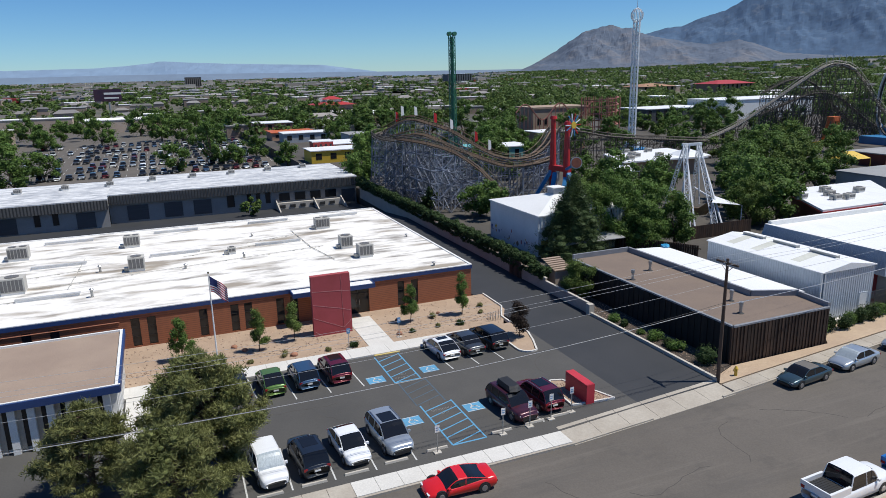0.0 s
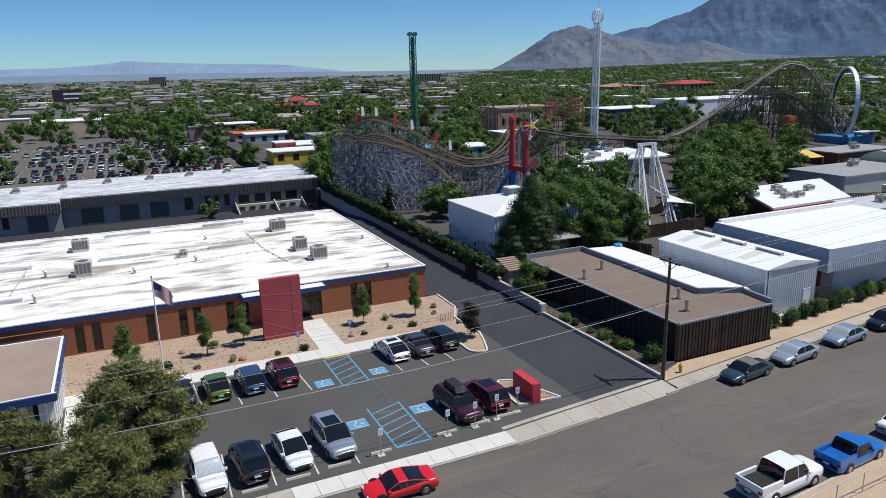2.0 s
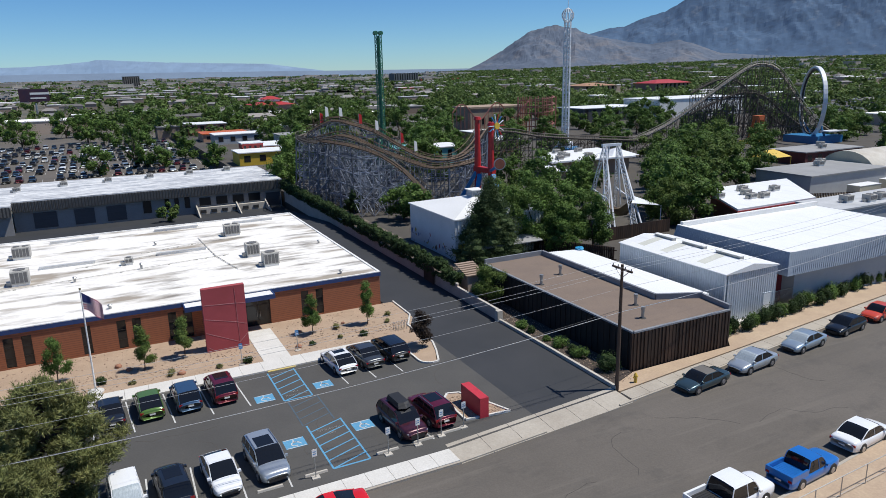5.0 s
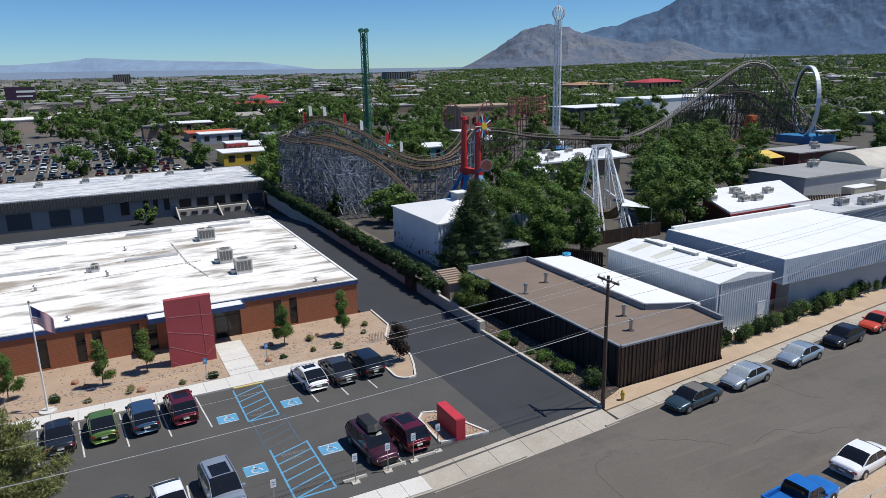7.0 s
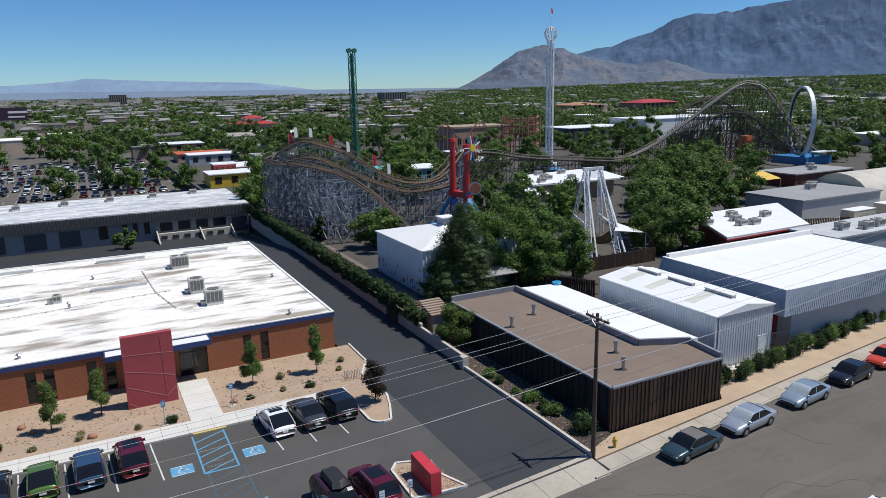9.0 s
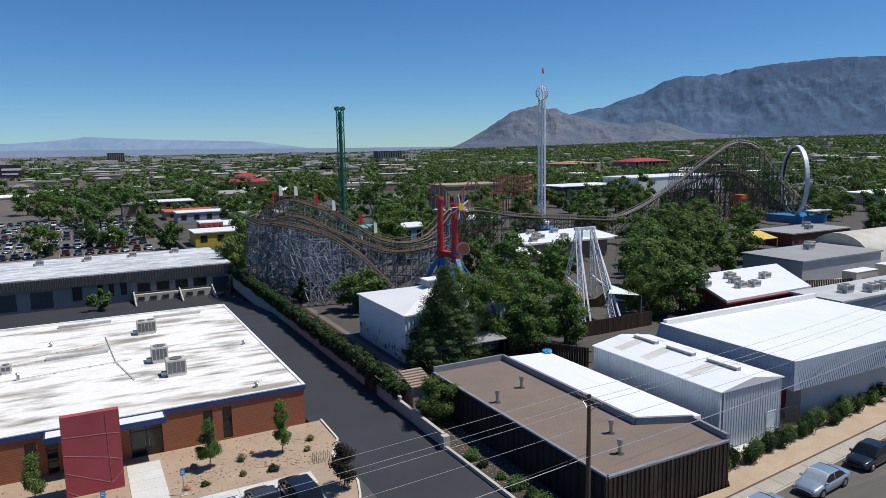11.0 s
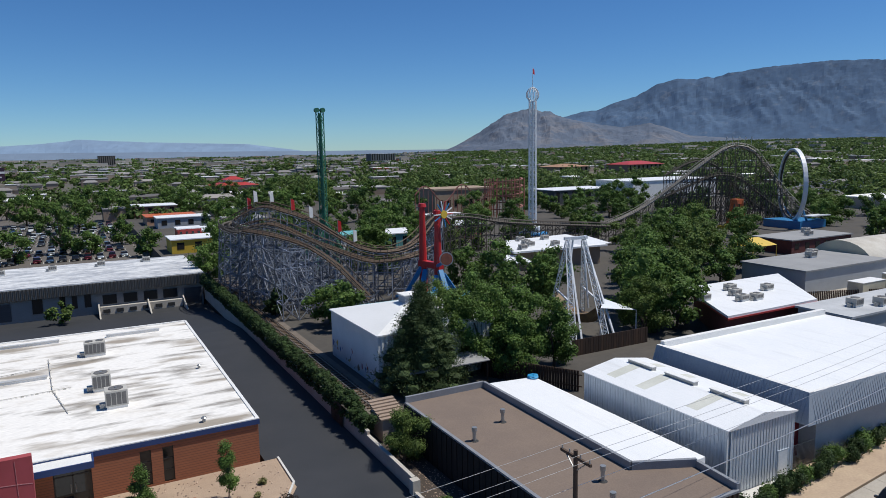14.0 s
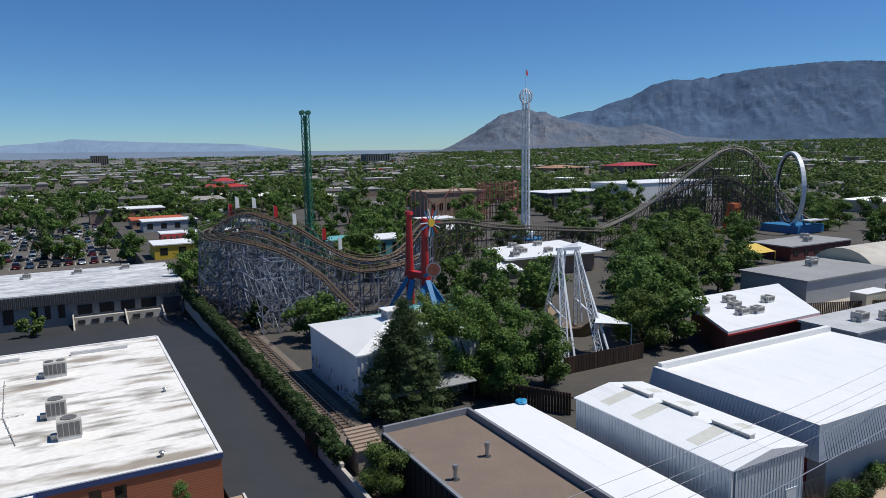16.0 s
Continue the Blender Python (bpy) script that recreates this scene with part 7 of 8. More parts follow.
for x, y in ((100, 130), (105, 136), (104, 133), (109, 131), (113, 140), (107, 141)):
    air_conditioner(x, y, 4.05, 1.5, 1.3, 1.0, 1)
tent = thing("tent_roof", 117, 131, 4, "white and red peaked tent beside the restaurant", "tent")
part("cloth", Mesh().add([(113.5, 128, 4.0), (121, 127, 4.0), (121, 134, 4.0), (113.5, 134, 4.0), (117, 131, 5.6)], [(0, 1, 4), (1, 2, 4), (2, 3, 4), (3, 0, 4)]), WSTEEL, tent)
mb = thing("cafe_building", 102, 78, 0, "dark red building with a white flat roof and roof units", "building")
part("wall", Mesh().prism([(89.4, 71.6), (105.3, 71.6), (117, 84.5), (98.2, 84.5)], -0.3, 3.5), MAROON, mb)
part("roof", Mesh().prism([(88.4, 70.6), (106, 70.8), (118.5, 85.6), (97.6, 85.6)], 3.5, 3.8), METALROOF, mb, "white flat roof with a dark red edge")
part("fascia", Mesh().prism([(88.3, 70.5), (106.05, 70.7), (118.6, 85.7), (97.5, 85.7)], 3.3, 3.5), REDROOF, mb)
for x, y in ((93.1, 78.3), (99.2, 78.3), (99.2, 74.9), (105.8, 78.2), (97, 75.4), (101.5, 81)):
    air_conditioner(x, y, 3.8, 1.4, 1.2, 0.9, 1)
block("low_building", 100, 128, 62.6, 69.4, 3.9, GREYWALL, mat("patched_grey_roof", (0.5, 0.51, 0.52), (0.36, 0.37, 0.38), 0.8, scale=0.3), "low grey building with a patched roof", hvac=4, seed=4)
block("grey_building", 123.2, 146, 84, 96, 4.0, GREYWALL, GREYROOF, "grey flat-roofed park building", windows=0, hvac=2, seed=5)
block("maroon_building", 160, 182, 112, 122, 3.2, MAROON, GREYROOF, "dark red park building with a grey roof", windows=6, hvac=2, seed=6)
block("dark_building", 205, 240, 256, 275, 6.3, mat("charcoal_wall", (0.06, 0.065, 0.07), None, 0.7), METALROOF, "charcoal commercial building with a white roof", windows=8)
qs = thing("quonset_hut", 160, 93, 0, "cream arched metal hut", "building")
m = Mesh()
n = 14
vs_ = []
for x in (147, 176):
    for i in range(n + 1):
        a = math.pi * i / n
        vs_.append((x, 93 - 7.0 * math.cos(a), 6.3 * math.sin(a) - 0.1))
m.add(vs_, [(i, i + 1, n + 2 + i, n + 1 + i) for i in range(n)])
part("shell", m, mat("worn_pale_sheet", (0.55, 0.52, 0.46), (0.4, 0.36, 0.3), 0.7, scale=0.3), qs, "worn pale arched shell", smooth=True)
part("end_wall", Mesh().add([(147.02, v[1], v[2]) for v in vs_[:n + 1]], [tuple(range(n + 1))]), CREAM, qs, "cream end wall")
yt = thing("yellow_tent", 151, 115, 0, "bright yellow tent canopy over a game stall", "tent")
part("cloth", Mesh().add([(147, 112, 2.6), (155, 112, 2.6), (155, 118, 2.6), (147, 118, 2.6), (149.5, 115, 4.2), (152.5, 115, 4.2)], [(0, 1, 5, 4), (1, 2, 5), (2, 3, 4, 5), (3, 0, 4)]), YELLOW, yt)
for x, y in ((147.1, 112.1), (154.9, 112.1), (154.9, 117.9), (147.1, 117.9)):
    part("post", Mesh().tube((x, y, -0.1), (x, y, 2.6), 0.09), YELLOW, yt)
for x, y in ((128, 77), (134, 73), (139, 78)):
    tl = thing("box_trailer", x, y, 0, "beige box trailer in the service yard", "trailer", "trailers")
    part("body", Mesh().box(x - 3, x + 3, y - 1.2, y + 1.2, 0.7, 3.0), CREAM, tl)
    part("roof", Mesh().box(x - 3.05, x + 3.05, y - 1.25, y + 1.25, 3.0, 3.08), WHITEPAINT, tl)
    for u in (-1.6, 1.6):
        part("wheel", Mesh().tube((x + u, y - 1.2, 0.4), (x + u, y + 1.2, 0.4), 0.4, n=12), BLACK, tl)
sfn = thing("slat_fence", 122, 79, 0, "dark brown wooden stockade fence", "fence")
for i in range(70):
    part("slat", Mesh().box(116 + i * 0.28, 116.22 + i * 0.28, 79.9 - i * 0.11, 80.0 - i * 0.11, -0.1, 2.0), DARKWOOD, sfn)
pf = thing("plank_fence", 60, 72, 0, "dark weathered plank fence behind the timber building", "fence")
for i in range(36):
    f = i / 36
    part("plank", Mesh().box(57.5 + 5.6 * f, 57.5 + 5.6 * f + 0.15, 76.5 - 9 * f, 76.72 - 9 * f, -0.1, 2.1), DARKWOOD, pf)
part("rail", Mesh().beam((57.6, 76.6, 0.5), (63.2, 67.4, 0.5), 0.08, 0.12).beam((57.6, 76.6, 1.7), (63.2, 67.4, 1.7), 0.08, 0.12), DARKWOOD, pf)
sh = thing("shingled_shed", 41.8, 67.6, 0, "small shed with a brown shingled roof", "shed")
part("wall", Mesh().box(41.0, 43.0, 66.4, 69.0, -0.2, 2.0), WALLTAN, sh)
for k in range(7):
    part("shingle", Mesh().box(40.8, 43.2, 66.2 + k * 0.43, 66.68 + k * 0.43, 2.0 + k * 0.12, 2.1 + k * 0.12), TANROOF, sh)
lean = thing("lean_to_roof", 52, 77, 0, "grey corrugated lean-to roof", "roof")
part("sheet", Mesh().prism([(47.5, 74.8), (57, 74.8), (57, 77.5), (47.5, 77.5)], 2.3, [2.4, 2.4, 2.8, 2.8]), GREYROOF, lean)
for x in (47.7, 52, 56.8):
    part("post", Mesh().tube((x, 75, -0.1), (x, 75, 2.3), 0.07), DARKFRAME, lean)
tp = thing("blue_tarp", 57.0, 66.5, 3, "crumpled bright blue tarpaulin on the shed roof edge", "tarpaulin")
part("cloth", Mesh().blob((55.9, 65.7, 3.35), 0.55, random.Random(4), 9, 6, 0.5), mat("tarp_blue", (0.03, 0.3, 0.55), None, 0.5), tp)

# narrow-gauge track along the hedge
rt = thing("miniature_railway", 43.6, 115, 0, "narrow miniature railway track on wooden sleepers", "railway")
for x in (43.2, 44.0):
    part("rail", Mesh().beam((x, 70, 0.14), (x + 0.4, 150, 0.14), 0.08, 0.1), RAIL, rt)
for i in range(100):
    part("sleeper", Mesh().box(42.8 + i * 0.004, 44.4 + i * 0.004, 70.2 + i * 0.8, 70.45 + i * 0.8, -0.06, 0.08), TRACKWOOD, rt)
# Brown bed tone, lowered in the colour for the shade lying on it.
BALLAST = mat("shaded_brown_ballast", (0.2, 0.165, 0.13), (0.11, 0.09, 0.075), 0.95, scale=0.6, fine=5, contrast=0.7, bump=0.02)
structure("railway_bed", Mesh().prism([(41.4, 69), (45.2, 69), (45.7, 151), (41.8, 151)], -0.2, -0.03), BALLAST, "brown ballast strip of the miniature railway, darkened for shade", "ballast")
structure("midway", Mesh().prism([(60, 98), (96, 96), (118, 96), (126, 126), (94, 126), (74, 118)], -0.2, -0.03), PARKGROUND, "worn paved midway of the fairground", "paving")
structure("service_yard", Mesh().prism([(106, 68), (170, 66), (170, 84), (120, 84)], -0.2, -0.03), OLDWALK, "pale dusty service yard", "yard")

# colourful shop row
for args in (("shop_row", 41, 58, 196, 206, 3.6, YELLOW, METALROOF, "yellow-walled shop with white roof"), ("shop_row", 44, 50, 206.5, 212, 5.2, REDROOF, METALROOF, "red-walled shop block with a white roof"), ("shop_row", 50, 66, 212, 226, 3.6, mat("orange_wall", (0.5, 0.2, 0.08)), METALROOF, "orange shop with a white roof"),
             ("shop_row", 43, 60, 276, 290, 3.0, mat("peach_wall", (0.5, 0.3, 0.2)), RORANGE, "shop with a bright orange roof"), ("shop_row", 45, 62, 262, 272, 3.6, GREYWALL, METALROOF, "grey shop with a white roof"), ("shop_row", 42, 58, 312, 326, 4.5, mat("terracotta_wall", (0.35, 0.15, 0.1)), METALROOF, "terracotta shop with a white roof"),
             ("park_shop", 84, 96, 168, 178, 4.5, TURQ, METALROOF, "turquoise park shop with a white roof"), ("park_shop", 110, 120, 178, 188, 4.2, SALMON, METALROOF, "salmon park shop with a white roof"), ("park_shop", 76, 86, 176, 184, 4.0, WHITEPAINT, TURQ, "white park shop with a turquoise roof"), ("park_shop", 120, 132, 205, 215, 4.0, TANWALL, METALROOF, "tan park shop with a white roof"), ("park_shop", 62, 74, 232, 244, 4.5, GREYWALL, GREYROOF, "grey park shop with a dark roof")):
    block(*args, windows=4)
pg = block("pagoda_hall", 96, 118, 430, 448, 6.5, mat("dark_hall_wall", (0.08, 0.07, 0.07)), REDROOF, "dark hall with a stepped bright red roof", over=2.0, hip=2.5)
part("upper_wall", Mesh().box(102, 112, 435, 443, 6.5, 9.5), WHITEPAINT, pg)
part("upper_roof", Mesh().add([(100.8, 433.8, 9.5), (113.2, 433.8, 9.5), (113.2, 444.2, 9.5), (100.8, 444.2, 9.5), (105.5, 439, 11.3), (108.5, 439, 11.3)], [(0, 1, 5, 4), (1, 2, 5), (2, 3, 4, 5), (3, 0, 4), (3, 2, 1, 0)]), REDROOF, pg)
block("red_roofed_store", 500, 545, 522, 550, 8.0, mat("store_wall", (0.3, 0.2, 0.15)), REDROOF, "store with a long bright red roof", over=2, hip=3.0, windows=8)
block("tan_store", 460, 500, 580, 610, 6, TANWALL, mat("tan_tile_roof", (0.36, 0.2, 0.12)), "tan store with a hipped tiled roof", over=2, hip=2.5, windows=6)
block("office_block", 92, 130, 1900, 1930, 26, mat("glass_office", (0.16, 0.14, 0.13)), GREYROOF, "distant mid-rise office block", z=0, windows=8)
block("office_block", 640, 700, 1500, 1530, 16, mat("glass_office_low", (0.12, 0.13, 0.14)), METALROOF, "distant low office block", z=4, windows=10)
block("white_warehouse", 245, 300, 250, 275, 9, WHITEPAINT, METALROOF, "large white warehouse beyond the coaster")
bbd = thing("billboard", -27, 590, -3, "dark billboard on a steel post above the road", "billboard")
part("panel", Mesh().box(-37, -18, 590, 590.6, 8.5, 17.5), mat("billboard_print", (0.06, 0.02, 0.035), (0.03, 0.015, 0.04), 0.6, scale=0.2), bbd)
part("text_bar", Mesh().box(-30, -18, 589.9, 590, 13.5, 15).box(-30, -20, 589.9, 590, 10.5, 11.5), WHITEPAINT, bbd)
part("post", Mesh().tube((-27, 590.3, -3.3), (-27, 590.3, 7.5), 0.7), CONDUIT, bbd)

# ---- park and street trees ----
conifer(50.3, 77.2, 10.9, 4.3, SPRUCE, 201, "tall dark spruce beside the white hall", 17, 230, 0.12, thin=0.4)
PT = [(58.5, 78.5, 10.6, 4.3, 0), (62.5, 77.0, 9.6, 3.9, 0), (66.0, 75.6, 7.8, 3.2, 0), (57.0, 84, 9, 3.6, 1), (63, 86, 8, 3.5, 0), (88, 84, 9.6, 5.6, 0), (84.5, 80.5, 7.5, 4, 1), (93, 90, 9.5, 5, 0), (99, 97, 9, 5, 0), (108, 104, 8.5, 5.5, 0), (116, 112, 8.5, 6, 0), (126, 111, 7.5, 4.6, 1), (134, 115, 9.0, 5.4, 1), (134, 104, 7.0, 4.0, 0),
      (82, 112, 9.2, 5.0, 0), (84, 102, 7.8, 4.0, 0), (51, 107, 6.3, 3.3, 0), (45.5, 117, 4.0, 1.9, 2), (46, 160, 11.5, 5.5, 0), (42, 153, 8, 4, 0), (56.2, 80.5, 8.5, 3.4, 0), (60.5, 74.8, 6.5, 3, 0), (90, 80, 7.5, 4.2, 0), (103, 92, 8, 4.5, 0), (112, 98, 7.5, 4, 1), (50, 172, 12, 6, 0), (56, 182, 10, 6, 1), (70, 192, 9, 6, 0), (80, 160, 8.5, 5.5, 0), (90, 152, 8, 5, 0), (100, 196, 9, 7, 0), (112, 215, 10, 7, 0), (96, 160, 9, 6, 1), (124, 190, 9, 6, 0), (145, 223, 10.8, 7, 0), (150, 205, 9, 6, 0),
      (108, 240, 13, 7.5, 0), (125, 236, 11, 7, 0), (165, 190, 9, 6, 0), (176, 180, 9, 6, 0), (186, 200, 11, 7, 0), (200, 215, 12, 7.5, 0), (219, 222, 13.5, 8, 0), (160, 150, 8, 6, 0), (172, 150, 8, 6, 1), (183, 160, 7.5, 6, 0), (148, 140, 9, 6, 0), (140, 128, 8.5, 5.5, 0), (98, 318, 14, 8, 0), (84, 300, 11, 7, 0), (70, 270, 10, 6, 0), (62, 250, 9, 5, 0), (78, 215, 9, 6, 1), (90, 260, 12, 7, 0), (64, 330, 12, 8, 0), (218, 142, 8, 6, 0), (240, 150, 8, 6, 0), (228, 130, 7, 5, 0), (252, 170, 9, 6, 0), (198, 176, 8, 5, 0), (75, 142, 5, 3, 0)]
PT += [(76, 100, 7.5, 3.8, 0), (79, 118, 8, 4.2, 0), (88, 106, 8, 4.4, 0), (52, 104, 6.5, 3.4, 0), (88, 150, 9, 5.0, 0), (97, 158, 8.5, 5, 1), (106, 160, 9, 5.2, 0), (78, 160, 9, 5, 0), (72, 172, 10, 5.5, 0), (92, 190, 10, 6, 0), (70, 146, 7, 3.6, 1), (225, 162, 8, 5, 0), (236, 152, 8, 5.5, 1), (246, 166, 9, 6, 0), (232, 182, 9, 6, 0), (252, 188, 10, 6, 0), (222, 126, 7, 4.5, 1), (238, 132, 8, 5, 0), (258, 150, 8, 5.5, 0),
       (126, 124, 8, 4.6, 0), (134, 136, 8, 5, 1), (118, 158, 8, 5, 0), (148, 128, 8, 5, 1), (156, 134, 8, 5.4, 0), (164, 128, 7.5, 4.6, 0), (136, 112, 7.5, 4.6, 1), (120, 98, 6.5, 3.6, 0), (178, 140, 8, 5, 0), (60, 158, 9, 4.6, 0), (55, 166, 10, 5, 1)]
for i, (x, y, h, r, k) in enumerate(PT):
    d = math.hypot(x - 15, y - 10)
    near = d < 100
    tree(x, y, h, r, (LEAF, LEAFLIGHT, LEAFDARK)[k], 300 + i, ("leafy dark-green park tree", "leafy bright-green park tree", "small dark park tree")[k], 64 if near else 46, 190 if near else 62, 0.11 if near else 0.2, 0.16)
LT = [(-38, 226, 12, 7), (-29, 221, 9, 5), (-46, 236, 13, 8), (-34, 205, 8, 5), (6, 224, 9.3, 6.0), (24, 231, 7, 4.6), (17, 236, 14, 6.0), (22, 298, 12, 8), (33, 250, 8, 5), (-20, 330, 12, 8), (4, 340, 13, 8.5), (20, 345, 12, 8), (36, 340, 13, 8), (-40, 320, 9, 6), (-52, 300, 11, 7), (-60, 280, 12, 8), (-48, 350, 13, 9), (-5, 375, 14, 9), (30, 380, 14, 9), (-30, 380, 12, 8), (38, 218, 8, 5), (12, 318, 11, 7), (-62, 240, 13, 8), (-55, 215, 11, 7)]
for i, (x, y, h, r) in enumerate(LT):
    tree(x, y, h, r, LEAF, 400 + i, "leafy green tree in the car park", 40, 58, 0.26, 0.18, z=-3.0, group="car park trees")
tree(17, 141, 4.0, 2.2, LEAFLIGHT, 450, "small pale tree in the loading yard", 12, 90, 0.2, 0.3, z=-2.8, group="yard trees")
tree(-28, 139, 4.5, 2.6, LEAF, 451, "small pale tree in the loading yard", 12, 90, 0.2, 0.3, z=-2.8, group="yard trees")


# more park trees on the free ground between rides and sheds
taken = set()
for ob in bpy.data.objects:
    if ob.type != "MESH" or not ob.data.vertices or ob.name.startswith("ground"):
        continue
    co = np.empty(len(ob.data.vertices) * 3, np.float32)
    ob.data.vertices.foreach_get("co", co)
    co = co.reshape(-1, 3)
    lo, hi = co.min(0), co.max(0)
    if hi[2] < 0.6 or hi[1] < 95:
        continue
    if len(co) < 400 and max(hi[0] - lo[0], hi[1] - lo[1]) < 70:
        taken |= {(i, j) for i in range(int(lo[0] // 4), int(hi[0] // 4) + 1) for j in range(int(lo[1] // 4), int(hi[1] // 4) + 1)}
    else:
        taken |= {(int(p[0] // 4), int(p[1] // 4)) for p in co[::3]}
rnd = random.Random(71)
set_ = 0
for _ in range(2500):
    x, y, r = rnd.uniform(-58, 300), rnd.uniform(100, 420), rnd.uniform(2.6, 6.0)
    if set_ >= 115 or y < 175 and x < 75 or y < 150 and x < 84 or x < 42 and (176 < y < 330):
        continue
    if any((int((x + a) // 4), int((y + b) // 4)) in taken for a in (-r, 0, r) for b in (-r, 0, r)):
        continue
    taken |= {(int((x + a) // 4), int((y + b) // 4)) for a in (-r, -2, 2, r) for b in (-r, -2, 2, r)}
    k = set_ % 3
    tree(x, y, r * rnd.uniform(1.45, 1.9), r, (LEAF, LEAF, LEAFLIGHT)[k], 500 + set_, ("leafy dark-green park tree", "leafy dark-green park tree", "leafy bright-green park tree")[k], 38, 50, 0.3, 0.16)
    set_ += 1


# ---- the town to the horizon ----
def rise(az, r):
    """The valley floor climbs towards the mountains on the right."""
    k = min(1, max(0, (az - 22) / 30))
    return -3.3 + k * 0.0125 * max(0, r - 700) + 0.003 * max(0, r - 1500)


CX, CY = 15.0, 10.0
vs_, fs_ = [], []
AZ = list(range(-40, 96, 3))
RR = [650, 1000, 1500, 2100, 2800, 3600, 4300]
for r in RR:
    for a in AZ:
        vs_.append((CX + r * math.sin(radians(a)), CY + r * math.cos(radians(a)), rise(a, r) - (0.4 if r == 650 else 0)))
na = len(AZ)
for i in range(len(RR) - 1):
    for j in range(na - 1):
        fs_.append((i * na + j, (i + 1) * na + j, (i + 1) * na + j + 1, i * na + j + 1))
structure("valley_floor", Mesh().add(vs_, fs_), TOWN, "dusty valley floor rising gently towards the mountains", "ground")

rg = np.random.default_rng(12)
KEEP = [(-60, 38, 140, 420), (38, 300, 60, 290)]


def scatter(n, r0, r1, a0=-20, a1=72):
    r = np.sqrt(rg.random(n) * (r1 ** 2 - r0 ** 2) + r0 ** 2)
    a = np.radians(a0 + (a1 - a0) * rg.random(n))
    x, y = CX + r * np.sin(a), CY + r * np.cos(a)
    ok = np.ones(n, bool)
    for xa, xb, ya, yb in KEEP:
        ok &= ~((x > xa) & (x < xb) & (y > ya) & (y < yb))
    ok &= ~((y < 60 + 0.1 * x) & (x > -20))
    return x[ok], y[ok], r[ok], np.degrees(a[ok])


def far_trees(name, n, r0, r1, leaves, size, material, label, hmin=4.0, hmax=9.0, wide=0.5):
    """Many small uneven crowns of loose leaf clumps, in one mesh."""
    x, y, r, az = scatter(n, r0, r1)
    # groves and gaps
    g = np.sin(x * 0.013 + 1.3 * np.sin(y * 0.009)) + np.sin(y * 0.017 + x * 0.006) + rg.normal(size=len(x)) * 0.8
    keep = g > -0.45 - 1.6 * (az > 26)
    x, y, r, az = x[keep], y[keep], r[keep], az[keep]
    k = len(x)
    h = hmin + (hmax - hmin) * rg.random(k) ** 1.6
    h = h * (1 + 0.25 * (az > 26))
    z0 = np.array([rise(a, q) for a, q in zip(az, r)])
    d = rg.normal(size=(k, leaves, 3))
    d /= np.linalg.norm(d, axis=2)[..., None]
    lump = 0.75 + 0.3 * np.sin(3.1 * d[..., 0] + 6.28 * rg.random((k, 1))) * np.sin(2.7 * d[..., 1] + 6.28 * rg.random((k, 1)))
    rad = (0.65 + 0.35 * rg.random((k, leaves))) * lump
    P = np.stack([x[:, None] + d[..., 0] * rad * h[:, None] * wide, y[:, None] + d[..., 1] * rad * h[:, None] * wide, (z0 + h * 0.52)[:, None] + d[..., 2] * rad * h[:, None] * 0.46], -1)
    nrm = d + 0.5 * rg.normal(size=d.shape) + np.array([0, 0, 0.5])
    nrm /= np.linalg.norm(nrm, axis=2)[..., None]
    t1 = np.cross(nrm, rg.normal(size=d.shape))
    t1 /= np.linalg.norm(t1, axis=2)[..., None]
    t2 = np.cross(nrm, t1)
    s = size * (0.6 + 0.8 * rg.random((k, leaves, 1)))
    V = np.stack([P - t1 * s, P - t2 * s * 0.8, P + t1 * s, P + t2 * s * 0.8], 2).reshape(-1, 3)
    q = k * leaves
    me = bpy.data.meshes.new(name)
    me.vertices.add(4 * q)
    me.vertices.foreach_set("co", V.ravel().astype(np.float32))
    me.loops.add(4 * q)
    me.loops.foreach_set("vertex_index", np.arange(4 * q, dtype=np.int32))
    me.polygons.add(q)
    me.polygons.foreach_set("loop_start", np.arange(0, 4 * q, 4, dtype=np.int32))
    me.update(calc_edges=True)
    me.materials.append(material)
    return tagged(new(name, me), label, "trees", kind="stuff")


FARLEAF = leaf_mat("far_tree_crowns", (0.062, 0.105, 0.028), (0.105, 0.154, 0.042))
FARLIGHT = leaf_mat("far_light_crowns", (0.091, 0.140, 0.036), (0.140, 0.188, 0.055))
far_trees("town_trees", 1250, 190, 620, 105, 0.86, FARLEAF, "leafy trees among the houses of the town", 5, 12)
far_trees("town_trees", 800, 190, 620, 105, 0.82, FARLIGHT, "lighter leafy trees among the houses of the town", 5, 10)
far_trees("town_trees", 4800, 600, 1500, 30, 1.35, FARLEAF, "leafy trees among the distant houses", 5, 10.5)
far_trees("town_trees", 2600, 600, 1500, 30, 1.3, FARLIGHT, "lighter leafy trees among the distant houses", 5, 9)
far_trees("far_woods", 17000, 1400, 4200, 10, 3.0, FARLEAF, "far green carpet of trees across the valley", 6, 10, 0.9)


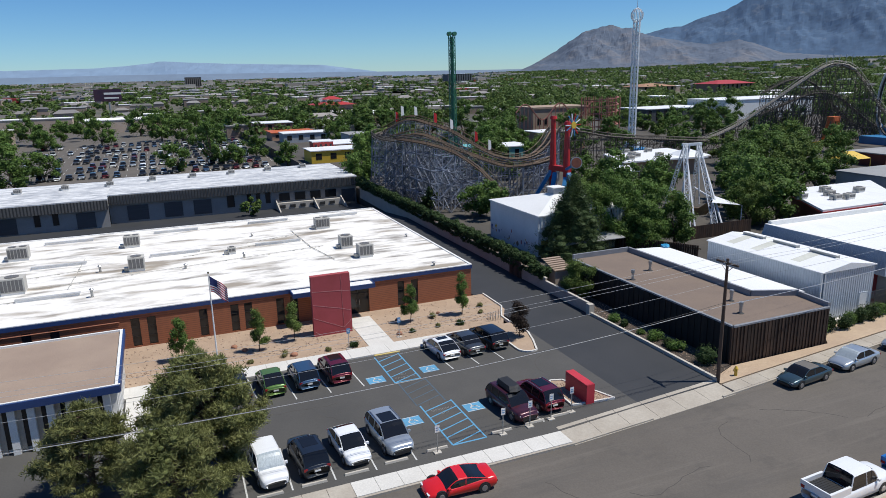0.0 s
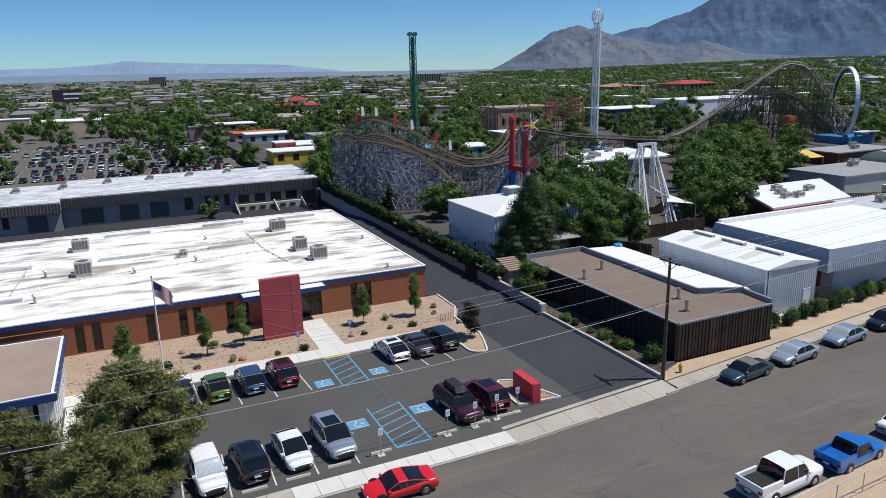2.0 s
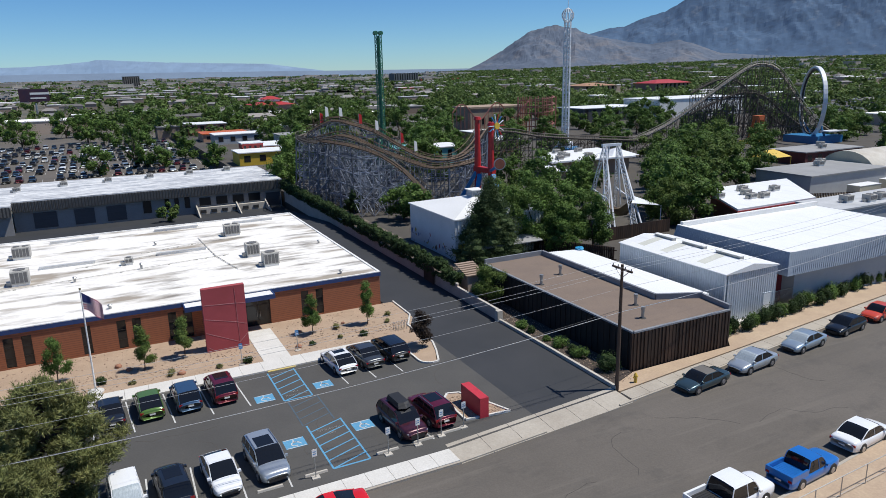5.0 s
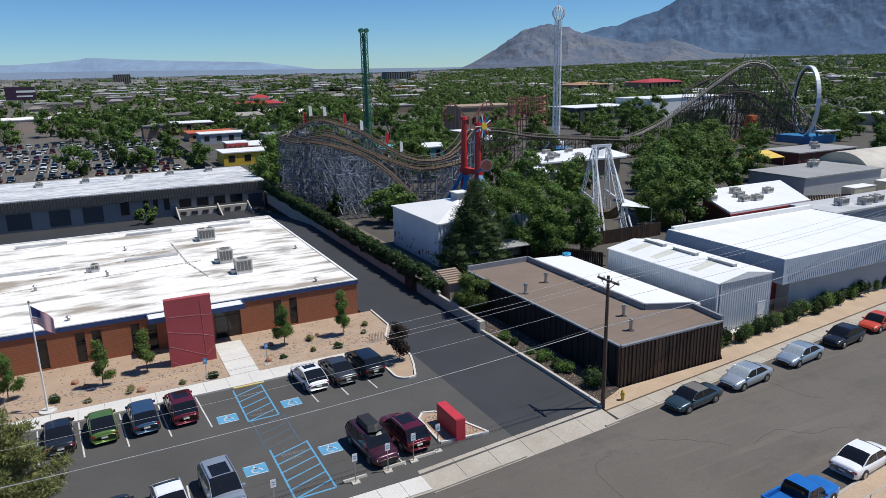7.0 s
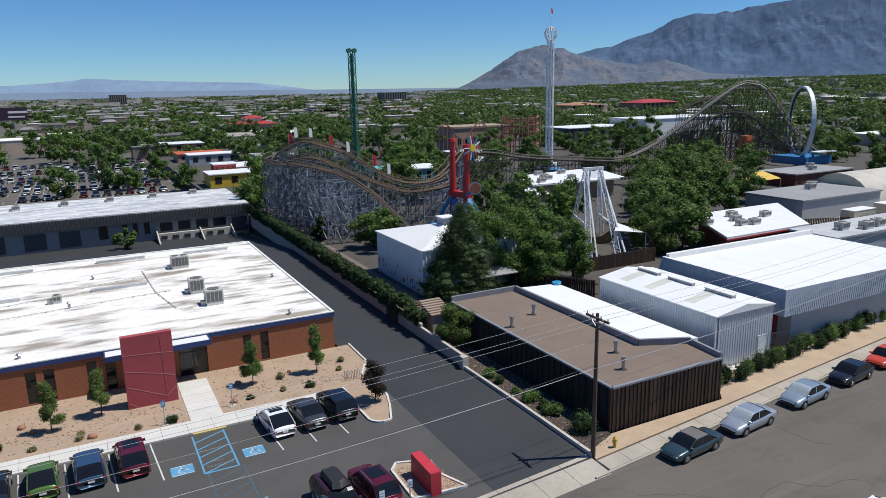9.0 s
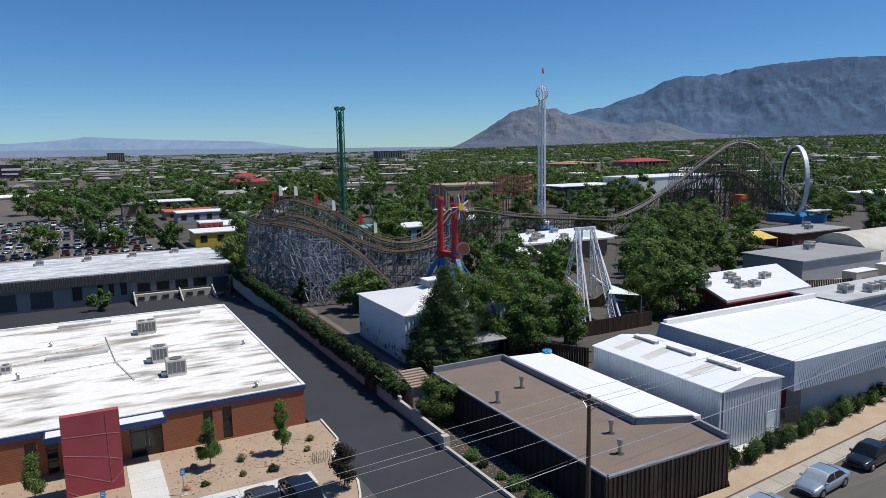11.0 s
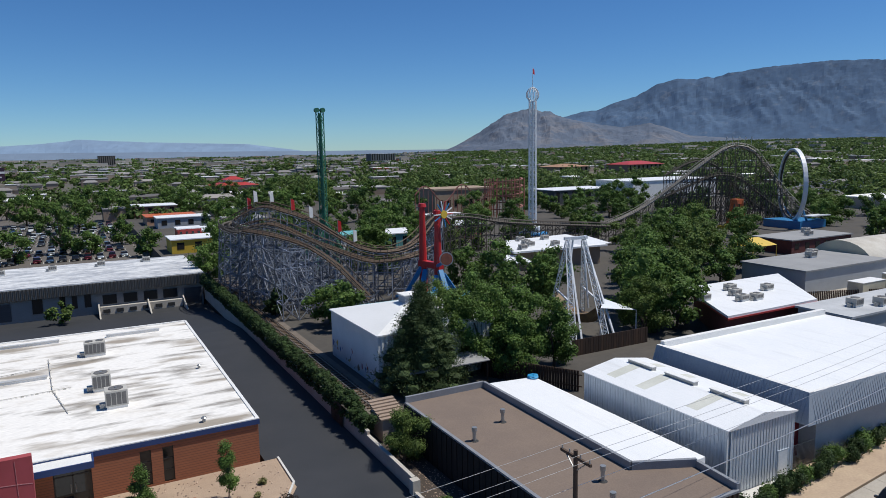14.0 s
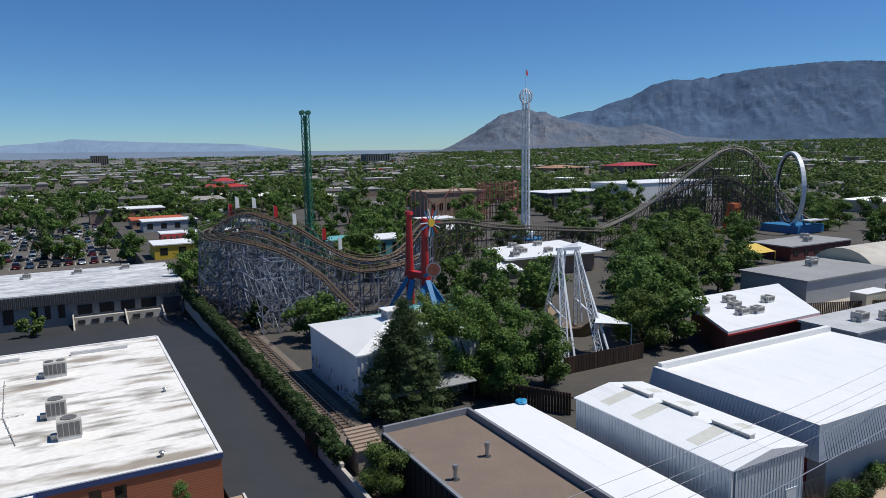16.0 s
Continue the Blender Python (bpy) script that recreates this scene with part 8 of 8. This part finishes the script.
def far_houses(name, n, r0, r1, wall, roof, label, wmin, wmax, hmin, hmax, gable):
    x, y, r, az = scatter(n, r0, r1)
    mw, mr = Mesh(), Mesh()
    for i in range(len(x)):
        w, d, h = wmin + (wmax - wmin) * rg.random() ** 2, wmin * 0.7 + (wmax - wmin) * 0.5 * rg.random() ** 2, hmin + (hmax - hmin) * rg.random()
        if az[i] > 27 and rg.random() < 0.55:
            continue
        z = rise(az[i], r[i])
        a, b = x[i] - w / 2, x[i] + w / 2
        c, e = y[i] - d / 2, y[i] + d / 2
        mw.box(a, b, c, e, z - 0.5, z + h)
        if gable:
            k = d * 0.2
            mr.add([(a - 0.5, c - 0.5, z + h), (b + 0.5, c - 0.5, z + h), (b + 0.5, e + 0.5, z + h), (a - 0.5, e + 0.5, z + h), (a + d * 0.25, y[i], z + h + k), (b - d * 0.25, y[i], z + h + k)], [(0, 1, 5, 4), (1, 2, 5), (2, 3, 4, 5), (3, 0, 4)])
        else:
            mr.box(a - 0.2, b + 0.2, c - 0.2, e + 0.2, z + h, z + h + 0.4)
    solid(name, mw, wall, label + ", walls", "houses", kind="stuff")
    solid(name + "_roofs", mr, roof, label + ", roofs", "roofs", kind="stuff")


STUCCO = mat("town_stucco", (0.46, 0.37, 0.29), (0.3, 0.22, 0.17), 0.9, scale=0.02, island=0.35)
far_houses("town_houses", 620, 260, 1600, STUCCO, mat("shingle_roofs", (0.2, 0.18, 0.165), (0.13, 0.13, 0.135), 0.9, scale=0.02, island=0.6), "tan stucco houses of the town", 9, 20, 3.5, 6, True)
far_houses("town_shops", 540, 300, 2400, STUCCO, mat("pale_flat_roofs", (0.76, 0.75, 0.73), (0.5, 0.49, 0.47), 0.85, scale=0.02, island=0.6), "flat-roofed shops and sheds of the town", 12, 48, 4, 8, False)
far_houses("far_blocks", 420, 1600, 3900, mat("pale_blocks", (0.5, 0.45, 0.38), (0.4, 0.34, 0.28), 0.9, scale=0.01, island=0.35), mat("far_flat_roofs", (0.6, 0.57, 0.53), (0.45, 0.42, 0.38), 0.9, scale=0.01, island=0.3), "pale low buildings across the valley", 15, 70, 5, 13, False)
m = Mesh()
x, y, r, az = scatter(30, 500, 2500)
for i in range(len(x)):
    m.box(x[i] - 9, x[i] + 9, y[i] - 6, y[i] + 6, rise(az[i], r[i]), rise(az[i], r[i]) + 5.5)
solid("town_red_roofs", m, REDROOF, "scattered red-roofed buildings of the town", "buildings", kind="stuff")
# car lots and streets far off
m = Mesh()
for a, b in (((-60, 560), (420, 470)), ((-80, 800), (900, 640)), ((330, 200), (900, 360)), ((250, 300), (420, 1300)), ((60, 430), (40, 1700))):
    m.beam((*a, -3.4), (*b, -3.4), 16, 0.5)
solid("far_streets", m, ASPHALT, "grey town streets", "road", kind="stuff")
structure("far_car_lot", Mesh().prism([(330, 190), (520, 190), (560, 300), (360, 300)], -3.4, -0.03), ASPHALT, "wide car lot beyond the fairground", "car park")
m = Mesh()
rnd = random.Random(55)
for i in range(330):
    x, y = 345 + rnd.random() * 180, 200 + (i % 12) * 8 + rnd.random()
    m.box(x - 2.1, x + 2.1, y - 0.9, y + 0.9, 0.25, 0.9).box(x - 1.2, x + 1.0, y - 0.75, y + 0.75, 0.9, 1.45)
solid("far_cars", m, mat("far_car_paint", (0.4, 0.41, 0.42), (0.25, 0.25, 0.26), 0.35, island=0.9), "rows of parked cars far off", "cars", kind="stuff")


# ---- mountains ----
def ridge(name, prof, r0, r1, material, label, seed, rough, steps=420, rings=26):
    """A mountain side: rises from its foot at r0 to a crest at r1, cut by spurs and gullies."""
    a0, a1 = prof[0][0], prof[-1][0]
    vs, fs = [], []
    for j in range(rings + 1):
        f = j / rings
        r = r0 + (r1 - r0) * f
        for i in range(steps + 1):
            a = a0 + (a1 - a0) * i / steps
            e = float(np.interp(a, [p[0] for p in prof], [p[1] for p in prof]))
            top = math.tan(radians(e)) * r1 + 24
            n1 = noise.fractal(Vector((a * 0.32 + seed, f * 2.6, seed)), 1.0, 2.1, 5)
            n2 = noise.ridged_multi_fractal(Vector((a * 0.4 + seed + f * 0.7, f * 2.2 + seed, 0.3)), 0.9, 2.1, 6, 1.0, 2.0)
            h = (f ** 1.25) * (1 + rough * (n1 * 0.5 + (n2 - 1.2) * 0.35) * math.sin(math.pi * min(1, f * 0.97)) * 1.6)
            if j == rings:
                h = 1 + 0.012 * n1 + 0.014 * rough / 0.2 * noise.fractal(Vector((a * 2.4, seed, 0.7)), 0.8, 2.2, 4)
            z = -6 + (top + 6) * max(0, h)
            vs.append((CX + r * math.sin(radians(a)), CY + r * math.cos(radians(a)), z))
    n = steps + 1
    for j in range(rings):
        for i in range(steps):
            fs.append((j * n + i, (j + 1) * n + i, (j + 1) * n + i + 1, j * n + i + 1))
    return structure(name, Mesh().add(vs, fs), material, label, "mountain")


# Rock and patch tones have blue aerial haze mixed into the base colour.
ROCK = mat("hazed_range_rock", (0.077, 0.134, 0.22), (0.062, 0.112, 0.192), 0.95, scale=0.006, fine=0.03, contrast=0.8)
FOOT = mat("hazed_foothill_rock", (0.1, 0.125, 0.168), (0.078, 0.103, 0.148), 0.95, scale=0.006, fine=0.04, contrast=0.8)
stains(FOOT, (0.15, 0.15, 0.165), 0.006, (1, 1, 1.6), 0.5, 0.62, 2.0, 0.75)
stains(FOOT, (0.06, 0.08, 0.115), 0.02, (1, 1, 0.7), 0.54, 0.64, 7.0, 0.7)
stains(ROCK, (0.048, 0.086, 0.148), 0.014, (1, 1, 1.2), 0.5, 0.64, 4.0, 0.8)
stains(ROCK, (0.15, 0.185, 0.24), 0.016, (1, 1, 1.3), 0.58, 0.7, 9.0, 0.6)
# Pale blue here is distance haze painted into the ridge colour.
PALEBLUE = mat("hazed_ridge_rock", (0.19, 0.27, 0.37), (0.16, 0.23, 0.33), 0.95, scale=0.003, fine=0.01)
ridge("mountain_range", [(36, 1.0), (38, 2.4), (40, 2.93), (41.0, 2.98), (42.4, 3.56), (43.9, 3.94), (45.4, 4.75), (47.0, 5.15), (48.4, 5.0), (49.1, 5.2), (49.6, 5.05), (50.6, 5.34), (53.7, 5.73), (57.0, 5.83), (59.7, 5.74), (61.0, 5.6), (66, 5.2), (75, 4.6), (88, 3.5)], 4120, 4700, ROCK, "long mountain range with rocky faces, distance haze painted in as blue-grey", 3.0, 0.13, 420, 34)
ridge("mountain_foothill", [(28.8, 0.05), (29.7, 0.41), (31.6, 1.43), (33.6, 2.75), (34.6, 3.05), (35.9, 3.29), (36.6, 3.0), (37.3, 3.0), (37.7, 2.7), (39, 2.3), (41, 1.9), (43, 1.6), (45, 1.9), (46, 1.6), (48, 0.85), (52, 0.5), (60, 0.35)], 3500, 4200, FOOT, "tan-grey rocky foothill below the range, blue distance haze painted in", 9.0, 0.3, 320, 30)
ridge("mountain_distant", [(-30, 0.6), (-8, 0.75), (-3.4, 0.83), (-1.4, 0.93), (0.3, 1.12), (1.1, 1.27), (2.9, 1.14), (5.2, 1.03), (8.8, 0.91), (13.0, 0.78), (15, 0.5), (17.5, 0.15)], 4300, 4750, PALEBLUE, "distant mountain ridge, pale blue from painted haze", 15.0, 0.25, 120, 8)
# The mesa's base colour carries painted haze as well.
ridge("mesa_distant", [(-30, 0.3), (-10, 0.25), (-2, 0.32), (4, 0.28), (10, 0.24), (20, 0.15), (30, 0.1)], 4150, 4290, mat("hazed_mesa", (0.16, 0.215, 0.29), (0.13, 0.175, 0.24), 0.95, scale=0.004), "distant mesa along the horizon, pale from painted haze", 21.0, 0.2, 120, 5)
